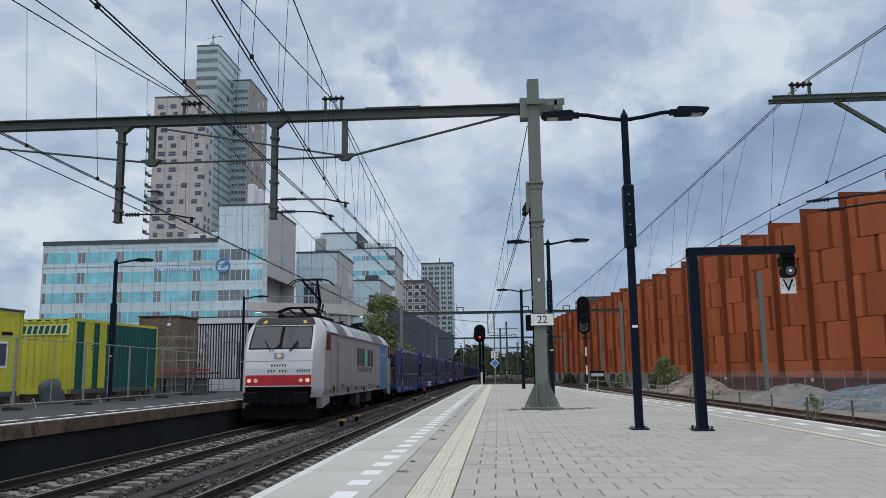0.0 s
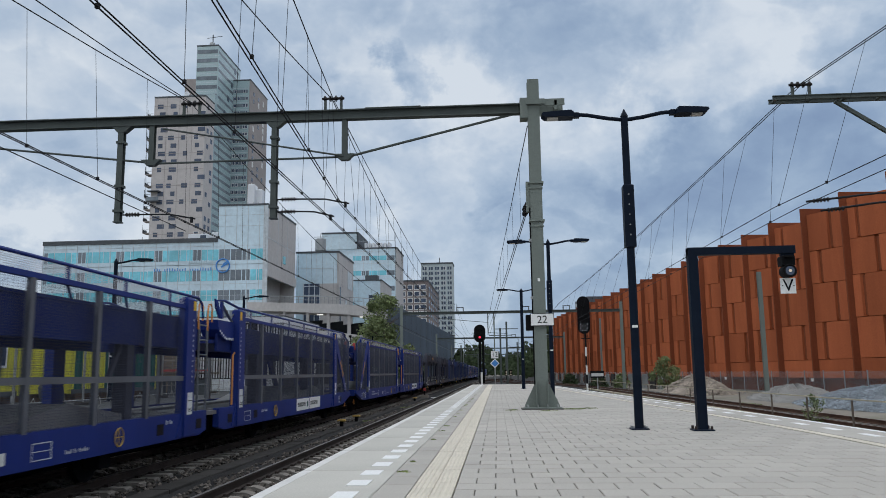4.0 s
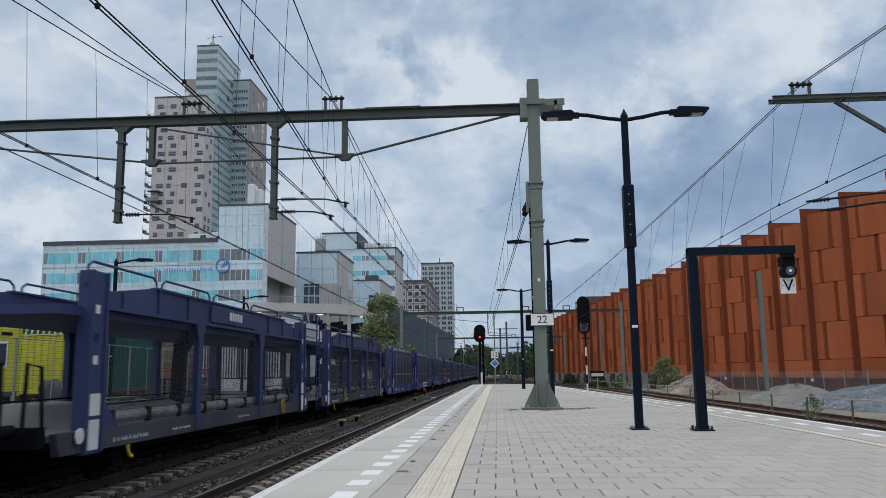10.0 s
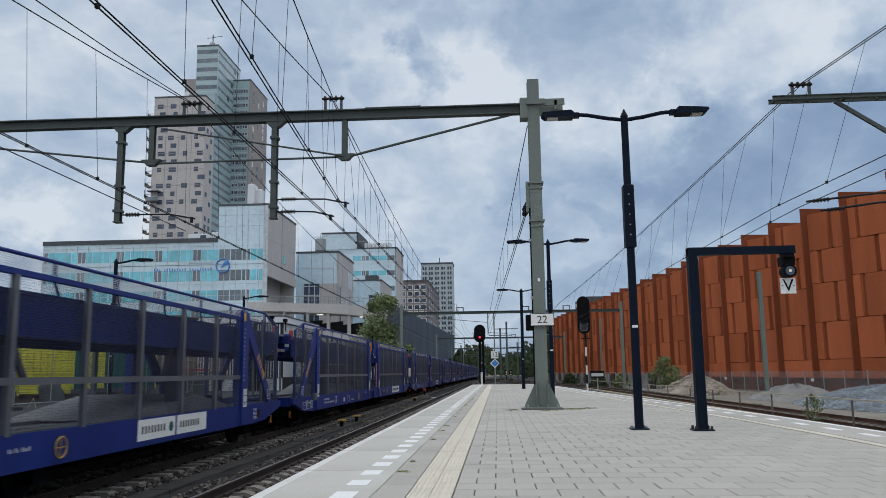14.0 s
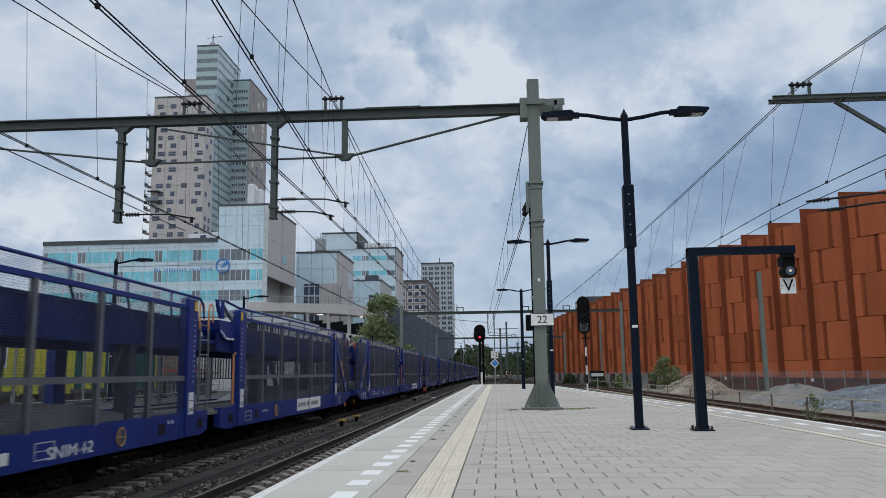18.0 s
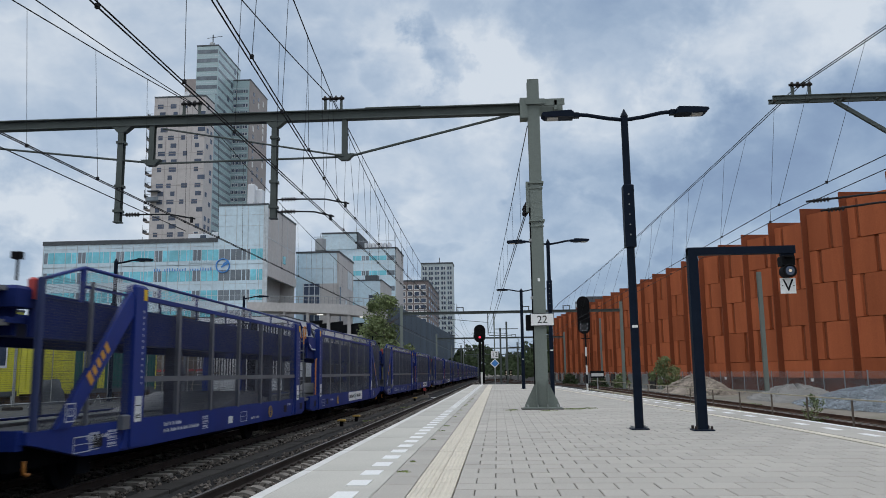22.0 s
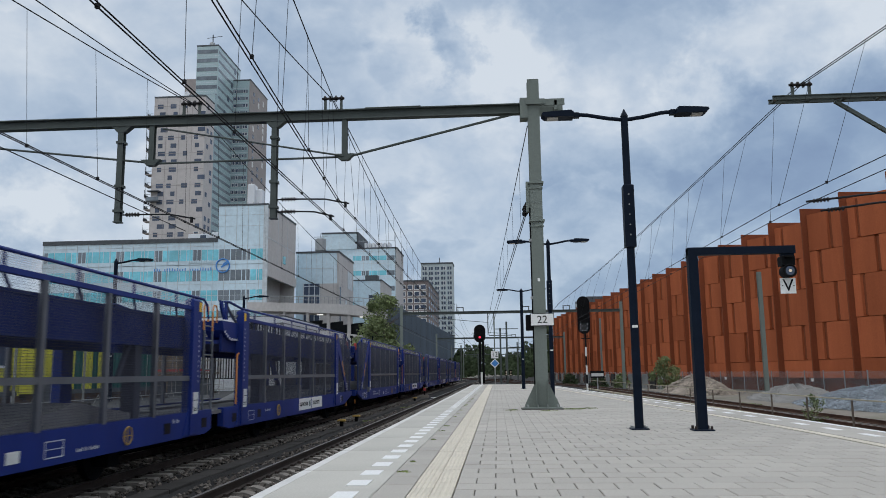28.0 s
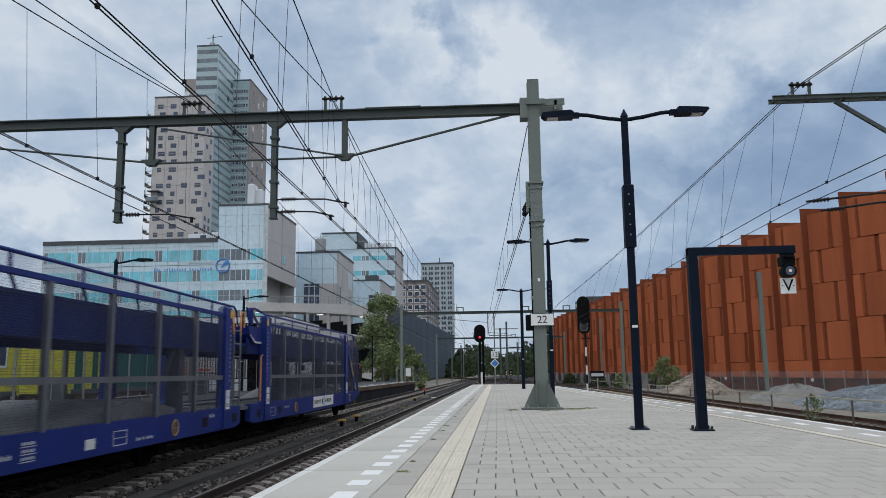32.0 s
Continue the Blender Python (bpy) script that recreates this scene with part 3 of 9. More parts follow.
def track(label, centre, y0, y1, sleepers_to, seen=True, bend=0.0):
    tr = thing("railway_track", label, "railway track", kind="structure")
    def off(y):
        return centre + bend * max(0.0, y - 40) ** 2
    ys = [y0, y1] if not bend else [y0] + [40 + i * 15 for i in range(int((y1 - 40) / 15) + 1)]
    for side in (-0.753, 0.753):
        g, h = Geo(), Geo()
        for a, b in zip(ys, ys[1:]):
            pa, pb = off(a) + side, off(b) + side
            n = len(RAIL)
            v = [(pa + p, a, q - 0.002) for p, q in RAIL] + [(pb + p, b, q - 0.002) for p, q in RAIL]
            g.add(v, [((i + 1) % n, i, i + n, (i + 1) % n + n) for i in range(n)])
            h.add([(pa - 0.03, a, 0.001), (pa + 0.03, a, 0.001), (pb + 0.03, b, 0.001), (pb - 0.03, b, 0.001)], [(0, 1, 2, 3)])
        r = part("rail", g, M_RAIL if seen else M_RAIL_RUST, tr)
        part("rail_head", h, M_RAILTOP, r, "worn bright running surface")
    rng = random.Random(int(abs(centre) * 100))
    prof = [(-1.26, -0.3), (-1.26, -0.185), (-1.22, -0.165), (-0.52, -0.165), (-0.38, -0.21), (0.38, -0.21), (0.52, -0.165), (1.22, -0.165), (1.26, -0.185), (1.26, -0.3)]
    me = Geo().prism(prof, "y", -0.13, 0.13).mesh("sleeper", M_SLEEPER)
    clip = Geo()
    for s in (-0.753, 0.753):
        for d in (-0.11, 0.11):
            clip.box(s + d - 0.035, s + d + 0.035, -0.05, 0.05, -0.17, -0.12)
    i, y, rest, fix = 0, max(y0, 4.0), Geo(), Geo()
    while y < sleepers_to:
        if i < 120 and seen:
            o = part("sleeper", me, None, tr)
            o.location = (off(y) + rng.uniform(-0.015, 0.015), y, rng.uniform(-0.008, 0.004))
            fix.add([(p[0] + off(y), p[1] + y, p[2]) for p in clip.v], clip.f)
        else:
            rest.prism([(off(y) + p, q) for p, q in prof], "y", y - 0.13, y + 0.13)
        i, y = i + 1, y + 0.6
    if fix.v:
        part("rail_fastening", fix, M_RAIL, tr, "rusty rail clips", "stuff")
    if rest.v:
        part("far_sleepers", rest, M_SLEEPER, tr, "concrete sleepers further along", "stuff")
    return tr


def island_platform():
    plat = thing("platform", "grey paved island platform with pale concrete edges and a cream guide strip", "platform", kind="structure")
    ys = [-20, 4, 12, 16, 21, 25, 30, 36, 42, 48, 54, 59, END]
    body = Geo()
    prof = [(EDGE + 0.04, right_edge(y) - 0.04, y) for y in ys]
    v = [q for a, b, y in prof for q in ((a, y, -0.4), (b, y, -0.4), (b, y, PLAT - 0.03), (a, y, PLAT - 0.03))]
    f = [(j * 4 + i, j * 4 + (i + 1) % 4, (j + 1) * 4 + (i + 1) % 4, (j + 1) * 4 + i) for j in range(len(prof) - 1) for i in range(4)]
    part("platform_core", body.add(v, f + [(0, 1, 2, 3), (len(v) - 4, len(v) - 3, len(v) - 2, len(v) - 1)]), M_JOINT, plat, "dark joint sand between the paving")
    rng = random.Random(11)
    # edge slabs over the near track
    slab = Geo().slab(EDGE, -1.0, 0.006, 1.994, PLAT - 0.14, PLAT, 0.008).mesh("edge_slab", M_SLAB)
    line = Geo().box(EDGE + 0.003, EDGE + 0.1, 0.008, 1.992, PLAT - 0.01, PLAT + 0.003).mesh("white_edge_line", M_EDGELINE)
    dash = Geo().box(-1.3, -1.12, 0, 0.34, PLAT - 0.01, PLAT + 0.003).mesh("white_dash", M_WHITE)
    for i in range(35):
        s = part("edge_slab", slab, None, plat)
        s.location = (0, -6 + i * 2, rng.uniform(-0.002, 0.002))
        part("white_edge_line", line, None, s)
    for i in range(90):
        o = part("white_dash", dash, None, plat)
        o.location = (0, 0.58 + i * 0.703, 0.002)
    # grey strip and cream guide strip
    strip = Geo().slab(-0.993, -0.727, 0.004, 0.496, PLAT - 0.1, PLAT - 0.002, 0.005).mesh("strip_slab", M_PAVER)
    far = Geo()
    for i in [*range(-10, 0), *range(60, 130)]:
        far.slab(-0.993, -0.727, -1 + i * 0.5 + 0.004, -1 + i * 0.5 + 0.496, PLAT - 0.1, PLAT - 0.002, 0.005)
    part("further_strip", far, M_PAVER, plat, "grey slabs further along", "stuff")
    for i in range(60):
        o = part("strip_slab", strip, None, plat)
        o.location = (0, -1 + i * 0.5, rng.uniform(-0.002, 0.001))
    tile = Geo()
    for k in range(2):
        x0 = -0.72 + k * 0.175
        tile.slab(x0 + 0.002, x0 + 0.173, 0.002, 0.298, PLAT - 0.1, PLAT - 0.001, 0.004)
        for j in range(4):
            tile.slab(x0 + 0.016 + j * 0.041, x0 + 0.036 + j * 0.041, 0.004, 0.296, PLAT - 0.01, PLAT + 0.003, 0.002)
    far = Geo()
    for i in [*range(-29, 0), *range(100, 205)]:
        far.slab(-0.718, -0.372, 2 + i * 0.3 + 0.002, 2 + i * 0.3 + 0.298, PLAT - 0.1, PLAT + 0.001, 0.004)
    part("further_guide_strip", far, M_TACTILE, plat, "cream guide tiles further along", "stuff")
    tile = tile.mesh("guide_tile", M_TACTILE)
    for i in range(100):
        o = part("guide_tile", tile, None, plat)
        o.location = (0, 2 + i * 0.3, rng.uniform(-0.0015, 0.0015))
    # pavers in running bond; the nearest are pieces of their own
    w, d = 0.33, 0.355
    paver = Geo().slab(-w / 2 + 0.004, w / 2 - 0.004, -d / 2 + 0.004, d / 2 - 0.004, PLAT - 0.08, PLAT - 0.002, 0.006).mesh("paver", M_PAVER)
    rest, count = Geo(), 0
    for j in range(-26, int((END - 2.5) / d)):
        y = 2.6 + j * d
        x = -0.365 + w / 2 - (w / 2 if j % 2 else 0)
        lim = right_edge(y) - 1.13
        while x + w / 2 < lim + w:
            a, b = max(x - w / 2, -0.365), min(x + w / 2, lim)
            if b - a > 0.04:
                dz = rng.uniform(-0.0025, 0.0015)
                if count < 300 and y > 5.0 and abs(b - a - w) < 1e-6:
                    o = part("paver", paver, None, plat)
                    o.location = (x, y, dz)
                    count += 1
                else:
                    rest.slab(a + 0.004, b - 0.004, y - d / 2 + 0.004, y + d / 2 - 0.004, PLAT - 0.04, PLAT - 0.002 + dz, 0.006)
            x += w
    part("further_pavers", rest, M_PAVER, plat, "grey concrete pavers in running bond", "stuff")
    # the far side: cream line, grey edge slabs, white dashes and edge line, all following the narrowing edge
    band, edge2, line2 = Geo(), Geo(), Geo()
    y = -6.0
    while y < END - 0.1:
        y2 = min(y + 1.0, END)
        ra, rb = right_edge(y + 0.004), right_edge(y2 - 0.004)
        for g, a, b, top in ((band, 1.1, 0.95, PLAT), (edge2, 0.915, 0.0, PLAT - 0.001), (line2, 0.11, 0.004, PLAT + 0.003)):
            p = [(ra - a, y + 0.004, top), (ra - b, y + 0.004, top), (rb - b, y2 - 0.004, top), (rb - a, y2 - 0.004, top)]
            q = [(u, t, top - (0.12 if g is edge2 else 0.02)) for u, t, _ in p]
            g.add(q + p, [(3, 2, 1, 0), (4, 5, 6, 7), (0, 1, 5, 4), (1, 2, 6, 5), (2, 3, 7, 6), (3, 0, 4, 7)])
        y = y2
    part("cream_line", band, M_TACTILE, plat, "cream guide line along the far edge")
    part("edge_slabs", edge2, M_PAVER, plat, "grey edge slabs")
    part("white_edge_line", line2, M_WHITE, plat, "worn white edge line")
    for i in range(48):
        yy = 4 + i * 1.25
        if rng.random() < 0.12:
            continue
        x = right_edge(yy)
        g = Geo().box(x - 0.56, x - 0.42, yy, yy + 0.55, PLAT - 0.01, PLAT + 0.003)
        part("white_dash", g, M_WHITE, plat)
    return plat


def left_platform():
    e = -9.5
    lp = thing("platform", "dark asphalt platform across the tracks with a timber-faced edge", "platform", kind="structure")
    y1 = 92.0
    part("platform_core", Geo().box(-17.5, e - 0.02, -20, y1, -0.42, PLAT_L - 0.03), M_ASPHALT, lp, "dark asphalt")
    part("asphalt_top", Geo().box(-17.5, e - 0.3, -20, y1, PLAT_L - 0.03, PLAT_L), M_ASPHALT, lp, "dark worn asphalt surface")
    part("retaining_wall", Geo().box(e - 0.018, e + 0.06, -20, y1, -0.42, PLAT_L - 0.32), M_WALL_DARK, lp, "concrete wall with the shade under the edge put into its dark colour")
    rng = random.Random(5)
    y = -12.0
    while y < y1 - 2.2:
        ln = rng.uniform(2.1, 2.6)
        g = Geo().slab(e - 0.3, e + 0.14, y + 0.005, min(y + ln, y1) - 0.005, PLAT_L - 0.3, PLAT_L - 0.012, 0.012)
        part("edge_timber", g, M_TIMBER, lp)
        y += ln
    part("white_edge_line", Geo().box(e - 0.02, e + 0.12, -12, y1, PLAT_L - 0.02, PLAT_L + 0.004), M_WHITE, lp, "white painted edge line")
    dash = Geo().box(e - 0.78, e - 0.6, 0, 0.55, PLAT_L - 0.01, PLAT_L + 0.004).mesh("white_dash", M_WHITE)
    for i in range(75):
        o = part("white_dash", dash, None, lp)
        o.location = (0, 6 + i * 1.13, 0)
    # ground behind, a little higher
    solid("yard", Geo().box(-60, -17.52, -20, 118, -0.42, PLAT_L - 0.05), M_ASPHALT, "dark tarmac yard behind the platform", "yard", kind="structure")


ground()
ballast_bed()
track("running track with concrete sleepers beside the far platform", TRACKS["train"], -25, 900, 170)
track("running track with concrete sleepers beside the island platform", TRACKS["near"], -25, 900, 170)
track("weathered track on the far side of the island platform", TRACKS["side"], -25, 400, 60, False, -0.00042)
track("rusty siding beyond the low railing", TRACKS["yard"], -25, 330, 90, False, -0.00042)
island_platform()
left_platform()


# ---- overhead line ----
M_OCHRE = surf("dirty_ochre_cap", (0.38, 0.24, 0.05), 0.7, scale=4, var=0.25)


def h_mast(g, x, y, z0, z1, w=0.34, d=0.3, t=0.03):
    """An H-section mast: two flanges and a web, drawn out as one profile."""
    h, e = w / 2, d / 2
    g.prism([(x - h, y - e), (x + h, y - e), (x + h, y - e + t), (x + t / 2, y - e + t), (x + t / 2, y + e - t), (x + h, y + e - t),
             (x + h, y + e), (x - h, y + e), (x - h, y + e - t), (x - t / 2, y + e - t), (x - t / 2, y - e + t), (x - h, y - e + t)], "z", z0, z1)


def i_beam(g, x0, x1, y, z, h=0.26, w=0.24, t=0.028):
    a, b = w / 2, h / 2
    g.prism([(y - a, z - b), (y + a, z - b), (y + a, z - b + t), (y + t / 2, z - b + t), (y + t / 2, z + b - t), (y + a, z + b - t),
             (y + a, z + b), (y - a, z + b), (y - a, z + b - t), (y - t / 2, z + b - t), (y - t / 2, z - b + t), (y - a, z - b + t)], "x", x0, x1)


def insulator(parent, a, b, r=0.06, n=5):
    a, b = Vector(a), Vector(b)
    g = Geo().tube([a, b], r * 0.45, 8)
    d = (b - a)
    for i in range(n):
        c = a + d * ((i + 0.5) / n)
        e = d.normalized() * (d.length / n * 0.28)
        g.tube([c - e, c, c + e], r * 0.55, 10)
        g.tube([c - e * 0.4, c + e * 0.4], r, 10)
    return part("insulator", g, M_INSULATOR, parent, "dark ribbed insulator")


def saddle(parent, x, y, z):
    """The pair of insulated horns on the beam that carry a bearer wire."""
    for s in (-0.22, 0.22):
        part("bracket", Geo().box(x + s - 0.03, x + s + 0.03, y - 0.04, y + 0.04, z, z + 0.3), M_OHL_DARK, parent)
    insulator(parent, (x - 0.3, y, z + 0.34), (x + 0.3, y, z + 0.34), 0.085, 4)


def gantry_near():
    y, bz = GANTRY, 8.72
    mast = thing("catenary_mast", "grey-green steel portal mast with numbered plate on a flared foot", "catenary mast")
    x = 1.12
    g = Geo()
    h_mast(g, x, y, PLAT + 0.06, 9.5, 0.31, 0.3)
    part("post", g, M_OHL, mast)
    part("cover_plate", Geo().box(x - 0.13, x + 0.13, y - 0.149, y - 0.1, PLAT + 0.06, 9.5), M_OHL, mast, "flat grey-green face")
    for z in (4.72 + 0.9, 6.63):
        part("clamp_band", Geo().box(x - 0.2, x + 0.2, y - 0.19, y + 0.19, z, z + 0.05).box(x - 0.17, x + 0.17, y - 0.175, y + 0.175, z - 0.14, z - 0.1), M_OHL, mast)
    for s in (-1, 1):
        gus = Geo().prism([(x + s * 0.15, PLAT + 0.05), (x + s * 0.43, PLAT + 0.05), (x + s * 0.43, PLAT + 0.1), (x + s * 0.18, PLAT + 0.62), (x + s * 0.15, PLAT + 0.62)], "y", y - 0.15, y - 0.125)
        gus.prism([(x + s * 0.15, PLAT + 0.05), (x + s * 0.43, PLAT + 0.05), (x + s * 0.43, PLAT + 0.1), (x + s * 0.18, PLAT + 0.62), (x + s * 0.15, PLAT + 0.62)], "y", y + 0.125, y + 0.15)
        part("foot_gusset", gus, M_OHL, mast)
    part("foot_rib", Geo().box(x - 0.155, x - 0.135, y - 0.3, y - 0.15, PLAT + 0.05, PLAT + 0.7).box(x + 0.135, x + 0.155, y - 0.3, y - 0.15, PLAT + 0.05, PLAT + 0.7), M_OHL, mast)
    part("base_plate", Geo().slab(x - 0.46, x + 0.46, y - 0.33, y + 0.33, PLAT + 0.02, PLAT + 0.05, 0.008), M_OHL, mast)
    for sx in (-0.37, -0.13, 0.13, 0.37):
        part("anchor_bolt", Geo().disc((x + sx, y - 0.26, PLAT + 0.085), 0.025, 0.07, "z", 8), M_STEEL, mast)
    part("grout_plinth", Geo().slab(x - 0.53, x + 0.53, y - 0.38, y + 0.38, PLAT - 0.02, PLAT + 0.022, 0.012), M_PLINTH, mast, "dark grout plinth")
    # number plate
    sg = part("number_plate", Geo().slab(-0.3, 0.3, -0.16, 0.16, -0.02, 0.0, 0.01), M_INK, mast, "white plate with black border")
    sg.matrix_basis = pose(x + 0.05, y - 0.24, 3.06, 90, 0, 0)
    wp = part("plate_face", Geo().box(-0.285, 0.285, -0.145, 0.145, 0, 0.004), M_SIGN, sg)
    lettering("numerals", "22", 0.27, M_INK, wp, pose(0, -0.005, 0.007))
    part("junction_box", Geo().slab(x - 0.36, x - 0.16, y - 0.12, y + 0.1, 2.8, 3.2, 0.02), M_BLACK, mast, "black junction box")
    part("cable", Geo().tube([(x - 0.18, y - 0.1, z) for z in (PLAT + 0.1, 2.2, 4.4, 6.0)], 0.018, 6), M_BLACK, mast)
    part("small_plate", Geo().box(x - 0.03, x + 0.03, y - 0.16, y - 0.15, 4.05, 4.13), M_SIGN, mast)
    for z in (3.6, 5.1):
        part("cable_clip", Geo().box(x - 0.22, x - 0.15, y - 0.12, y - 0.06, z, z + 0.07), M_STEEL, mast)
    # beam over both tracks
    beam = thing("catenary_portal", "grey-green steel portal beam with hanging posts over both tracks", "catenary portal")
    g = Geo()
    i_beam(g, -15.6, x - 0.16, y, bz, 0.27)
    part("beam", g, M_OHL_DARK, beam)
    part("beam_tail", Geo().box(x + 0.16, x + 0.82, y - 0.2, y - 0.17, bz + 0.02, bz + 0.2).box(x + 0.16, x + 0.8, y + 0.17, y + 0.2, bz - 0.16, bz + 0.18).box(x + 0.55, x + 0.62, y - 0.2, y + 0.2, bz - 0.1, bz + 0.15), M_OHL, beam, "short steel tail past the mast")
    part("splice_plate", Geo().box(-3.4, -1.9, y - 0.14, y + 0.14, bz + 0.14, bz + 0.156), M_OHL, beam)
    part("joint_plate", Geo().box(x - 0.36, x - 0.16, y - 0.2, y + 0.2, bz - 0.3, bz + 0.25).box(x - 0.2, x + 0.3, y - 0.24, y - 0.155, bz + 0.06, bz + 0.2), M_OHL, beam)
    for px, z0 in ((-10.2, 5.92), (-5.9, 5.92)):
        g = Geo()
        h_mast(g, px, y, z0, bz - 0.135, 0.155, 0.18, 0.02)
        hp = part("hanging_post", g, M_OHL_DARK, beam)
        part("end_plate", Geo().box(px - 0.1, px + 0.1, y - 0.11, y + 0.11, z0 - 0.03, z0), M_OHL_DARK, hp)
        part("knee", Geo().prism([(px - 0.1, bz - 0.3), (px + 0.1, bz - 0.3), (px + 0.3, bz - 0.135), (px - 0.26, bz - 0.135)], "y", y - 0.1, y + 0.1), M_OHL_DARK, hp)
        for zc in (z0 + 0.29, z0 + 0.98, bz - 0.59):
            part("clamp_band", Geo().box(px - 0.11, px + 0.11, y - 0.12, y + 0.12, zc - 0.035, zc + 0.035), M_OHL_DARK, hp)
    low = 7.5
    for px in (-9.33, -3.98):
        g = Geo()
        h_mast(g, px, y, low + 0.05, bz - 0.135, 0.14, 0.16, 0.02)
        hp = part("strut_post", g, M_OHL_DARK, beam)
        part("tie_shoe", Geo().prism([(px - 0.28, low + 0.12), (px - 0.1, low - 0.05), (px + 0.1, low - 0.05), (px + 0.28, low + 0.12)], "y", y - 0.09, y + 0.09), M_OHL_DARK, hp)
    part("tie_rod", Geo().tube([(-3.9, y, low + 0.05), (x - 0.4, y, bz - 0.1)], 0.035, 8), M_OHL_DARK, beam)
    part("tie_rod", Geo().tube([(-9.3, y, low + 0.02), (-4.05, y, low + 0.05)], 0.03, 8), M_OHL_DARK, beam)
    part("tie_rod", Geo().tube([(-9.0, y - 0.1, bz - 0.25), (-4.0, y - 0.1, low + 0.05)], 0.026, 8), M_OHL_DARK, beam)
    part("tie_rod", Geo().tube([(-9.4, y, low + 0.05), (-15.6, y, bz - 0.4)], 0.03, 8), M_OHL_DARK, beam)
    saddle(beam, -4.3, y, bz + 0.14)
    saddle(beam, -8.25, y, bz + 0.14)
    for (px, x1, z) in ((-10.1, -8.15, 6.05), (-5.8, -4.35, 6.02), (-5.8, -3.95, 6.36)):
        insulator(beam, (px + 0.1, y, z + 0.06), (px + 0.5, y, z + 0.06))
        arm = part("registration_arm", Geo().tube([(px, y, z + 0.06), (px + 0.6, y, z + 0.06), (px + (x1 - px) * 0.7, y, z + 0.04), (x1 + 0.1, y, z - 0.1)], 0.022, 7), M_WIRE, beam)
        part("wire_clamp", Geo().box(x1 - 0.03, x1 + 0.03, y - 0.04, y + 0.04, z - 0.2, z - 0.05), M_WIRE, arm)


def gantry_side():
    y, z = GANTRY + 0.3, 8.85
    m = thing("catenary_mast", "grey-green cantilever mast beside the siding carrying the far catenary", "catenary mast")
    g = Geo()
    h_mast(g, 14.6, y, -0.42, 9.2)
    part("post", g, M_OHL, m)
    g = Geo()
    for dy in (-0.16, 0.16):
        g.box(7.44, 14.5, y + dy - 0.035, y + dy + 0.035, z - 0.07, z - 0.05).box(7.44, 14.5, y + dy - 0.035, y + dy + 0.035, z + 0.03, z + 0.05).box(7.44, 14.5, y + dy - 0.006, y + dy + 0.006, z - 0.05, z + 0.03)
    for i in range(8):
        g.box(7.5 + i * 0.9, 7.58 + i * 0.9, y - 0.13, y + 0.13, z - 0.06, z - 0.01)
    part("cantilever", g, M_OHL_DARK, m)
    # the backlit strut's shade is put into its darker colour
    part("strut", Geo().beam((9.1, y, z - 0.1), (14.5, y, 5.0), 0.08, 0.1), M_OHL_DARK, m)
    saddle(m, 8.25, y, z + 0.05)
    for i, zz in ((0, 6.05), (1, 5.8)):
        part("registration_arm", Geo().tube([(14.5, y, zz + 0.25), (10.0, y, zz + 0.18), (8.15 + i * 0.35, y, zz)], 0.03, 7), M_WIRE, m)
        insulator(m, (8.3 + i * 0.35, y, zz + 0.01), (8.75 + i * 0.35, y, zz + 0.05), 0.06)


def gantry_far(y, xa, xb, z, drops, label):
    gt = thing("catenary_portal", label, "catenary portal", "far catenary portals")
    for x in (xa, xb):
        g = Geo()
        h_mast(g, x, y, -0.42, z + 0.9, 0.3, 0.3)
        part("post", g, M_OHL, gt)
    g = Geo()
    i_beam(g, xa, xb, y, z, 0.3, 0.24)
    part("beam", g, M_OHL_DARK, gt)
    for x in drops:
        g = Geo()
        h_mast(g, x, y, z - 2.4, z - 0.15, 0.1, 0.1, 0.015)
        part("hanging_post", g, M_OHL_DARK, gt)
        part("registration_arm", Geo().tube([(x, y, z - 2.2), (x + 1.9, y, z - 2.3)], 0.03, 6), M_WIRE, gt)
        part("tie_rod", Geo().tube([(x, y, z - 1.1), (xa + (xb - xa) * 0.02 if x < 0 else xb, y, z - 0.2)], 0.03, 6), M_OHL_DARK, gt)
    for x in (-8.1, -3.9, 3.2, 7.6):
        if xa < x < xb:
            for s in (-0.35, 0.35):
                part("saddle_horn", Geo().box(x + s - 0.05, x + s + 0.05, y - 0.05, y + 0.05, z + 0.15, z + 0.6), M_OHL_DARK, gt)
            part("saddle_bar", Geo().box(x - 0.42, x + 0.42, y - 0.04, y + 0.04, z + 0.52, z + 0.6), M_INSULATOR, gt)


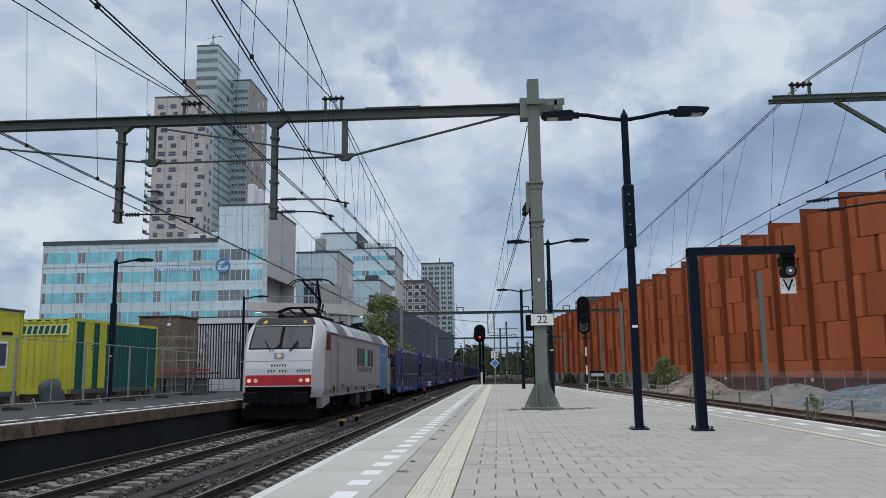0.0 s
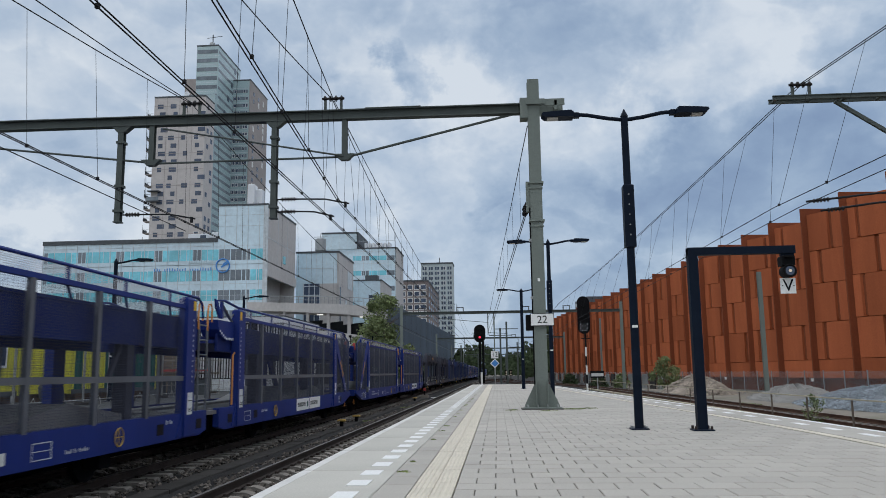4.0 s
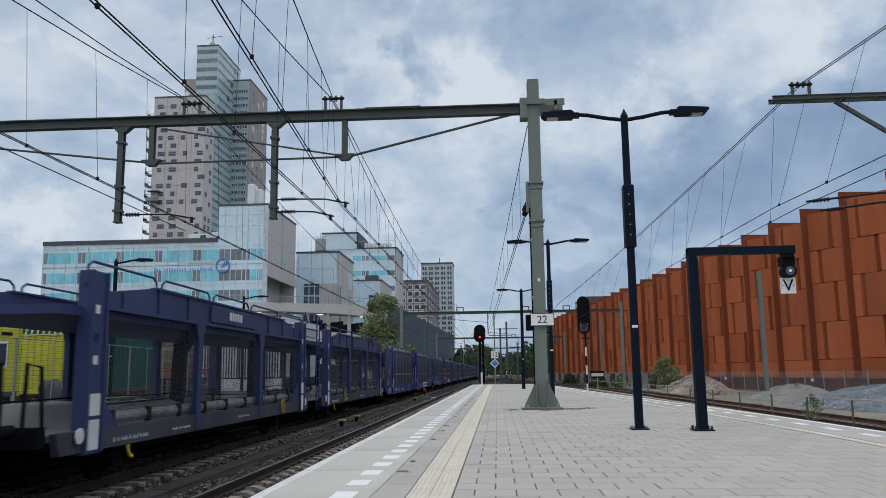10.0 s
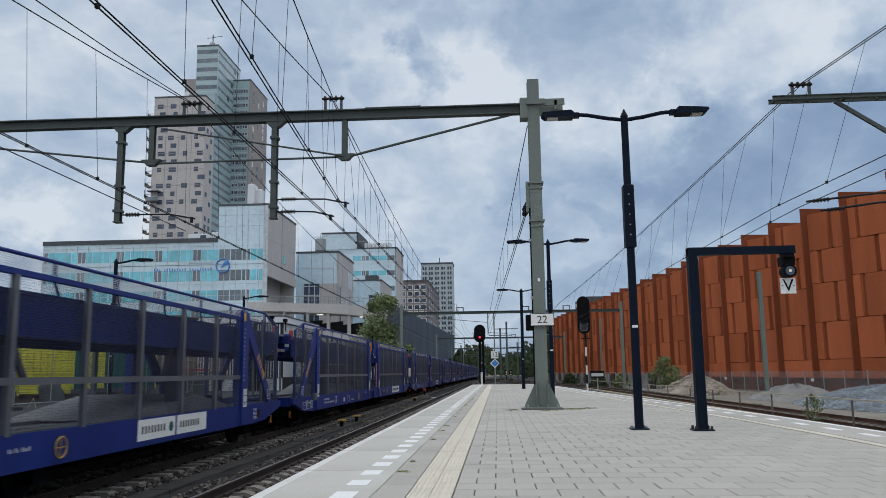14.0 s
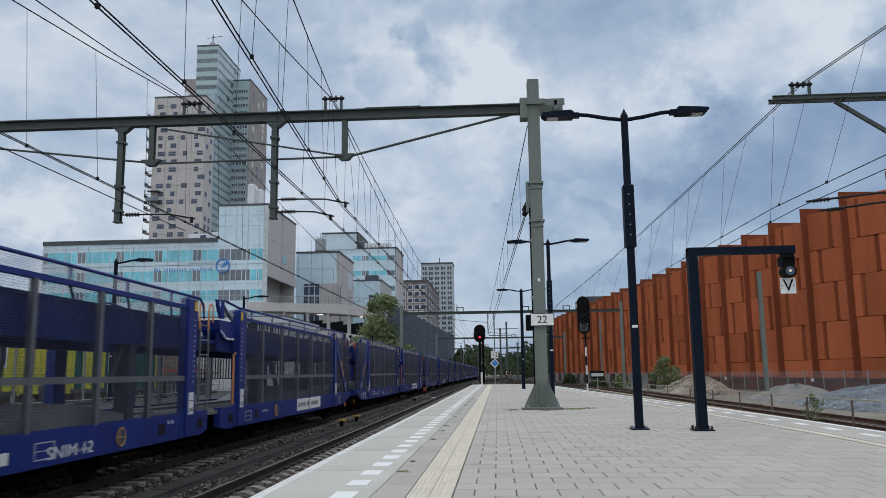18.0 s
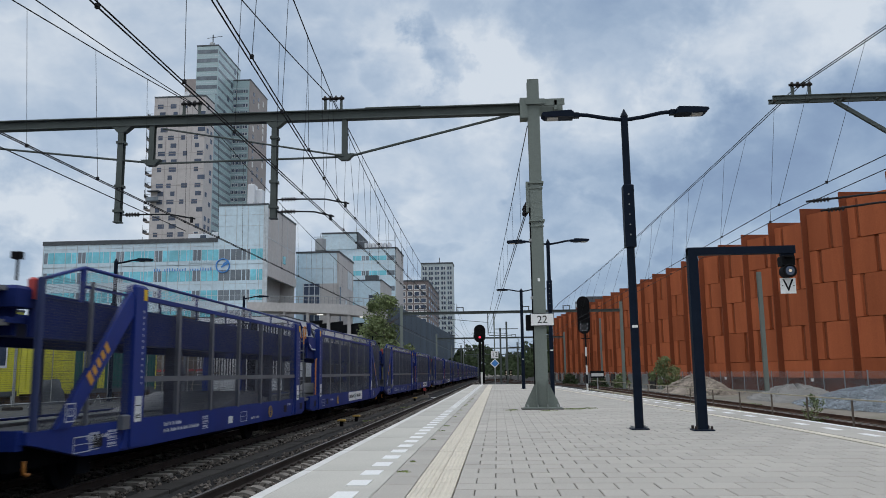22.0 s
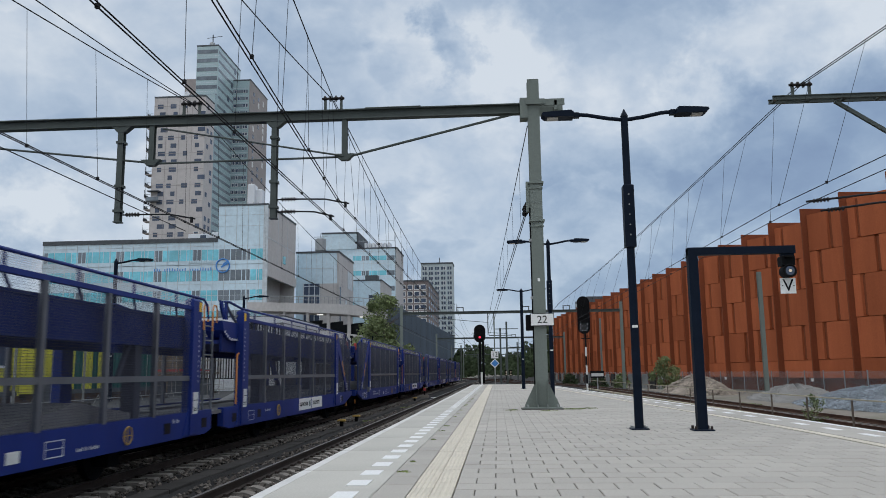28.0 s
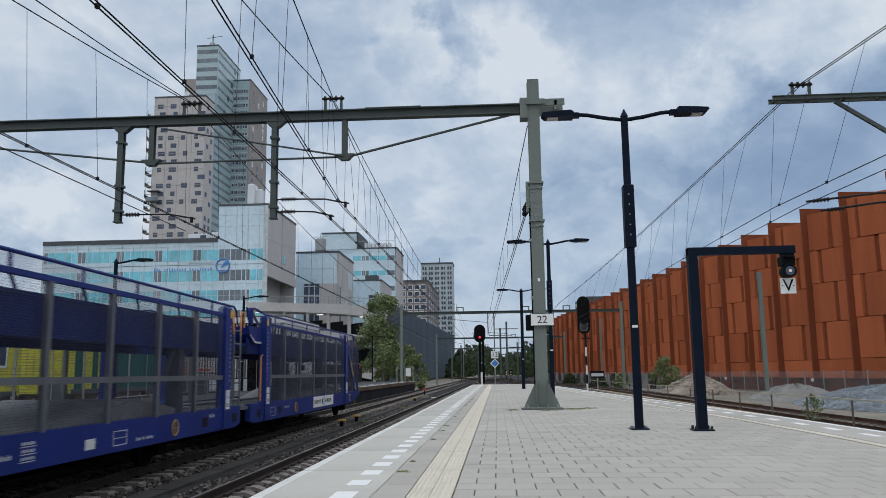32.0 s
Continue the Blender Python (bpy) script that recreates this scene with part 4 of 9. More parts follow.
def catenary(label, xs, zc, zm, xm, supports, x_near=None, droppers=True, y_end=None, sag=1.9, bearers=(0.0,), xs_near=None, drift=0.9, far=0.0):
    """Contact wires at height zc, bearer wires that sag between the portals, and droppers.
    x_near, xs_near: where the wires lie 6 m before the near portal."""
    c = thing("overhead_wire", label, "overhead wire", "overhead wires")
    y0, y1 = supports[0], y_end or supports[-1]
    x = sum(xs) / len(xs)
    for i, xc in enumerate(xs):
        a = xc if xs_near is None else xc + (xs_near - x) * (GANTRY - y0) / 11.7
        part("contact_wire", Geo().tube([(a, y0, zc), (xc, GANTRY, zc), (xc + far, 87.0, zc), (xc + far, y1, zc)] if y1 > 90 else [(a, y0, zc), (xc, GANTRY, zc)], 0.011, 5), M_WIRE, c)
    if zm is None:
        return
    pts = []
    for a, b in zip(supports, supports[1:]):
        for i in range(13):
            u = i / 13
            k = 4 * u * (1 - u)
            y = a + (b - a) * u
            if y < GANTRY and x_near is not None:
                px = xm + (x_near - xm) * (GANTRY - y) / 6.14
            else:
                px = xm + (x - xm) * k * drift + far * max(0.0, y - GANTRY) / 66
            pts.append((px, y, zm - sag * k))
    pts.append((xm + far * (supports[-1] - GANTRY) / 66, supports[-1], zm))
    for d in bearers:
        part("bearer_wire", Geo().tube([(p[0] + d, p[1], p[2]) for p in pts], 0.012, 5), M_WIRE, c)
    if droppers:
        ys, zs, px_ = [p[1] for p in pts], [p[2] for p in pts], [p[0] for p in pts]
        y = 5.9
        while y < 84:
            xb, zb = float(np.interp(y, ys, px_)), float(np.interp(y, ys, zs))
            xc = x + far * max(0, y - GANTRY) / 66 if xs_near is None or y > GANTRY else x + (xs_near - x) * (GANTRY - y) / 11.7
            xc += xs[int(y * 2) % len(xs)] - x
            part("dropper", Geo().tube([(xb, y, zb), (xc, y, zc)], 0.005, 4).box(xc - 0.025, xc + 0.025, y - 0.02, y + 0.02, zc - 0.02, zc + 0.04), M_WIRE, c)
            y += 2.42 if y < 40 else 5.0


def anchored_wires():
    """Two tensioned wires tied off at the near mast."""
    c = thing("overhead_wire", "dark wires tied off at the platform mast with insulators", "overhead wire", "overhead wires")
    for z0, x1, z1 in ((8.25, -0.9, 7.2), (6.25, -0.9, 6.1), (6.15, -0.8, 5.6)):
        part("tied_wire", Geo().tube([(0.95, GANTRY, z0), (x1, 87.0, z1)], 0.013, 5), M_WIRE, c)
    insulator(c, (0.93, GANTRY + 0.5, 6.24), (0.86, GANTRY + 1.3, 6.22), 0.08)
    insulator(c, (0.93, GANTRY + 0.6, 6.13), (0.86, GANTRY + 1.4, 6.12), 0.08)
    part("tie_bracket", Geo().box(0.86, 0.98, GANTRY - 0.1, GANTRY + 0.1, 5.9, 6.7), M_OHL, c)
    for i in range(6):
        y = GANTRY + 4 + i * 5
        u = (y - GANTRY) / (87 - GANTRY)
        part("dropper", Geo().tube([(0.95 - 1.85 * u, y, 8.25 - 1.05 * u), (0.95 - 1.8 * u, y, 6.25 - 0.15 * u)], 0.005, 4), M_WIRE, c)


SUP = (-42.0, GANTRY, 87.0, 150.0, 215.0, 290.0)
gantry_near()
anchored_wires()
gantry_side()
gantry_far(87.0, -10.3, 13.4, 8.2, (-0.9,), "grey-green steel portal with two masts further down the line")
gantry_far(150.0, -11.2, 12.5, 8.1, (-6.0, 4.0), "grey-green steel portal far down the line")
gantry_far(215.0, -12.0, 10.5, 8.1, (-6.0, 3.0), "grey-green steel portal far down the line")
gantry_far(290.0, -12.0, 9.5, 8.1, (-6.0, 3.0), "grey-green steel portal far down the line")
catenary("dark contact wires and sagging bearer over the train's track", (-8.2, -8.14), 5.8, 9.18, -8.25, SUP, -8.35)
catenary("dark contact wires and sagging bearer over the near track", (-4.46, -4.4), 5.93, 9.18, -4.33, SUP, -4.39)
catenary("second pair of dark contact wires beside the near track", (-4.12, -4.06), 6.27, 9.18, -4.3, SUP, -3.69, sag=1.5, xs_near=-3.34)
catenary("dark contact and bearer wires on the far side of the platform", (7.2, 7.85), 5.85, 9.2, 8.2, (-42.0, GANTRY + 0.3, 87.0, 150.0), 9.05, sag=0.25, bearers=(-0.04, 0.04), drift=0.0, xs_near=8.6, far=-1.2)
catenary("second dark bearer wire over the train's track", (-8.3,), 5.62, 9.18, -8.2, (-42.0, GANTRY), -8.03, False, sag=1.9)


# ---- lamps, signals, signs on the platforms ----
def lamp(at, height, arms, label, sleeve=None, radius=0.075):
    """A tapered post with one or two curved arms and flat lamp heads; built at its foot."""
    l_ = thing("platform_lamp", label, "street lamp", "platform lamps", at=at)
    part("post", Geo().tube([(0, 0, 0.02), (0, 0, height)], radius, 14, radius * 0.82), M_LAMP, l_)
    part("cap", Geo().tube([(0, 0, height), (0, 0, height + 0.13)], radius * 0.95, 12, 0.008), M_LAMP, l_)
    part("base_plate", Geo().slab(-0.14, 0.14, -0.14, 0.14, 0.0, 0.022, 0.008), M_LAMP, l_)
    for sx in (-0.105, 0.105):
        for sy in (-0.105, 0.105):
            b = part("anchor_bolt", Geo().disc((sx, sy, 0.036), 0.018, 0.035, "z", 8), M_STEEL, l_)
    if sleeve:
        part("speaker_column", Geo().slab(-0.088, 0.088, -0.09, 0.09, sleeve[0], sleeve[1], 0.015), M_LAMP, l_, "dark boxed loudspeaker column")
        for i in range(5):
            part("rivet", Geo().disc((0.0, -0.092, sleeve[0] + 0.2 + i * 0.17), 0.013, 0.008, "y", 6), M_STEEL, l_)
    part("tag_plate", Geo().box(-0.045, 0.045, -radius - 0.006, -radius + 0.02, 1.62, 1.66), M_SIGN, l_)
    for s in arms:
        arm = part("arm", Geo().tube([(0, 0, height - 0.06), (s * 0.3, 0, height - 0.02), (s * 0.62, 0, height + 0.045), (s * 0.82, 0, height + 0.06)], 0.035, 8), M_LAMP, l_)
        hd = [(s * 0.86, height), (s * 0.85, height + 0.07), (s * 0.9, height + 0.115), (s * 1.2, height + 0.1), (s * 1.38, height + 0.085), (s * 1.4, height + 0.055), (s * 1.34, height + 0.005)]
        head = part("lamp_head", Geo().prism(hd, "y", -0.13, 0.13), M_LAMP, l_)
        part("arm_joint", Geo().slab(min(s * 0.76, s * 0.87), max(s * 0.76, s * 0.87), -0.05, 0.05, height + 0.005, height + 0.095, 0.015), M_LAMP, head)
        part("lens", Geo().box(min(s * 1.12, s * 1.3), max(s * 1.12, s * 1.3), -0.09, 0.09, height - 0.012, height + 0.006), M_LENS, head, "pale frosted lens")
    return l_


def signal_post():
    """The black bracket post with a small lamp and a V board."""
    p = thing("departure_signal", "blue-black bracket post with a lamp and a white V board", "railway signal", at=pose(3.15, 12.92, PLAT))
    part("post", Geo().slab(-0.075, 0.075, -0.075, 0.075, 0.02, 2.85, 0.004), M_LAMP, p)
    part("beam", Geo().slab(-0.075, 1.6, -0.07, 0.07, 2.74, 2.86, 0.004), M_LAMP, p)
    part("base_plate", Geo().slab(-0.16, 0.16, -0.15, 0.15, 0, 0.022, 0.008), M_LAMP, p)
    for sx in (-0.12, 0.12):
        for sy in (-0.11, 0.11):
            part("anchor_bolt", Geo().disc((sx, sy, 0.045), 0.02, 0.05, "z", 8), M_RAIL, p)
    part("hanger", Geo().box(1.38, 1.58, -0.04, 0.04, 2.7, 2.74), M_LAMP, p)
    part("lamp_box", Geo().slab(1.37, 1.57, -0.1, 0.12, 2.54, 2.7, 0.02), M_BLACK, p)
    part("box_visor", Geo().box(1.4, 1.54, -0.16, -0.1, 2.66, 2.69), M_BLACK, p)
    hd = part("lamp_hood", Geo().disc((1.455, -0.06, 2.445), 0.1, 0.22, "y", 18).ring((1.455, -0.17, 2.445), 0.095, 0.012, "y", 18, 6), M_BLACK, p, "round black lamp hood")
    part("lamp_glass", Geo().disc((1.455, -0.165, 2.445), 0.07, 0.02, "y", 18), M_PANE_DARK, hd, "dark glass with a dull amber spot")
    part("lamp_spot", Geo().disc((1.455, -0.18, 2.445), 0.024, 0.006, "y", 12), M_WARMLIGHT, hd)
    bd = part("board", Geo().slab(1.345, 1.58, -0.02, 0.0, 2.1, 2.345, 0.006), M_SIGN, p, "white board with a black V")
    lettering("letter", "V", 0.28, M_INK, bd, pose(1.462, -0.026, 2.22, 90, 0, 0))
    for u in (1.375, 1.55):
        part("screw", Geo().disc((u, -0.024, 2.225), 0.009, 0.006, "y", 8), M_INK, bd)


def colour_light(at, z_lo, z_hi, half, label, lit=None, bands=False, matrix=False):
    """A tall colour-light signal with a rounded black back board."""
    s = thing("colour_light_signal", label, "railway signal", "line signals", at=at)
    if bands:
        n = 6
        top = z_lo - 0.4
        for i in range(n):
            part("mast_section", Geo().disc((0.1, 0, top * (i + 0.5) / n), 0.09, top / n, "z", 10), M_SIGN if i % 2 == 0 else M_INK, s)
        part("mast_top", Geo().box(0.0, 0.2, -0.06, 0.1, top, z_lo + 1.2), M_BLACK, s)
        part("work_platform", Geo().box(-0.3, 0.55, -0.1, 0.7, top - 0.05, top), M_BLACK, s)
        part("ladder", Geo().box(0.3, 0.33, 0.1, 0.13, 0, z_lo + 1).box(0.5, 0.53, 0.1, 0.13, 0, z_lo + 1), M_BLACK, s)
    else:
        part("mast", Geo().box(-0.2, 0.2, 0.05, 0.45, -0.3, z_lo + 0.8), M_BLACK, s)
        part("lattice", Geo().box(0.35, 0.75, 0.05, 0.35, -0.3, z_lo + 0.4), M_BLACK, s)
    r = half
    pts = [(r * math.cos(a), z_hi - r + r * math.sin(a)) for a in (math.pi * i / 10 for i in range(11))]
    pts += [(r * math.cos(a), z_lo + r + r * math.sin(a)) for a in (math.pi + math.pi * i / 10 for i in range(11))]
    bd = part("back_board", Geo().prism(pts, "y", -0.03, 0.06), M_BLACK, s, "rounded black back board")
    h = z_hi - z_lo
    for i, k in enumerate((0.78, 0.5, 0.3)):
        z = z_lo + h * k
        hood = part("lamp_hood", Geo().tube([(0, -0.25, z), (0, 0, z)], half * 0.36, 12), M_BLACK, bd)
        if lit == i:
            part("lit_lamp", Geo().disc((0, -0.27, z), half * 0.19, 0.03, "y", 14), M_REDLIGHT, hood, "glowing red lamp")
    if matrix:
        for i, j in ((0, 0), (1, 0), (2, 0), (0, 2), (1, 2), (2, 2), (0, 4), (1, 4), (2, 4), (-1, 1), (3, 1), (-1, 3), (3, 3)):
            part("matrix_lamp", Geo().disc((-0.17 + i * 0.17, -0.05, z_lo + 0.35 + j * 0.2), 0.035, 0.02, "y", 6), M_WHITEDOT, bd)
    return s


def sign_on_pole(name, label, at, build):
    s = thing(name, label, "sign", at=at)
    build(s)
    return s


def end_signs(s):
    part("pole", Geo().tube([(0, 0.04, 0), (0, 0.04, 3.1)], 0.05, 8), M_STEEL, s)
    b = part("number_board", Geo().slab(-0.33, 0.33, -0.02, 0.02, 2.55, 3.2, 0.01), M_SIGN, s, "white board with black numerals")
    lettering("numerals", "12", 0.55, M_INK, b, pose(0, -0.03, 2.87, 90, 0, 0))
    d = part("diamond_board", Geo().prism([(0, 1.68), (0.43, 2.1), (0, 2.52), (-0.43, 2.1)], "y", -0.02, 0.02), M_SIGN, s, "blue diamond with a pale rim")
    part("diamond_face", Geo().prism([(0, 1.78), (0.33, 2.1), (0, 2.42), (-0.33, 2.1)], "y", -0.03, -0.021), M_SIGN_BLUE, d)


lamp(pose(2.25, 13.28, PLAT), 5.2, (-1, 1), "blue-black double-armed platform lamp with a loudspeaker column", (2.95, 4.0), 0.072)
lamp(pose(1.83, 27.25, PLAT), 5.3, (-1, 1), "blue-black double-armed platform lamp with a loudspeaker column further along", (3.0, 4.0), 0.075)
lamp(pose(1.45, 45.4, PLAT), 5.5, (-1, 1), "blue-black double-armed platform lamp near the platform's end", None, 0.1)
lamp(pose(-14.2, 28.9, PLAT_L), 5.15, (1,), "blue-black single-armed lamp on the far platform", (2.1, 3.6), 0.085)
lamp(pose(-14.3, 44.6, PLAT_L), 5.25, (1,), "blue-black single-armed lamp on the far platform", None, 0.085)
lamp(pose(-14.6, 94.0, PLAT_L), 5.2, (1,), "dark lamp post among the trees", None, 0.085)
signal_post()
colour_light(pose(8.45, 78.2, -0.3), 5.6, 9.25, 0.6, "black colour-light signal on a red and white banded mast", None, True, True)
colour_light(pose(-2.86, 137.4, -0.3), 7.1, 10.15, 0.98, "black colour-light signal showing red beyond the platform's end", 2)
sign_on_pole("platform_end_sign", "white number board over a blue diamond at the platform's end", pose(-0.2, 73.0, 0.45), end_signs)


def small_signs():
    s = thing("kilometre_board", "small white board on a grey mast", "sign", at=pose(-0.75 + 0.4, 0, 0))
    part("pole", Geo().box(0.0, 0.16, 99.9, 100.1, -0.42, 9.0), M_OHL, s)
    part("board", Geo().box(-0.35, 0.3, 99.85, 99.88, 3.5, 4.3), M_SIGN, s)
    part("mark", Geo().box(-0.1, 0.1, 99.83, 99.845, 3.7, 4.1), M_INK, s)
    p = thing("white_marker_post", "short white marker post at the track side", "post", at=pose(-1.85, 96.0, -0.42))
    part("post", Geo().box(-0.12, 0.12, -0.06, 0.06, 0, 2.2), M_SIGN, p)
    for x, y in ((-5.9, 30.5), (-5.9, 33.7), (-5.9, 57.6)):
        d = thing("track_marker", "yellow capped marker between the tracks", "marker", "yellow track markers", at=pose(x, y, -0.24))
        part("stalk", Geo().tube([(0, 0, 0), (0, 0, 0.26)], 0.07, 8), M_BLACK, d)
        part("cap", Geo().slab(-0.15, 0.15, -0.13, 0.13, 0.24, 0.31, 0.03), M_OCHRE, d, "yellow cap")
    w = thing("warning_lamp", "small red lamp standing between the tracks", "lamp", at=pose(-5.9, 65.5, -0.24))
    part("foot", Geo().slab(-0.3, 0.3, -0.15, 0.15, 0, 0.25, 0.04), M_GROUND, w)
    part("stalk", Geo().tube([(0, 0, 0.2), (0, 0, 0.6)], 0.05, 8), M_BLACK, w)
    part("lamp_glass", Geo().disc((0, 0, 0.7), 0.13, 0.16, "y", 12), M_REDBOARD, w, "dull red lamp glass")
    part("white_panel", Geo().box(0.5, 1.5, -0.2, 0.2, 0.02, 0.06), M_SIGN, w)


small_signs()


# ---- far platform: containers, fence, brick hut, scaffold, striped store ----
def corrugated(g, x0, x1, z0, z1, depth=0.04, pitch=0.28):
    """A trapezoid-ribbed sheet in the xz plane at y = 0, proud towards -y."""
    x = x0
    while x < x1 - 0.02:
        a = min(pitch, x1 - x)
        pts = [(0, 0), (a * 0.3, 0), (a * 0.42, -depth), (a * 0.88, -depth), (a, 0)]
        for (u0, d0), (u1, d1) in zip(pts, pts[1:]):
            g.quad((x + u0, d0, z0), (x + u1, d1, z0), (x + u1, d1, z1), (x + u0, d0, z1))
        x += a
    return g


def container(at, length, label, stripes=True, marks=True):
    """Built with its near end at y = 0 and its long side at x = 0, running back along y."""
    w, h = 2.44, 2.72
    c = thing("site_container", label, "container", "site containers", at=at)
    fr = Geo()
    for x in (-w, -0.1):
        for y in (0.0, length - 0.1):
            fr.box(x, x + 0.1, y, y + 0.1, 0, h)
    fr.box(-w, 0, 0, 0.1, 0, 0.16).box(-w, 0, 0, 0.1, h - 0.12, h).box(-0.1, 0, 0, length, h - 0.1, h).box(-w, -w + 0.1, 0, length, h - 0.1, h)
    part("corner_frame", fr, M_YELLOW, c)
    part("base_rail", Geo().box(-0.1, -0.005, 0, length, 0, 0.16).box(-w, -w + 0.1, 0, length, 0, 0.16), M_ROOFTRIM, c, "dark base rail")
    end = corrugated(Geo(), -w + 0.1, -0.1, 0.16, h - 0.12)
    e = part("end_wall", end, M_YELLOW, c, "yellow corrugated end wall")
    e.location = (0, 0.06, 0)
    part("roof", Geo().box(-w + 0.02, -0.02, 0.02, length - 0.02, h - 0.06, h - 0.03), M_GREEN, c)
    part("back_wall", Geo().box(-w, 0, length - 0.03, length, 0, h), M_GREEN, c)
    # long side: stripes of yellow and green, then plain green
    spans = ((0.1, 0.28, M_YELLOW), (0.28, 0.75, M_GREEN), (0.75, 1.35, M_YELLOW), (1.35, 1.7, M_GREEN), (1.7, 2.2, M_YELLOW), (2.2, length - 0.1, M_GREEN)) if stripes else ((0.1, length - 0.1, M_YELLOW),)
    for a, b, m in spans:
        s = part("side_panel", corrugated(Geo(), a, b, 0.16, h - 0.1, 0.035), m, c)
        s.matrix_basis = pose(-0.04, 0, 0, 0, 0, 90)
    if marks:
        bd = part("name_board", Geo().box(-2.35, -0.12, -0.012, 0.0, 2.12, 2.5), M_PALEYELLOW, c, "pale yellow board with dark bars for a firm's name")
        for i in range(9):
            x = -2.3 + i * 0.235
            part("name_bar", Geo().prism([(x, 2.17), (x + 0.15, 2.17), (x + 0.21, 2.46), (x + 0.06, 2.46)], "y", -0.018, -0.012), M_GREEN, bd)
        for i in range(6):
            part("lifting_slot", Geo().box(-2.2 + i * 0.36, -2.0 + i * 0.36, -0.004, 0.0, h - 0.08, h - 0.04), M_INK, c)
        for y in (1.2, 2.3):
            part("side_mark", Geo().box(-0.003, 0.003, y, y + 0.32, 1.72, 1.78).box(-0.003, 0.003, y, y + 0.32, 1.6, 1.66), M_GREEN, c)
    for y in (0.2, length * 0.5, length - 0.6):
        part("timber_block", Geo().box(-w + 0.1, -0.12, y, y + 0.35, -0.3, 0.0), M_TIMBER, c)
    return c


def mesh_fence():
    """Builder's fence panels on concrete feet along the far platform."""
    pts = [(-13.3, 17.8), (-13.35, 21.6), (-13.25, 25.2), (-13.55, 29.0), (-13.8, 32.6), (-14.3, 36.6), (-14.6, 40.6), (-14.6, 44.2)]
    for (x0, y0), (x1, y1) in zip(pts, pts[1:]):
        f = thing("fence_panel", "galvanised wire mesh fence panel on a block foot", "fence", "builder's fence panels", at=pose(x0, y0, PLAT_L))
        dx, dy = x1 - x0, y1 - y0
        for u in (0.01, 0.99):
            part("fence_post", Geo().tube([(dx * u, dy * u, 0.05), (dx * u, dy * u, 2.0)], 0.019, 7), M_STEEL, f)
        part("top_tube", Geo().tube([(0, 0, 1.98), (dx, dy, 1.98)], 0.015, 6), M_STEEL, f)
        part("bottom_tube", Geo().tube([(0, 0, 0.16), (dx, dy, 0.16)], 0.02, 6), M_STEEL, f)
        part("middle_tube", Geo().tube([(dx * .5, dy * .5, 0.16), (dx * .5, dy * .5, 1.98)], 0.014, 6), M_STEEL, f)
        part("wire_mesh", Geo().quad((0, 0, 0.16), (dx, dy, 0.16), (dx, dy, 1.98), (0, 0, 1.98)), M_FENCE_MESH, f, "thin wire mesh")
        part("foot_block", Geo().slab(-0.24, 0.24, -0.1, 0.1, 0, 0.1, 0.03), M_CABLE_DUCT, f, "dark foot block")
        part("foot_frame", Geo().tube([(0.15, 0.9, 0.02), (0.05, 0.9, 0.3), (-0.1, 0.9, 0.02)], 0.015, 6), M_STEEL, f)


def brick_hut():
    x0, x1, y0, y1, z0, z1 = -18.76, -16.55, 41.0, 43.6, PLAT_L, 4.92
    h = thing("brick_hut", "brown brick hut with a flat roof behind the scaffold", "hut")
    part("core", Geo().box(x0 + 0.05, x1 - 0.05, y0 + 0.05, y1, z0 - 0.05, z1 - 0.1), M_JOINT, h)
    part("roof", Geo().box(x0 - 0.03, x1 + 0.03, y0 - 0.03, y1 + 0.03, z1 - 0.08, z1), M_TIMBER, h)
    bw, bh = 0.22, 0.075
    rest = Geo()
    rows_ = int((z1 - 0.12 - z0) / bh)
    for j in range(rows_):
        z = z0 + j * bh
        x = x0 - (bw / 2 if j % 2 else 0)
        while x < x1 - 0.01:
            a, b = max(x, x0), min(x + bw, x1)
            if b - a > 0.03:
                rest.box(a + 0.006, b - 0.006, y0, y0 + 0.1, z + 0.005, z + bh - 0.005)
            x += bw
        y = y0 + 0.1 - (bw / 2 if j % 2 else 0)
        while y < y1 - 0.01:
            a, b = max(y, y0 + 0.1), min(y + bw, y1)
            if b - a > 0.03:
                rest.box(x1 - 0.1, x1, a + 0.006, b - 0.006, z + 0.005, z + bh - 0.005)
            y += bw
    part("further_bricks", rest, M_BRICK_BROWN, h, "brown bricks in stretcher bond", "stuff")
    part("drain_pipe", Geo().tube([(-17.05, y0 - 0.06, 4.4), (-17.05, y0 - 0.06, 5.9)], 0.022, 8), M_STEEL, h, "thin grey pipe")
    part("wall_lamp", Geo().slab(-17.12, -16.98, y0 - 0.2, y0, 4.36, 4.5, 0.03), M_OFFWHITE, h)


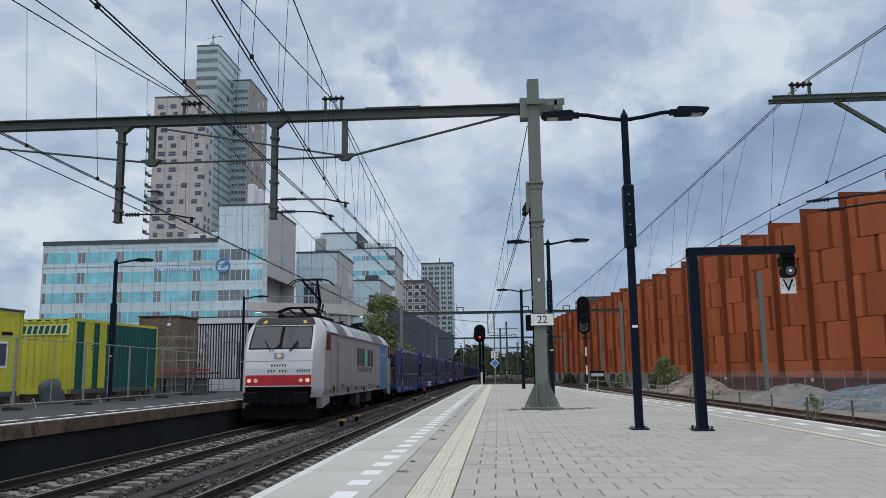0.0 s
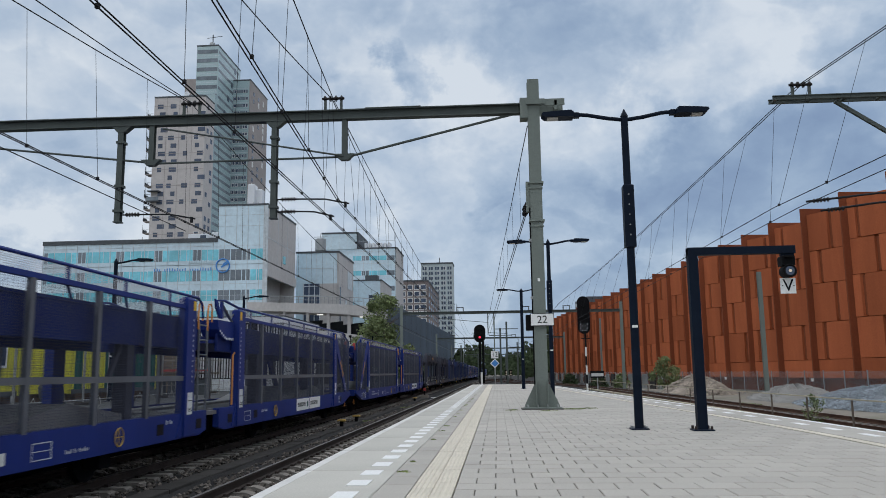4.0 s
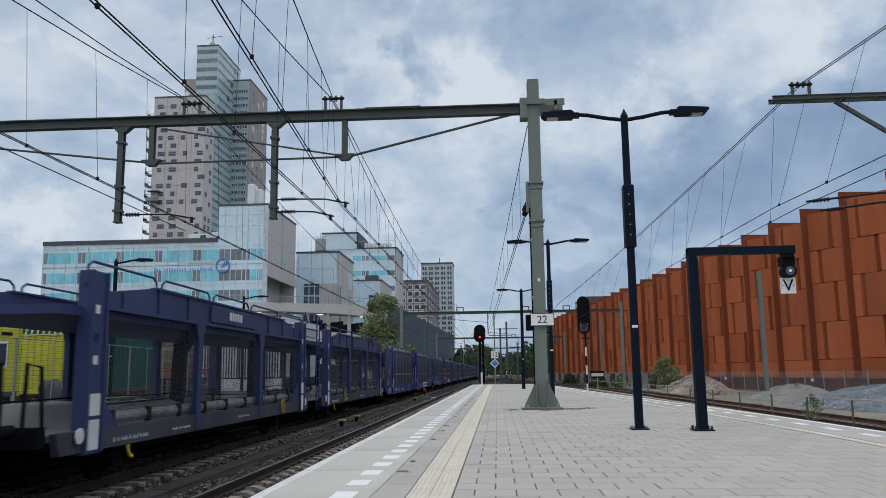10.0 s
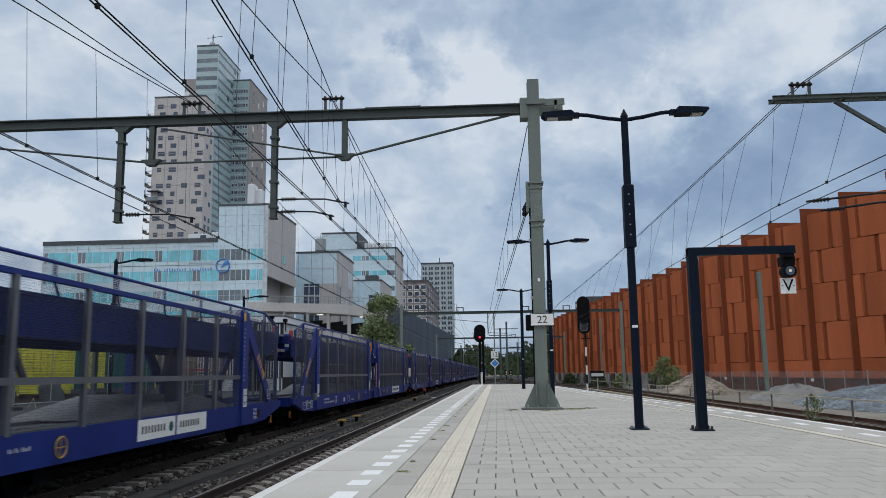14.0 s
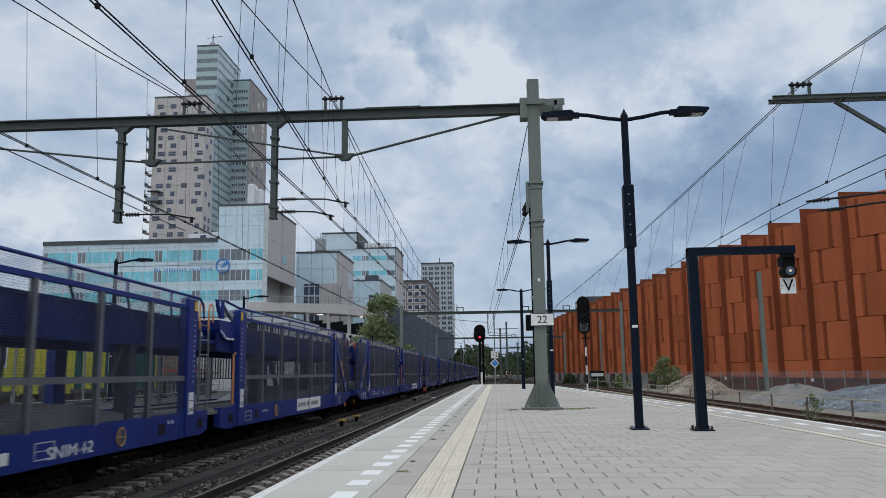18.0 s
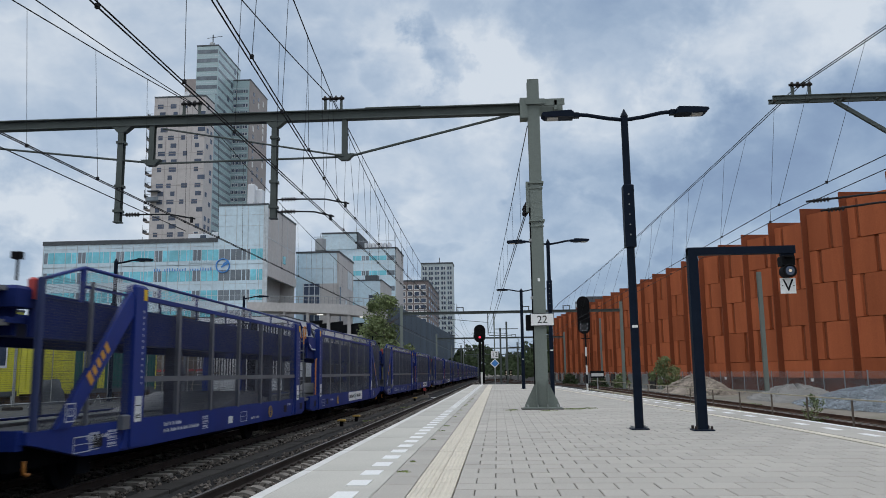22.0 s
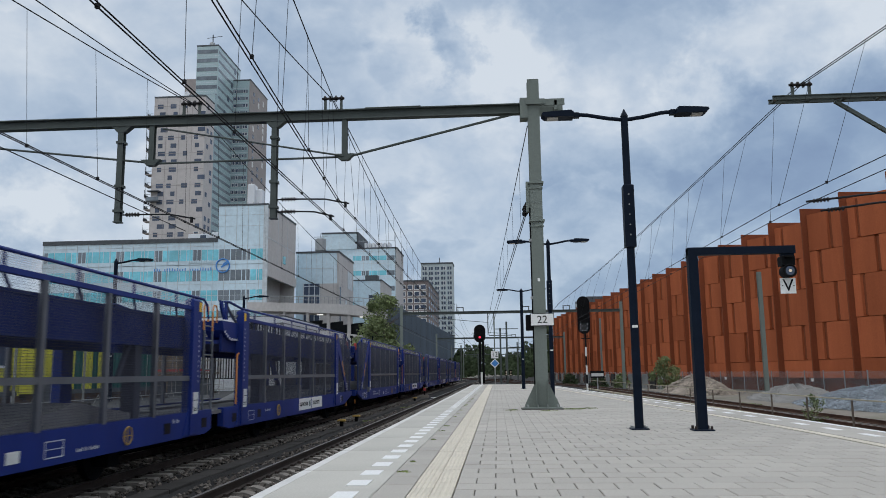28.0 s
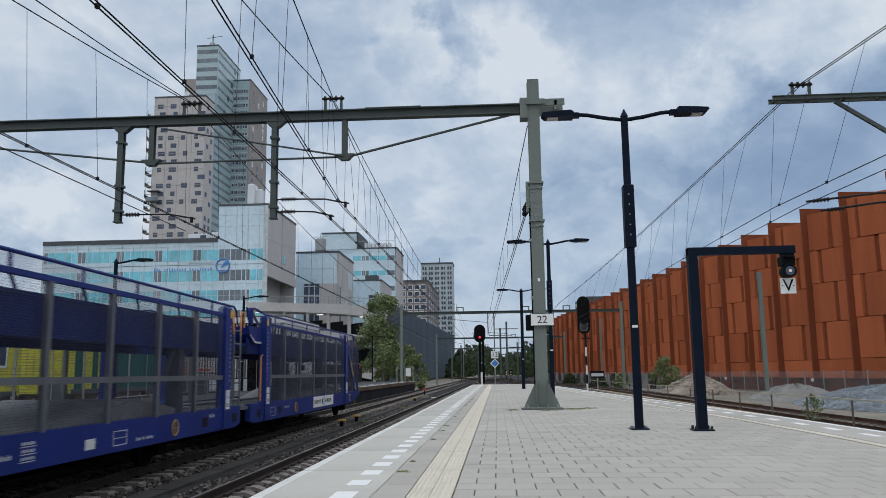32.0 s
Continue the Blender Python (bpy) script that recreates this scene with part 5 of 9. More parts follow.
def scaffold():
    s = thing("scaffold", "grey tubular scaffold with red and white boards", "scaffold")
    y0, y1 = 37.0, 38.6
    xs = (-16.4, -15.2, -14.2, -13.5)
    for x in xs:
        for y in (y0, y1):
            part("standard", Geo().tube([(x, y, PLAT_L), (x, y, 3.9 if x > -16 else 3.3)], 0.018, 6), M_SCAFFOLD, s)
    for z in (1.35, 1.9, 2.5, 3.1, 3.6):
        for y in (y0, y1):
            part("ledger", Geo().tube([(xs[0] - 0.1, y, z), (xs[-1] + 0.15, y, z)], 0.016, 6), M_SCAFFOLD, s)
    part("brace", Geo().tube([(-14.3, y0, PLAT_L + 0.2), (-13.5, y0, 3.9)], 0.03, 6), M_SCAFFOLD, s, "pale diagonal brace")
    part("brace", Geo().tube([(-16.4, y0, 2.0), (-15.2, y0, 3.6)], 0.022, 6), M_SCAFFOLD, s)
    for i in range(4):
        part("barrier_board", Geo().box(-16.4 + i * 0.78, -15.7 + i * 0.78, y0 - 0.07, y0 - 0.04, 1.98, 2.08), M_REDBOARD, s)
    part("deck_board", Geo().box(-16.4, -13.5, y0, y1, 1.86, 1.92), M_TIMBER, s)
    for x in (-16.2, -15.0, -14.1):
        p = thing("stacked_crate", "dark grey crate standing under the scaffold", "crate", "crates under the scaffold", at=pose(x, 37.4, PLAT_L))
        part("crate_body", Geo().slab(-0.42, 0.42, -0.35, 0.35, 0, 0.72, 0.03), M_ROOFTRIM, p)
        part("crate_lid", Geo().slab(-0.44, 0.44, -0.37, 0.37, 0.72, 0.78, 0.02), M_CABLE_DUCT, p)


def striped_store():
    x0, x1, y, z0, z1 = -17.8, -12.4, 46.0, PLAT_L, 5.12
    b = thing("slatted_store", "low dark store with white upright slats and white roof band", "building")
    part("core", Geo().box(x0, x1, y + 0.1, y + 9, z0 - 0.05, z1 - 0.3), M_LOCO_GREY, b, "dark wall behind the slats")
    part("roof_band", Geo().slab(x0 - 0.1, x1 + 0.1, y - 0.1, y + 9.2, z1 - 0.34, z1, 0.02), M_OFFWHITE, b, "white roof band")
    part("roof_edge", Geo().box(x0 - 0.12, x1 + 0.12, y - 0.12, y + 9.2, z1, z1 + 0.06), M_ROOFTRIM, b)
    sl = Geo().box(0, 0.065, -0.06, 0.0, 1.62, z1 - 0.42).mesh("slat", M_OFFWHITE)
    for i in range(int((x1 - x0) / 0.16)):
        o = part("slat", sl, None, b)
        o.location = (x0 + 0.05 + i * 0.16, y + 0.08, 0)
    sd = Geo().box(0.0, 0.06, 0, 0.065, 1.62, z1 - 0.42).mesh("slat", M_OFFWHITE)
    for i in range(30):
        o = part("slat", sd, None, b)
        o.location = (x1 + 0.0, y + 0.2 + i * 0.28, 0)
    part("plinth", Geo().slab(x0, x1, y - 0.02, y + 0.1, z0, 1.56, 0.01), M_OFFWHITE, b, "white low plinth")
    part("door_frame", Geo().box(-15.9, -15.86, y - 0.01, y + 0.05, 1.5, 3.7).box(-15.0, -14.96, y - 0.01, y + 0.05, 1.5, 3.7).box(-15.9, -14.96, y - 0.01, y + 0.05, 3.66, 3.7), M_ROOFTRIM, b)


def rock_and_bits():
    rng = random.Random(2)
    g = Geo()
    n, m = 12, 7
    v = []
    for j in range(m + 1):
        b = math.pi / 2 * j / m
        for i in range(n):
            a = 2 * math.pi * i / n
            k = 1 + 0.18 * math.sin(3 * a + j) + rng.uniform(-0.06, 0.06)
            v.append((0.42 * k * math.cos(a) * math.cos(b) ** 0.5, 0.32 * k * math.sin(a) * math.cos(b) ** 0.5, 0.72 * math.sin(b) * k))
    f = [(j * n + i, j * n + (i + 1) % n, (j + 1) * n + (i + 1) % n, (j + 1) * n + i) for j in range(m) for i in range(n)]
    solid("covered_bundle", g.add(v, f, True), M_ROOFTRIM, "dark tarpaulin-covered bundle in front of the yellow container", "bundle", at=pose(-15.1, 26.6, PLAT_L))


container(pose(-15.35, 28.2, PLAT_L + 0.3, 0, 0, -5.5), 6.06, "yellow and green corrugated site container on timber blocks")
second = container(pose(-16.1, 20.6, PLAT_L + 0.3, 0, 0, -5.5), 5.0, "yellow corrugated site container behind the fence", False, False)
part("roof_edge", Geo().box(-2.46, 0.02, -0.02, 5.02, 2.72, 2.8), M_ROOFTRIM, second, "dark roof edge")
wf = part("window_frame", Geo().box(0.0, 0.03, 3.2, 4.3, 0.9, 1.75), M_OFFWHITE, second, "pale window frame")
part("window_pane", Geo().box(0.03, 0.036, 3.28, 4.22, 0.98, 1.67), M_PANE_DARK, wf)
part("small_plate", Geo().box(0.0, 0.012, 4.0, 4.5, 1.95, 2.05), M_INK, second)
mesh_fence()
brick_hut()
scaffold()
striped_store()
rock_and_bits()
# small mast signal on the far platform near the striped store
colour_light(pose(-14.0, 45.2, PLAT_L), 3.0, 3.5, 0.16, "small dark platform signal on a post beside the lamp")


# ---- trees ----
def tree(name, label, at, height, spread, seed, leaves=2600, material=None, trunk=True, low=0.25, size=0.2, kind=""):
    rng = random.Random(seed)
    t = thing(name, label, "tree", at=at, kind=kind)
    if trunk:
        g = Geo()
        pts = [(rng.uniform(-0.1, 0.1) * i * 0.4, rng.uniform(-0.1, 0.1) * i * 0.4, height * 0.75 * i / 6) for i in range(7)]
        g.tube(pts, height * 0.022, 9, height * 0.006)
        for i in range(9):
            a, z = rng.uniform(0, 6.28), height * rng.uniform(low, 0.7)
            r = spread * rng.uniform(0.5, 0.85)
            g.tube([(0, 0, z), (r * 0.5 * math.cos(a), r * 0.5 * math.sin(a), z + r * 0.35), (r * math.cos(a), r * math.sin(a), z + r * 0.6)], height * 0.008, 6, height * 0.002)
        part("trunk", g, M_BARK, t)
    g = Geo()
    clumps = []
    for _ in range(26):
        u = rng.random()
        z = height * (low + (1 - low) * u)
        k = spread * (1.05 - abs(u - 0.35) * 1.15) * math.sqrt(rng.random())
        a = rng.uniform(0, 6.28)
        clumps.append((k * math.cos(a), k * math.sin(a), min(z, height * 0.95), spread * rng.uniform(0.22, 0.42)))
    for i in range(leaves):
        cx, cy, cz, cr = clumps[i % len(clumps)]
        d = Vector((rng.gauss(0, 1), rng.gauss(0, 1), rng.gauss(0, 0.9))).normalized() * cr * rng.random() ** 0.45
        p = Vector((cx, cy, cz)) + d
        s = size * rng.uniform(0.6, 1.4)
        u = Vector((rng.gauss(0, 1), rng.gauss(0, 1), rng.gauss(0, 1))).normalized() * s
        w = u.cross(Vector((rng.gauss(0, 1), rng.gauss(0, 1), rng.gauss(0, 1)))).normalized() * s * 0.6
        g.quad(p - u, p + w * 0.9, p + u, p - w * 0.9)
    part("crown", g, material or M_LEAF, t, "uneven leafy crown", "stuff")
    return t


tree("tree", "young green tree with an open crown behind the far platform", pose(-13.4, 95.0, 0.8), 9.9, 3.4, 4, 9000, size=0.16, low=0.1)
tree("tree", "low bushy tree with dark green leaves by the platform", pose(-13.2, 97.0, 0.8), 6.4, 3.2, 5, 4200, low=0.05)
tree("bush", "green bushes by the end of the far platform", pose(-11.5, 112.0, -0.3), 4.6, 2.0, 6, 2600, low=0.04, size=0.16)


def platform_end_gate():
    g = thing("platform_gate", "grey steel gate with a white notice at the far platform's end", "gate", at=pose(-11.2, 90.0, PLAT_L))
    for x in (0.0, 0.9, 1.8):
        part("post", Geo().box(x - 0.05, x + 0.05, -0.05, 0.05, 0, 1.7), M_STEEL, g)
    part("rail", Geo().box(0, 1.8, -0.03, 0.03, 1.55, 1.62), M_STEEL, g)
    part("notice", Geo().box(1.0, 1.55, -0.08, -0.05, 0.55, 1.45), M_SIGN, g, "white notice board")
    fence = thing("wall_fence", "long grey fence along the back of the far platform", "fence", at=pose(-15.4, 48, PLAT_L))
    for i in range(18):
        part("fence_board", Geo().box(-0.05, 0.05, i * 2.4, i * 2.4 + 2.34, 0, 1.8), M_CABLE_DUCT, fence)


platform_end_gate()


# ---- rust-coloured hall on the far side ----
# darker copy of the sheet's rust: shade on fins, slots and plinth painted in
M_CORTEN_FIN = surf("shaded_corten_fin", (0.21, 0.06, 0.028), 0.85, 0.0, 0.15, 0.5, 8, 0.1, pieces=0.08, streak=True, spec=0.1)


def rust_hall():
    ux, uy = -math.sin(radians(4.98)), math.cos(radians(4.98))
    base = Vector((26.29, 59.34, 0.0))
    m = Matrix.Translation(base) @ Matrix.Rotation(radians(4.98), 4, "Z")
    hall = thing("hall", "long hall clad in folded rust-coloured steel sheets", "building", at=m)
    # local: y runs along the wall away, -x faces the tracks
    pitch, top, low = 6.34, 14.85, 0.95
    first, last = -3, 21
    rng = random.Random(21)
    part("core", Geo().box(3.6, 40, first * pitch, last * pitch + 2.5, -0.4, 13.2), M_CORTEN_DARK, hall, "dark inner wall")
    rows_z = (low, 2.45, 5.45, 8.6, 11.3, 14.4)
    for k in range(first, last + 1):
        y0 = k * pitch + 1.94
        y1 = y0 + pitch
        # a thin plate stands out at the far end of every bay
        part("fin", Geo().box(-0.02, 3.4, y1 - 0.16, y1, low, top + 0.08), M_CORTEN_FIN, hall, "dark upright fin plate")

        def sheet(name, u0, u1, z0, z1, back, material):
            g = 0.02
            p = []
            for u, z in ((u0, z0 + g), (u1, z0 + g), (u1, z1 - g), (u0, z1 - g)):
                uu = u + (g / pitch if u == u0 else -g / pitch)
                p.append((0.45 + 2.65 * uu + back, y1 - 0.17 - uu * (pitch - 0.2), z))
            q = [(x + 0.3, y, z) for x, y, z in p]
            part(name, Geo().add(p + q, [(0, 1, 2, 3), (7, 6, 5, 4), (0, 4, 5, 1), (1, 5, 6, 2), (2, 6, 7, 3), (3, 7, 4, 0)]), material, hall)

        for r in range(5):
            z0, z1 = rows_z[r], rows_z[r + 1]
            t = rng.uniform(-0.03, 0.03)
            if r == 0:
                sheet("steel_sheet", 0, 1, z0, z1, t, M_CORTEN)
                continue
            # narrow slots change sides from row to row
            u = (0.31 if r % 2 == k % 2 else 0.1) + rng.uniform(-0.02, 0.02)
            v = 0.62 + rng.uniform(-0.05, 0.05) if k < 2 else 1
            wd = 0.055
            sheet("steel_sheet", 0, u, z0, z1, t, M_CORTEN)
            sheet("steel_sheet", u + wd, v, z0, z1, rng.uniform(-0.04, 0.04), M_CORTEN)
            sheet("steel_sheet", v, 1, z0, z1, rng.uniform(-0.04, 0.04), M_CORTEN) if k < 2 else None
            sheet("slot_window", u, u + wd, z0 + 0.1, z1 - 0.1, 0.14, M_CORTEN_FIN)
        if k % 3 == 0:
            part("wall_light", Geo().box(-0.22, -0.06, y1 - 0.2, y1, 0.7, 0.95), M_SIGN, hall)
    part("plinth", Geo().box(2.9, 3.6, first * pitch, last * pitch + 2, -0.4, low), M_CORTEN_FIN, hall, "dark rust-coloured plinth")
    y_end = (last + 1) * pitch + 1.94
    part("end_wall", Geo().box(0.9, 40, y_end, y_end + 0.3, -0.4, 14.1), M_CORTEN, hall)
    part("roof_box", Geo().box(4, 12, 118, 132, top - 1, 18.0), M_ROOFTRIM, hall, "dark grey plant room on the roof")
    part("plant_louvre", Geo().box(3.9, 4.0, 119, 131, top + 0.8, 17.4), M_MULLION, hall)
    # mesh fence before it
    fence = thing("wire_fence", "grey wire mesh fence at the foot of the rust-coloured hall", "fence", at=m)
    for i in range(52):
        y = -14 + i * 2.9
        part("fence_post", Geo().box(-3.03, -2.97, y - 0.03, y + 0.03, -0.42, 1.6), M_STEEL, fence)
        if i < 51:
            part("wire_mesh", Geo().quad((-3, y, -0.3), (-3, y + 2.9, -0.3), (-3, y + 2.9, 1.55), (-3, y, 1.55)), M_FENCE_VEIL, fence)


M_FENCE_VEIL = mesh_screen("grey_fence_wire", (0.3, 0.29, 0.3), 0.06, 0.12, 0.06)


def low_railing():
    r = thing("railing", "low faded beige railing between the tracks", "railing")
    def xr(y):
        return 10.9 - 0.018 * (y - 28)
    ys = [18, 22.2, 26.0, 29.5, 33.0, 37.0, 41.2, 45.6, 51.0, 57, 64, 72, 80, 90]
    for a, b in zip(ys, ys[1:]):
        part("top_rail", Geo().beam((xr(a), a, 0.78), (xr(b), b, 0.78), 0.05, 0.042), M_RAILING, r)
    for y in ys:
        part("post", Geo().box(xr(y) - 0.024, xr(y) + 0.024, y - 0.03, y + 0.03, -0.42, 0.75), M_RAILPOST, r, "dark weathered post")
    part("kerb_rail", Geo().beam((xr(18) - 0.25, 18, -0.1), (xr(90) - 0.25, 90, -0.1), 0.25, 0.12), M_RAILING, r, "pale low kerb beam")


def heap(name, label, at, rx, ry, h, material, stones, seed, size=0.12):
    rng = random.Random(seed)
    hp = thing(name, label, "heap", at=at)
    n, m = 40, 14
    v = [(0, 0, h)]
    for j in range(1, m + 1):
        for i in range(n):
            a, u = 2 * math.pi * i / n, j / m
            k = u * (1 + 0.1 * math.sin(3 * a + seed) + 0.06 * math.sin(7 * a))
            v.append((rx * k * math.cos(a), ry * k * math.sin(a), h * (1 - u ** 1.5) * (1 + 0.15 * math.sin(5 * a + 9 * u)) + rng.uniform(-0.05, 0.05) - (0.1 if j == m else 0)))
    f = [(0, 1 + i, 1 + (i + 1) % n) for i in range(n)] + [(1 + j * n + i, 1 + (j + 1) * n + i, 1 + (j + 1) * n + (i + 1) % n, 1 + j * n + (i + 1) % n) for j in range(m - 1) for i in range(n)]
    part("mound", Geo().add(v, f), material, hp)
    g = Geo()
    for _ in range(stones):
        a, u = rng.uniform(0, 6.283), math.sqrt(rng.random())
        r = size * rng.uniform(0.5, 1.5)
        x, y, z = rx * u * math.cos(a), ry * u * math.sin(a), h * (1 - u ** 1.5) * (1 + 0.15 * math.sin(5 * a + 9 * u)) + 0.02
        t = rng.random() * 3
        c_, s_ = math.cos(t) * r, math.sin(t) * r
        g.add([(x + c_, y + s_, z), (x - s_, y + c_, z + r * 0.2), (x - c_, y - s_, z), (x + s_, y - c_, z - r * .1), (x, y, z + r * rng.uniform(0.5, 0.9))], [(0, 1, 4), (1, 2, 4), (2, 3, 4), (3, 0, 4)])
    part("gravel", g, material, hp, kind="stuff")


def weeds(label, at, r, h, n, seed):
    rng = random.Random(seed)
    g = Geo()
    for _ in range(n):
        a, u = rng.uniform(0, 6.28), rng.random() ** 0.7
        x, y = r * u * math.cos(a), r * u * math.sin(a)
        hh = h * rng.uniform(0.3, 1) * (1.1 - u * 0.6)
        b = rng.uniform(0, 6.28)
        w = 0.02 + 0.05 * h
        dx, dy = w * math.cos(b), w * math.sin(b)
        lx, ly = rng.uniform(-0.25, 0.25) * hh, rng.uniform(-0.25, 0.25) * hh
        g.add([(x - dx, y - dy, 0), (x + dx, y + dy, 0), (x + dx * 1.6 + lx, y + dy * 1.6 + ly, hh * 0.6), (x + lx * 1.6, y + ly * 1.6, hh)], [(0, 1, 2), (0, 2, 3)])
    solid("weeds", g, M_GRASS, label, "weeds", kind="stuff", at=at)


def yard_masts():
    for x, y, z, w in ((19.2, 59.4, 8.75, 0.28), (15.6, 122.0, 9.6, 0.26)):
        m = thing("catenary_mast", "pale grey-green mast beyond the siding", "catenary mast", "masts by the siding", at=pose(x, y, -0.42))
        g = Geo()
        h_mast(g, 0, 0, 0, z + 0.42, w, w)
        part("post", g, M_OHL, m)
        part("foot", Geo().slab(-0.4, 0.4, -0.4, 0.4, 0, 0.3, 0.03), M_SLEEPER, m)


rust_hall()
low_railing()
yard_masts()
heap("ballast_heap", "long heap of blue-grey crushed stone beside the siding", pose(21.3, 46.5, -0.42), 3.7, 9.0, 1.05, M_HEAP_BLUE, 16000, 1, 0.065)
heap("sand_heap", "low heap of grey sand", pose(20.6, 58.0, -0.42), 3.0, 6.0, 1.0, M_SAND, 300, 2, 0.06)
heap("rubble_heap", "heap of brown rubble and sand", pose(18.0, 75.0, -0.42), 3.2, 5.0, 1.5, M_HEAP, 2500, 3, 0.15)
tree("bush", "wispy green shrub growing by the low railing", pose(11.15, 29.6, -0.42), 1.25, 0.42, 31, 900, low=0.1, size=0.035)
weeds("green weeds between the siding and the heaps", pose(14.6, 50, -0.4), 1.3, 0.2, 500, 2)
for mx, my, mr, mn in ((1.85, 20.5, 0.3, 150), (0.35, 20.2, 0.2, 60), (1.2, 19.75, 0.25, 40), (2.3, 20.8, 0.25, 60)):
    weeds("thin olive moss and weeds in the paving joints", pose(mx, my, PLAT), mr, 0.03, mn, int(mx * 100))
for i in range(16):
    weeds("thin olive moss and weeds in the paving joints", pose(-0.92, 5.5 + i * 1.9 + 0.6 * math.sin(i * 2.3), PLAT), 0.045 + 0.03 * math.sin(i * 1.7), 0.02, 16, 60 + i)
weeds("green weeds between the tracks", pose(-5.4, 34, -0.22), 0.5, 0.08, 60, 4)
weeds("green weeds between the tracks", pose(-5.2, 47, -0.22), 0.6, 0.1, 80, 5)
tree("bush", "rounded green bush beside the siding", pose(17.0, 84.0, -0.42), 3.3, 1.6, 12, 4200, low=0.05, size=0.085)
tree("bush", "small green bush by the hall", pose(14.2, 95.0, -0.42), 2.0, 1.2, 13, 900, low=0.05, size=0.12)
tree("bush", "small green bush behind the signal", pose(12.6, 101.0, -0.42), 1.5, 1.0, 14, 1200, M_LEAF_DARK, low=0.05, size=0.14)
tree("bush", "small green bush behind the signal", pose(10.8, 122.0, -0.42), 1.7, 1.2, 15, 1200, M_LEAF_DARK, low=0.05, size=0.16)


def yard_clutter():
    f = thing("board_fence", "grey panelled fence behind the siding", "fence")
    for i in range(26):
        y = 92 + i * 3.6
        x = 18.6 - (y - 92) * 0.075
        part("fence_panel", Geo().box(x - 0.05, x + 0.05, y, y + 3.5, -0.42, 1.35), M_CABLE_DUCT if i % 2 else M_STEEL, f)
    b = thing("direction_board", "small dark board on legs beyond the track", "sign", at=pose(10.0, 82.0, -0.42))
    part("panel", Geo().box(-0.7, 0.7, -0.04, 0.04, 1.5, 2.2), M_INK, b)
    part("stripe", Geo().box(-0.6, 0.6, -0.06, -0.041, 1.65, 1.95), M_PLACARD, b)
    part("leg", Geo().box(-0.05, 0.05, -0.04, 0.04, 0, 1.5), M_STEEL, b)


yard_clutter()


# ---- buildings behind the far platform ----
def window(parent, x0, x1, y, z0, z1, glass, frame=None, depth=0.12, fw=0.06):
    """A window in a wall that faces -y at the given y: a recessed pane, with a frame round it."""
    p = part("window", Geo().box(x0, x1, y - 0.03, y + depth, z0, z1), glass, parent)
    if frame:
        part("frame", Geo().box(x0 - fw, x0, y - 0.07, y + depth, z0 - fw, z1 + fw).box(x1, x1 + fw, y - 0.07, y + depth, z0 - fw, z1 + fw)
             .box(x0, x1, y - 0.07, y + depth, z1, z1 + fw).box(x0, x1, y - 0.07, y + depth, z0 - fw, z0), frame, p)
    return p


def window_side(parent, x, y0, y1, z0, z1, glass):
    """A window in a wall that faces +x."""
    return part("window", Geo().box(x - 0.1, x + 0.04, y0, y1, z0, z1), glass, parent)


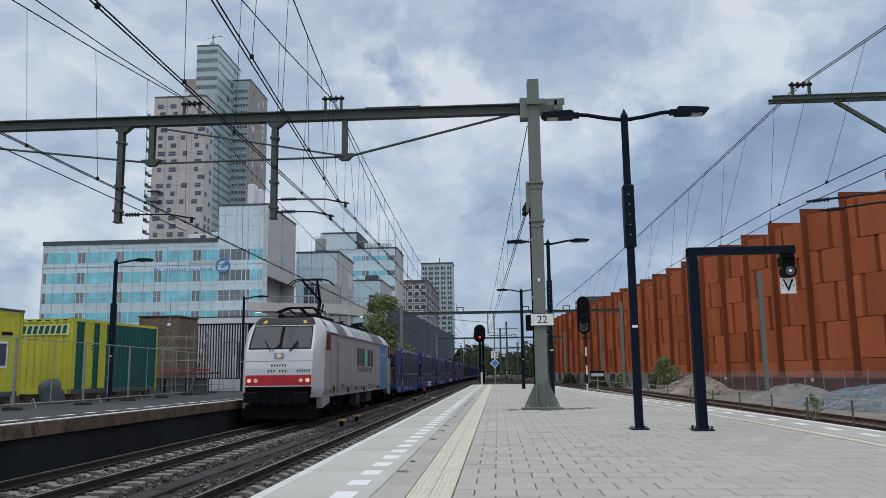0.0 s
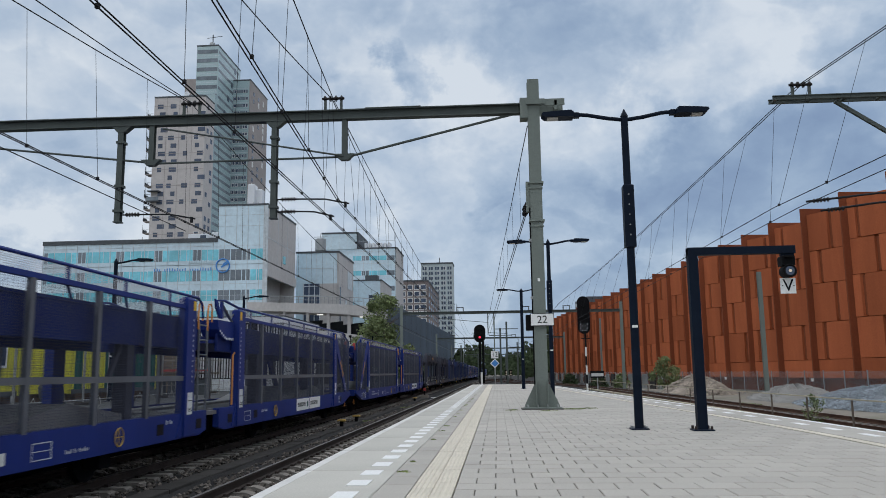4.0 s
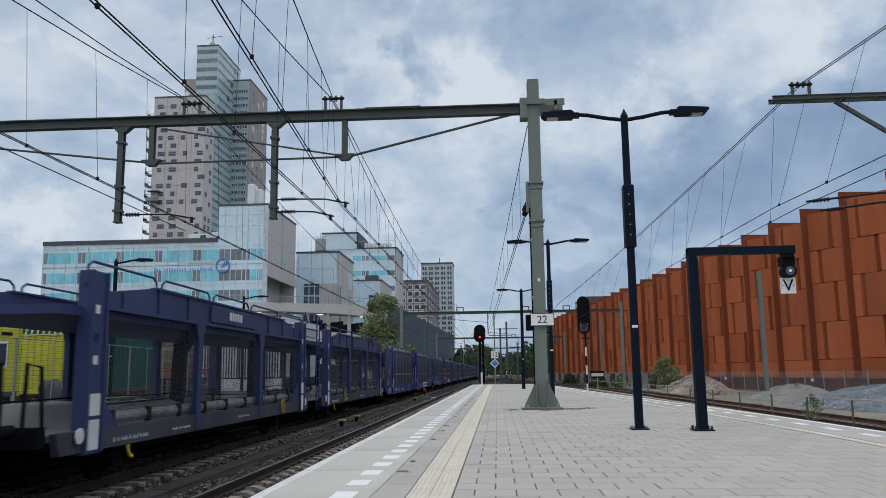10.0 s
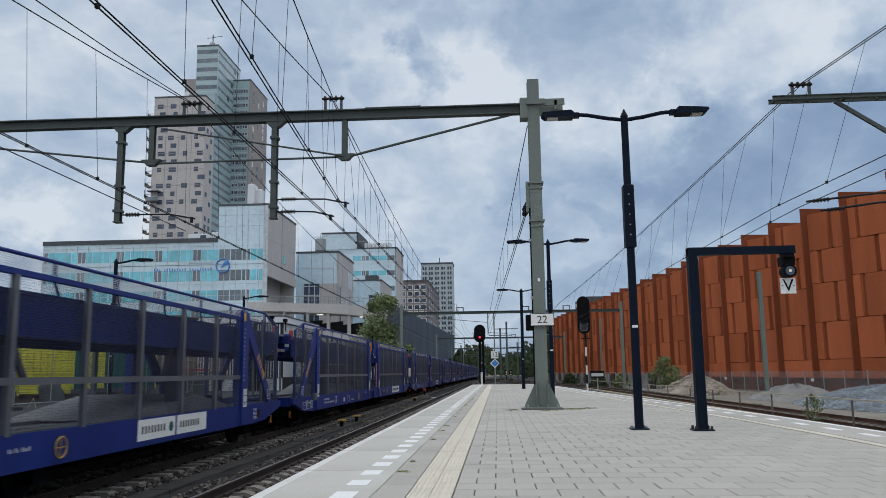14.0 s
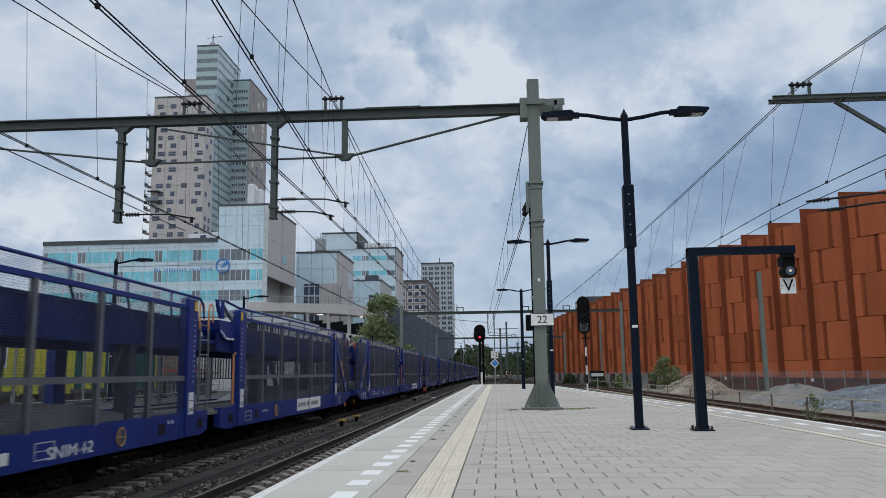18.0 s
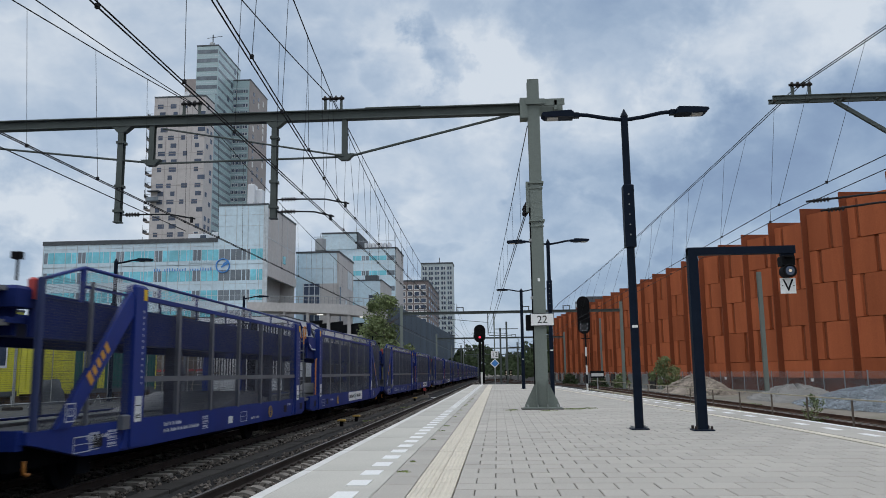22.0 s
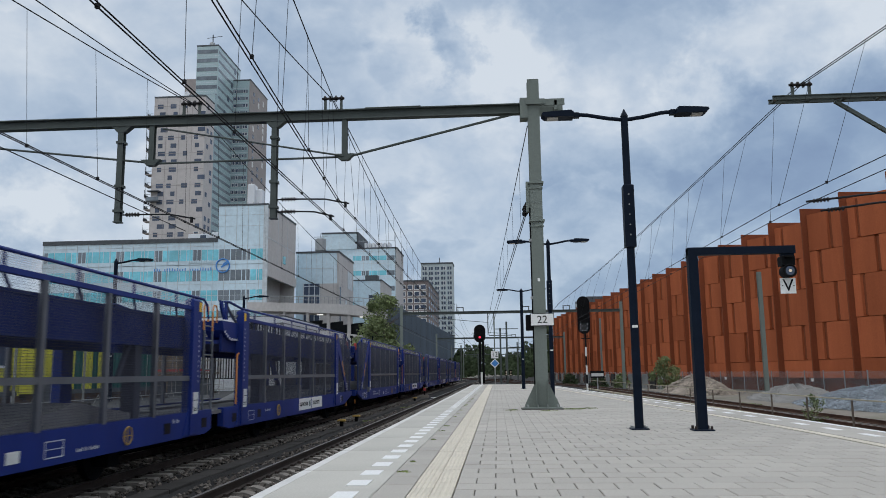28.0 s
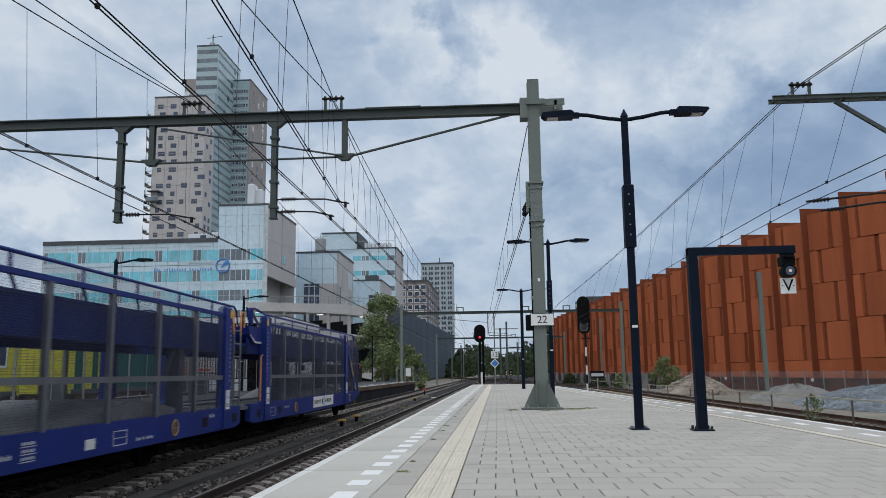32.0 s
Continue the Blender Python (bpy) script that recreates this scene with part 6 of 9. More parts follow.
def glass_office():
    """Long low wing and a taller corner block clad in pale glass, with bands of turquoise windows."""
    Y, x0, xm, x1 = 140.0, -82.6, -49.95, -40.85
    b = thing("office_building", "long office block in pale glass with bands of turquoise windows", "building")
    low, high = 25.75, 32.3
    part("wing", Geo().box(x0, xm, Y, Y + 22, -0.4, low), M_CLAD_GLASS, b, "low wing in pale glass")
    part("corner_block", Geo().box(xm, x1 - 3.4, Y - 0.02, Y + 20.2, 12.5, high), M_CLAD_GLASS, b)
    part("corner_upper", Geo().box(x1 - 3.4, x1 - 0.35, Y - 0.02, Y + 20.2, 20.4, high), M_CLAD_GLASS, b, "taller corner block")
    part("corner_base", Geo().box(xm, x1 - 3.4, Y, Y + 20, -0.4, 12.5), M_CLAD_GLASS, b)
    part("corner_front", Geo().box(x1 - 3.4, x1 - 0.7, Y, Y + 0.5, -0.4, 20.4), M_CLAD_GLASS, b)
    part("roof_trim", Geo().box(x0 - 0.15, xm, Y - 0.2, Y + 22, low, low + 0.75), M_ROOFTRIM, b, "dark grey parapet")
    part("roof_trim", Geo().box(xm, x1 + 0.1, Y - 0.12, Y + 20.4, high, high + 0.35), M_ROOFTRIM, b)
    part("corner_strip", Geo().box(x1 - 0.75, x1 + 0.05, Y - 0.1, Y + 0.3, 10.9, high), M_MULLION, b, "grey corner strip")
    # concrete side, with a deep opening under it
    part("side_wall", Geo().box(x1 - 0.35, x1, Y + 0.3, Y + 20.3, 20.5, high), M_CONC, b, "pale concrete side wall")
    part("side_fascia", Geo().box(x1 - 0.3, x1 + 0.12, Y + 0.3, Y + 20.6, 19.4, 21.2), M_CONC, b, "pale concrete fascia")
    part("recess_wall", Geo().box(x1 - 3.4, x1 - 3.0, Y + 0.3, Y + 20, 8.0, 20.4), M_CONC, b, "shaded wall in the opening")
    part("recess_end", Geo().box(x1 - 3.0, x1 - 0.05, Y + 19.8, Y + 20.2, 8.0, 20.4), M_CONC, b, "pale end wall of the opening")
    for y in (Y + 7, Y + 13.8):
        part("panel_joint", Geo().box(x1, x1 + 0.03, y, y + 0.12, 21.2, high), M_MULLION, b)
    part("panel_joint", Geo().box(x1, x1 + 0.03, Y + 0.3, Y + 20.2, 26.4, 26.5), M_MULLION, b)
    window_side(b, x1 + 0.04, Y + 10.6, Y + 12.4, 23.0, 24.5, M_PANE_TEAL)
    # facade joints
    pitch = 2.12
    n = int((x1 - x0) / pitch)
    for i in range(n + 1):
        x = x0 + i * pitch
        part("mullion", Geo().box(x - 0.035, x + 0.035, Y - 0.08, Y, 3.0, low if x < xm else high), M_MULLION, b)
    for z in (14.5, 16.9 - 0.9, 18.1, 21.6, 22.5 - 0.9, 25.0, 28.6, 30.6):
        part("transom", Geo().box(x0 if z < low else xm, x1 - 0.7, Y - 0.06, Y, z - 0.025, z + 0.025), M_MULLION, b)
    rng = random.Random(31)
    for z0, z1 in ((22.35, 24.35), (18.65, 20.6), (15.05, 16.95), (11.4, 13.3), (7.6, 9.5), (3.8, 5.7)):
        x, k = x0 + 0.2, 0
        while x < x1 - 1.2:
            if k % 6 in (0, 5):
                w, m = 0.62, M_PANE_GREY
            elif k % 6 == 2:
                w, m = 1.95, M_PANE_TEAL
            else:
                w, m = 1.05, M_PANE_TEAL
            if -51.5 < x < -46.5:
                w, m = 2.0, M_PANE_GREY
            window(b, x, min(x + w, x1 - 0.8), Y, z0, z1, m)
            x += w + 0.14
            k += 1
    # roof plant
    for x, w, h in ((-57.5, 3.6, 1.8), (-53.0, 4.2, 2.0), (-63.5, 1.2, 1.0)):
        part("roof_unit", Geo().slab(x, x + w, Y + 5, Y + 9, low + 0.7, low + 0.7 + h, 0.1), M_OFFWHITE, b)
        part("roof_unit_grille", Geo().box(x + w * .65, x + w * .95, Y + 4.95, Y + 5.0, low + 0.9, low + h + 0.4), M_PANE_DARK, b)
    for x, y, h in ((-46.0, 4, 5.0), (-44.8, 5, 4.2)):
        part("roof_flue", Geo().slab(x, x + 1.3, Y + y, Y + y + 2, high, high + h, 0.1), M_OFFWHITE, b, "pale roof flue box")
    for i in range(10):
        part("railing_post", Geo().box(xm + i, xm + i + 0.06, Y + 1, Y + 1.06, high, high + 0.9), M_STEEL, b)
    # emblem and a line of writing as bars
    em = part("emblem", Geo().ring((-48.9, Y - 0.12, 21.35), 1.22, 0.13, "y", 36, 6), M_SIGN_BLUE, b, "blue ring emblem")
    part("emblem_stroke", Geo().beam((-49.2, Y - 0.13, 21.1), (-47.9, Y - 0.13, 21.85), 0.12, 0.24).beam((-48.9, Y - 0.13, 21.55), (-47.95, Y - 0.13, 22.25), 0.12, 0.2), M_SIGN_BLUE, em)
    x = -61.6
    for word in (3, 9, 9):
        for i in range(word):
            tall = rng.random() < 0.25
            part("writing_bar", Geo().box(x, x + 0.16, Y - 0.1, Y - 0.04, 20.5, 21.1 if tall else 20.92), M_SIGN_BLUE, b)
            x += 0.475
        x += 0.45
    for i in range(10):
        part("faint_writing_bar", Geo().box(-55.4 + i * 0.45, -55.1 + i * 0.45, Y - 0.14, Y - 0.06, 22.05 - 0.1, 22.5 - 0.1), M_CLAD_GLASS, b)


def second_office():
    Y, x0, x1 = 165.0, -41.8, -32.75
    b = thing("office_building", "smaller office block in pale glass with a concrete side", "building")
    part("front", Geo().box(x0, x1 - 0.4, Y, Y + 17, 9, 27.1), M_CLAD_GLASS, b)
    part("side_wall", Geo().box(x1 - 0.4, x1, Y + 0.2, Y + 17.3, 9, 27.1), M_CONC, b, "pale concrete side wall")
    part("roof_trim", Geo().box(x0 - 0.1, x1 + 0.1, Y - 0.1, Y + 17.4, 27.1, 27.5), M_ROOFTRIM, b)
    part("lower_panel", Geo().box(-36.6, x1 - 0.3, Y - 0.15, Y, 10, 20.6), M_CONC, b, "pale lower panel")
    w = part("glazed_bay", Geo().box(-40.2, -36.6, Y - 0.25, Y, 12, 20.6), M_PANE_DARK, b, "dark gridded bay window")
    for i in range(5):
        part("bay_bar", Geo().box(-40.2, -36.6, Y - 0.32, Y - 0.25, 12.4 + i * 1.9, 12.55 + i * 1.9), M_MULLION, w)
    for i in range(4):
        part("bay_bar", Geo().box(-40.2 + i * 1.15, -40.05 + i * 1.15, Y - 0.33, Y - 0.26, 12, 20.6), M_MULLION, w)
    for i in range(5):
        part("mullion", Geo().box(x0 + i * 2.1, x0 + i * 2.1 + 0.08, Y - 0.06, Y, 20.6, 27.1), M_MULLION, b)
    part("transom", Geo().box(x0, x1 - 0.4, Y - 0.06, Y, 23.8, 23.9), M_MULLION, b)
    window_side(b, x1 + 0.04, Y + 10, Y + 15, 20.5, 24.5, M_MULLION)
    window_side(b, x1 + 0.04, Y + 7.5, Y + 9, 15.5, 18, M_MULLION)
    part("dark_slot", Geo().box(x1, x1 + 0.08, Y + 1.2, Y + 2.2, 11, 20), M_PANE_DARK, b)
    part("roof_tank", Geo().disc((-38.0, Y + 6, 29.8), 1.2, 2.6, "z", 16), M_STEEL, b, "round grey roof tank")
    part("aerial", Geo().tube([(-38, Y + 6, 31), (-38, Y + 6, 32.4)], 0.06, 5).tube([(-39.5, Y + 6, 31.6), (-36.5, Y + 6, 31.6)], 0.06, 5), M_WIRE, b)
    # lower block between
    part("low_block", Geo().box(-34.06, -27.6, 190, 208, 8, 23.9), M_CLAD_GLASS, b)
    part("low_block_side", Geo().box(-27.6, -27.3, 190.2, 208.4, 8, 23.9), M_CONC, b)
    part("low_roof_trim", Geo().box(-34.1, -27.2, 189.9, 208.4, 23.9, 24.2), M_ROOFTRIM, b)
    part("low_roof_unit", Geo().box(-31.6, -28.6, 192, 195, 24.2, 25.5), M_ROOFTRIM, b)


def third_office():
    Y = 230.0
    b = thing("office_building", "tall pale glass office block with window bands further off", "building")
    part("front", Geo().box(-50.7, -28.95, Y, Y + 17, 5, 38.0), M_CLAD_GLASS, b)
    part("upper_block", Geo().box(-50.7, -40.3, Y - 0.3, Y + 17, 38.0, 42.6), M_CLAD_GLASS, b)
    part("upper_side", Geo().box(-40.3, -39.9, Y - 0.1, Y + 17, 38.0, 42.6), M_ROOFTRIM, b, "dark stepped side wall")
    part("side_wall", Geo().box(-28.95, -28.6, Y + 0.2, Y + 17, 5, 38.0), M_CONC, b)
    part("roof_trim", Geo().box(-50.8, -39.8, Y - 0.4, Y + 17, 42.6, 43.1).box(-40.3, -28.4, Y - 0.1, Y + 17, 38.0, 38.4), M_ROOFTRIM, b)
    for i in range(7):
        part("roof_fin", Geo().box(-38.4 + i * 1.15, -37.7 + i * 1.15, Y + 2, Y + 6, 38.4, 40.1), M_OFFWHITE, b)
    part("roof_frame", Geo().box(-41.2, -38.6, Y + 1, Y + 1.1, 43.9, 44.0).box(-41.2, -41.1, Y + 1, Y + 1.1, 42.6, 44).box(-38.7, -38.6, Y + 1, Y + 1.1, 40, 44), M_STEEL, b)
    for j, z in enumerate((34.6, 30.2, 25.6, 21.2, 16.8)):
        x, k = -41.4, 0
        while x < -29.4:
            w, m = ((2.4, M_PANE_TEAL), (0.9, M_PANE_GREY), (0.9, M_PANE_GREY), (2.4, M_PANE_TEAL))[k % 4]
            if x > -32.0:
                w, m = 2.3, M_PANE_GREY
            window(b, x, min(x + w, -29.2), Y, z, z + 1.35, m)
            x += w + 0.2
            k += 1
    for i in range(9):
        part("mullion", Geo().box(-50.4 + i * 2.4, -50.32 + i * 2.4, Y - 0.36 if i < 5 else Y - 0.06, Y - 0.3 if i < 5 else Y, 6, 42.6 if i < 5 else 38), M_MULLION, b)
    for z in (40.3, 37.2, 33.6, 29.2, 24.8, 20.2):
        part("transom", Geo().box(-50.7, -28.95, Y - 0.05, Y, z, z + 0.08), M_MULLION, b)


def tower():
    """The beige tower, a glass stair block and a glazed slab behind it."""
    Y = 290.0
    t = thing("residential_tower", "tall beige and glass residential tower with small windows and balconies", "tower building")
    part("main_block", Geo().box(-130.3, -110.0, Y, Y + 9.6, 0, 108.6), M_TOWER, t, "beige panelled block")
    part("glazed_side", Geo().box(-120.0, -110.02, Y + 9.6, Y + 32, 0, 113.0), M_TOWER_GLASS, t, "glazed side")
    part("rear_block", Geo().box(-118.0, -102.9, Y + 31, Y + 56, 0, 126.4), M_TOWER_GLASS, t, "glazed slab")
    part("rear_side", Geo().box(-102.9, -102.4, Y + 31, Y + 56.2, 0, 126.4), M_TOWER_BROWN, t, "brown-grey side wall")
    part("stair_block", Geo().box(-118.9, -110.0, Y + 12, Y + 40, 108, 134.3), M_TOWER_GLASS, t, "glass stair block at the top")
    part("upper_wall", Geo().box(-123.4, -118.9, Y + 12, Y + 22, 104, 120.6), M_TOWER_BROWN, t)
    for x0, x1, y0, y1, z in ((-119.0, -109.9, Y + 11.9, Y + 40, 134.3), (-130.4, -109.9, Y - 0.1, Y + 9.7, 108.6), (-118, -102.3, Y + 30.9, Y + 56.3, 126.4)):
        part("roof_trim", Geo().box(x0, x1, y0, y1, z, z + 0.6), M_ROOFTRIM, t)
    # floor joints
    z = 105.2
    k = 0
    while z > 30:
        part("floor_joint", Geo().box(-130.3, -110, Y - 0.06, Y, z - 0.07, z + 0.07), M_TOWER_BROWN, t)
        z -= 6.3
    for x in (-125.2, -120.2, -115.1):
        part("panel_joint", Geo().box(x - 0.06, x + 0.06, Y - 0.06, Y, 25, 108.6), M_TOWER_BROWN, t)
    rng = random.Random(77)
    storey = 3.15
    for j in range(24):
        z = 104.2 - j * storey
        cols = (-128.5, -123.8, -118.9, -113.6) if j % 2 == 0 else (-128.1, -123.2, -113.0)
        for x in cols:
            if rng.random() < 0.12:
                continue
            w = rng.choice((1.7, 2.3, 2.8))
            x_ = x + rng.uniform(-0.8, 0.8)
            window(t, x_, x_ + w, Y, z, z + 1.75, M_PANE_DARK, M_FRAME_W if rng.random() < 0.12 else None, fw=0.14)
        for y in (Y + 2, Y + 6):
            if rng.random() < 0.55:
                window_side(t, -109.95, y, y + 1.9, z, z + 1.8, M_PANE_DARK)
        # glazed slab: bands of windows, on the front facet and the side facet
        zz = z + 16.8
        part("window_band", Geo().box(-109.9, -103.4, Y + 30.94, Y + 31, zz, zz + 1.35), M_PANE_GREY, t)
        for x in (-109.4, -107.8, -105.4, -104.3):
            if rng.random() < 0.75:
                window(t, x, x + 0.85, Y + 30.93, zz + 0.05, zz + 1.3, M_PANE_DARK, M_FRAME_W, fw=0.1)
        part("glass_band", Geo().box(-110.0, -102.95, Y + 30.92, Y + 31, zz + 2.0, zz + 2.12), M_MULLION, t)
        part("side_band", Geo().box(-110.05, -109.96, Y + 10.4, Y + 30.6, z + 0.2, z + 1.3), M_PANE_GREY, t, "dark window band")
        for y in (Y + 35, Y + 42, Y + 49):
            k = rng.random()
            if k < 0.6:
                window_side(t, -102.36, y, y + 1.7, zz, zz + (2.4 if k < 0.3 else 1.7), M_FRAME_W if k < 0.3 else M_PANE_DARK)
    for j in range(7):
        z = 131.2 - j * 3.75
        part("glass_band", Geo().box(-118.7, -110.2, Y + 11.9, Y + 12, z, z + 1.6), M_PANE_GREY, t, "dark window band")
        part("side_band", Geo().box(-110.02, -109.94, Y + 12.6, Y + 38, z + 0.2, z + 1.3), M_PANE_GREY, t, "dark window band")
        part("floor_line", Geo().box(-118.9, -109.97, Y + 11.95, Y + 12, z - 1.1, z - 1.0), M_MULLION, t)
        if j % 2 == 0:
            window_side(t, -109.95, Y + 32 - j * 2, Y + 34 - j * 2, z - 1, z + 1.4, M_PANE_DARK)
    # balconies on the left flank, and one on the front
    for j in range(15):
        z = 101.0 - j * 4.55 if j < 13 else 101 - j * 4.55
        bl = part("balcony", Geo().box(-132.6, -130.3, Y - 0.6, Y + 3, z - 0.25, z), M_TOWER_BROWN, t)
        part("balcony_rail", Geo().box(-132.6, -132.5, Y - 0.6, Y + 3, z, z + 1.2).box(-132.6, -130.3, Y - 0.6, Y - 0.5, z + 1.05, z + 1.2)
             .box(-132.6, -132.45, Y - 0.6, Y - 0.5, z, z + 2.9).box(-131.5, -131.4, Y - 0.6, Y - 0.5, z, z + 1.2), M_ROOFTRIM, bl)
    bl = part("balcony", Geo().box(-131.0, -126.4, Y - 2.0, Y, 67.2, 67.6).box(-131.0, -126.4, Y - 2, Y, 71.2, 71.5), M_ROOFTRIM, t, "dark framed balcony box")
    part("balcony_rail", Geo().box(-131.0, -126.4, Y - 2.0, Y - 1.9, 67.6, 69.0), M_PANE_GREY, bl)
    part("roof_mast", Geo().tube([(-113.9, Y + 16, 134), (-113.9, Y + 16, 141)], 0.2, 6).tube([(-116.3, Y + 16, 139.5), (-110, Y + 16, 140.2)], 0.12, 5), M_WIRE, t)
    part("roof_drum", Geo().disc((-114.1, Y + 16, 136), 1.1, 2.6, "z", 10), M_STEEL, t)
    part("roof_dish", Geo().disc((-118.8, Y + 3, 111), 1.0, 0.5, "y", 12), M_OFFWHITE, t)


def parking_deck():
    """The curved concrete deck between the offices and the tracks."""
    d = thing("parking_deck", "pale concrete deck with dark openings, lamps and a railing", "building")
    pts = [(-41.5, 131.0), (-34.0, 126.5), (-29.0, 121.5), (-24.5, 115.5), (-20.5, 110.5), (-16.5, 107.0)]
    for i, ((xa, ya), (xb, yb)) in enumerate(zip(pts, pts[1:])):
        for k, (za, zb) in enumerate(((11.55, 12.95), (7.3, 8.9), (3.2, 4.8))):
            dz = 0.93 - 0.63 * i
            g = Geo()
            v = [(xa, ya, za + dz), (xb, yb, za + dz - 0.63), (xb + 1, yb + 7, za + dz - 0.63), (xa + 1, ya + 7, za + dz)]
            u = [(xa, ya, zb + dz), (xb, yb, zb + dz - 0.63), (xb + 1, yb + 7, zb + dz - 0.63), (xa + 1, ya + 7, zb + dz)]
            g.add(v + u, [(3, 2, 1, 0), (4, 5, 6, 7), (0, 1, 5, 4), (1, 2, 6, 5), (2, 3, 7, 6), (3, 0, 4, 7)])
            part("parapet", g, M_CONC, d, "pale concrete parapet")
        # the dimness of the deck's interior is put into this wall's colour
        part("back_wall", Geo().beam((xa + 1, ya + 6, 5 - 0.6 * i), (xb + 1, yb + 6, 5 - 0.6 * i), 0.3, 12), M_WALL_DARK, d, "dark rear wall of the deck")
        part("column", Geo().box(xb - 0.22, xb + 0.22, yb + 0.3, yb + 0.8, 0, 11.5 + 0.93 - 0.63 * i), M_CONC, d)
        rl = part("railing", Geo().tube([(xa, ya + 0.3, 14.0 + 0.93 - 0.63 * i), (xb, yb + 0.3, 13.4 + 0.93 - 0.63 * i)], 0.05, 5).tube([(xa, ya + 0.3, 13.5 + 0.93 - 0.63 * i), (xb, yb + 0.3, 12.9 + 0.93 - 0.63 * i)], 0.03, 5), M_STEEL, d)
        for k in range(5):
            u = k / 5
            part("railing_post", Geo().box(xa + (xb - xa) * u, xa + (xb - xa) * u + 0.07, ya + (yb - ya) * u + 0.3, ya + (yb - ya) * u + 0.37, 12.6 + 0.93 - 0.63 * (i + u), 14 + 0.93 - 0.63 * (i + u)), M_STEEL, rl)
        if i % 2 == 0:
            part("strip_lamp", Geo().box(xa + 1.6, xa + 2.5, ya - 0.2, ya - 0.05, 11.1 + 0.93 - 0.63 * i, 11.25 + 0.93 - 0.63 * i), M_DECKLIGHT, d, "lit strip lamp")


M_DECKLIGHT = glow("lit_strip_lamp", (1.0, 0.97, 0.9), 0.8)


def residential():
    Y = 330.0
    b = thing("apartment_block", "brown brick apartment block with white-framed windows", "building")
    x0, x1, h = -39.2, -28.0, 39.6
    part("wall", Geo().box(x0, x1, Y, Y + 62, 0, h), M_BRICK_FAR, b)
    part("roof_trim", Geo().box(x0 - 0.2, x1 + 0.2, Y - 0.2, Y + 62, h, h + 0.6), M_ROOFTRIM, b)
    for j in range(11):
        z = 36.4 - j * 2.78
        for x, w in ((-38.6, 1.0), (-36.3, 1.7), (-33.6, 1.9), (-30.9, 2.0)):
            window(b, x, x + w, Y, z, z + 1.6, M_PANE_DARK, M_FRAME_W, fw=0.26)
        for k in range(6):
            window_side(b, x1 + 0.04, Y + 4 + k * 10, Y + 8.5 + k * 10, z, z + 1.6, M_PANE_DARK)
        part("brick_band", Geo().box(x0, x1, Y - 0.1, Y, z - 0.75, z - 0.55), M_TOWER_BROWN, b)
    Y = 420.0
    c = thing("apartment_tower", "blue-grey apartment tower with rows of pale-framed windows", "tower building")
    x0, x1, h = -39.2, -22.4, 59.0
    part("wall", Geo().box(x0, x1, Y, Y + 14, 0, h), M_TALL_FAR, c)
    part("roof_trim", Geo().box(x0 - 0.2, x1 + 0.2, Y - 0.2, Y + 14, h, h + 0.8), M_ROOFTRIM, c)
    for j in range(18):
        z = 55.9 - j * 2.64
        for i in range(5):
            x = -38.4 + i * 3.3
            window(c, x, x + 0.95, Y, z, z + 1.6, M_PANE_DARK)
            window(c, x + 1.25, x + 2.2, Y, z, z + 1.6, M_PANE_DARK, M_FRAME_W if (i + j) % 3 == 0 else None, fw=0.15)
    part("roof_mast", Geo().tube([(-30, Y + 5, h), (-29.5, Y + 5, h + 4)], 0.2, 5), M_WIRE, c)


def netted_wall():
    w = thing("netted_hall", "long dark building wrapped in blue-grey netting along the line", "building")
    part("net_face", Geo().add([(-24, 150, 0), (-22, 150, 0), (-22, 150, 16.2), (-24, 150, 16.6), (-24, 419, 0), (-22, 419, 0), (-22, 419, 20.7), (-24, 419, 21.1)], [(3, 2, 1, 0), (4, 5, 6, 7), (0, 1, 5, 4), (1, 2, 6, 5), (2, 3, 7, 6), (3, 0, 4, 7)]), M_NET, w)
    part("net_end", Geo().box(-27, -24, 168, 414, 0, 16.5), M_NET, w)
    for i in range(12):
        y = 172 + i * 20
        part("net_seam", Geo().box(-22.03, -21.97, y, y + 0.3, 0, 16.4 + i * 0.33), M_ROOFTRIM, w)
    for z in (6, 12):
        part("net_strap", Geo().box(-22.04, -21.96, 150, 419, z, z + 0.15), M_ROOFTRIM, w)


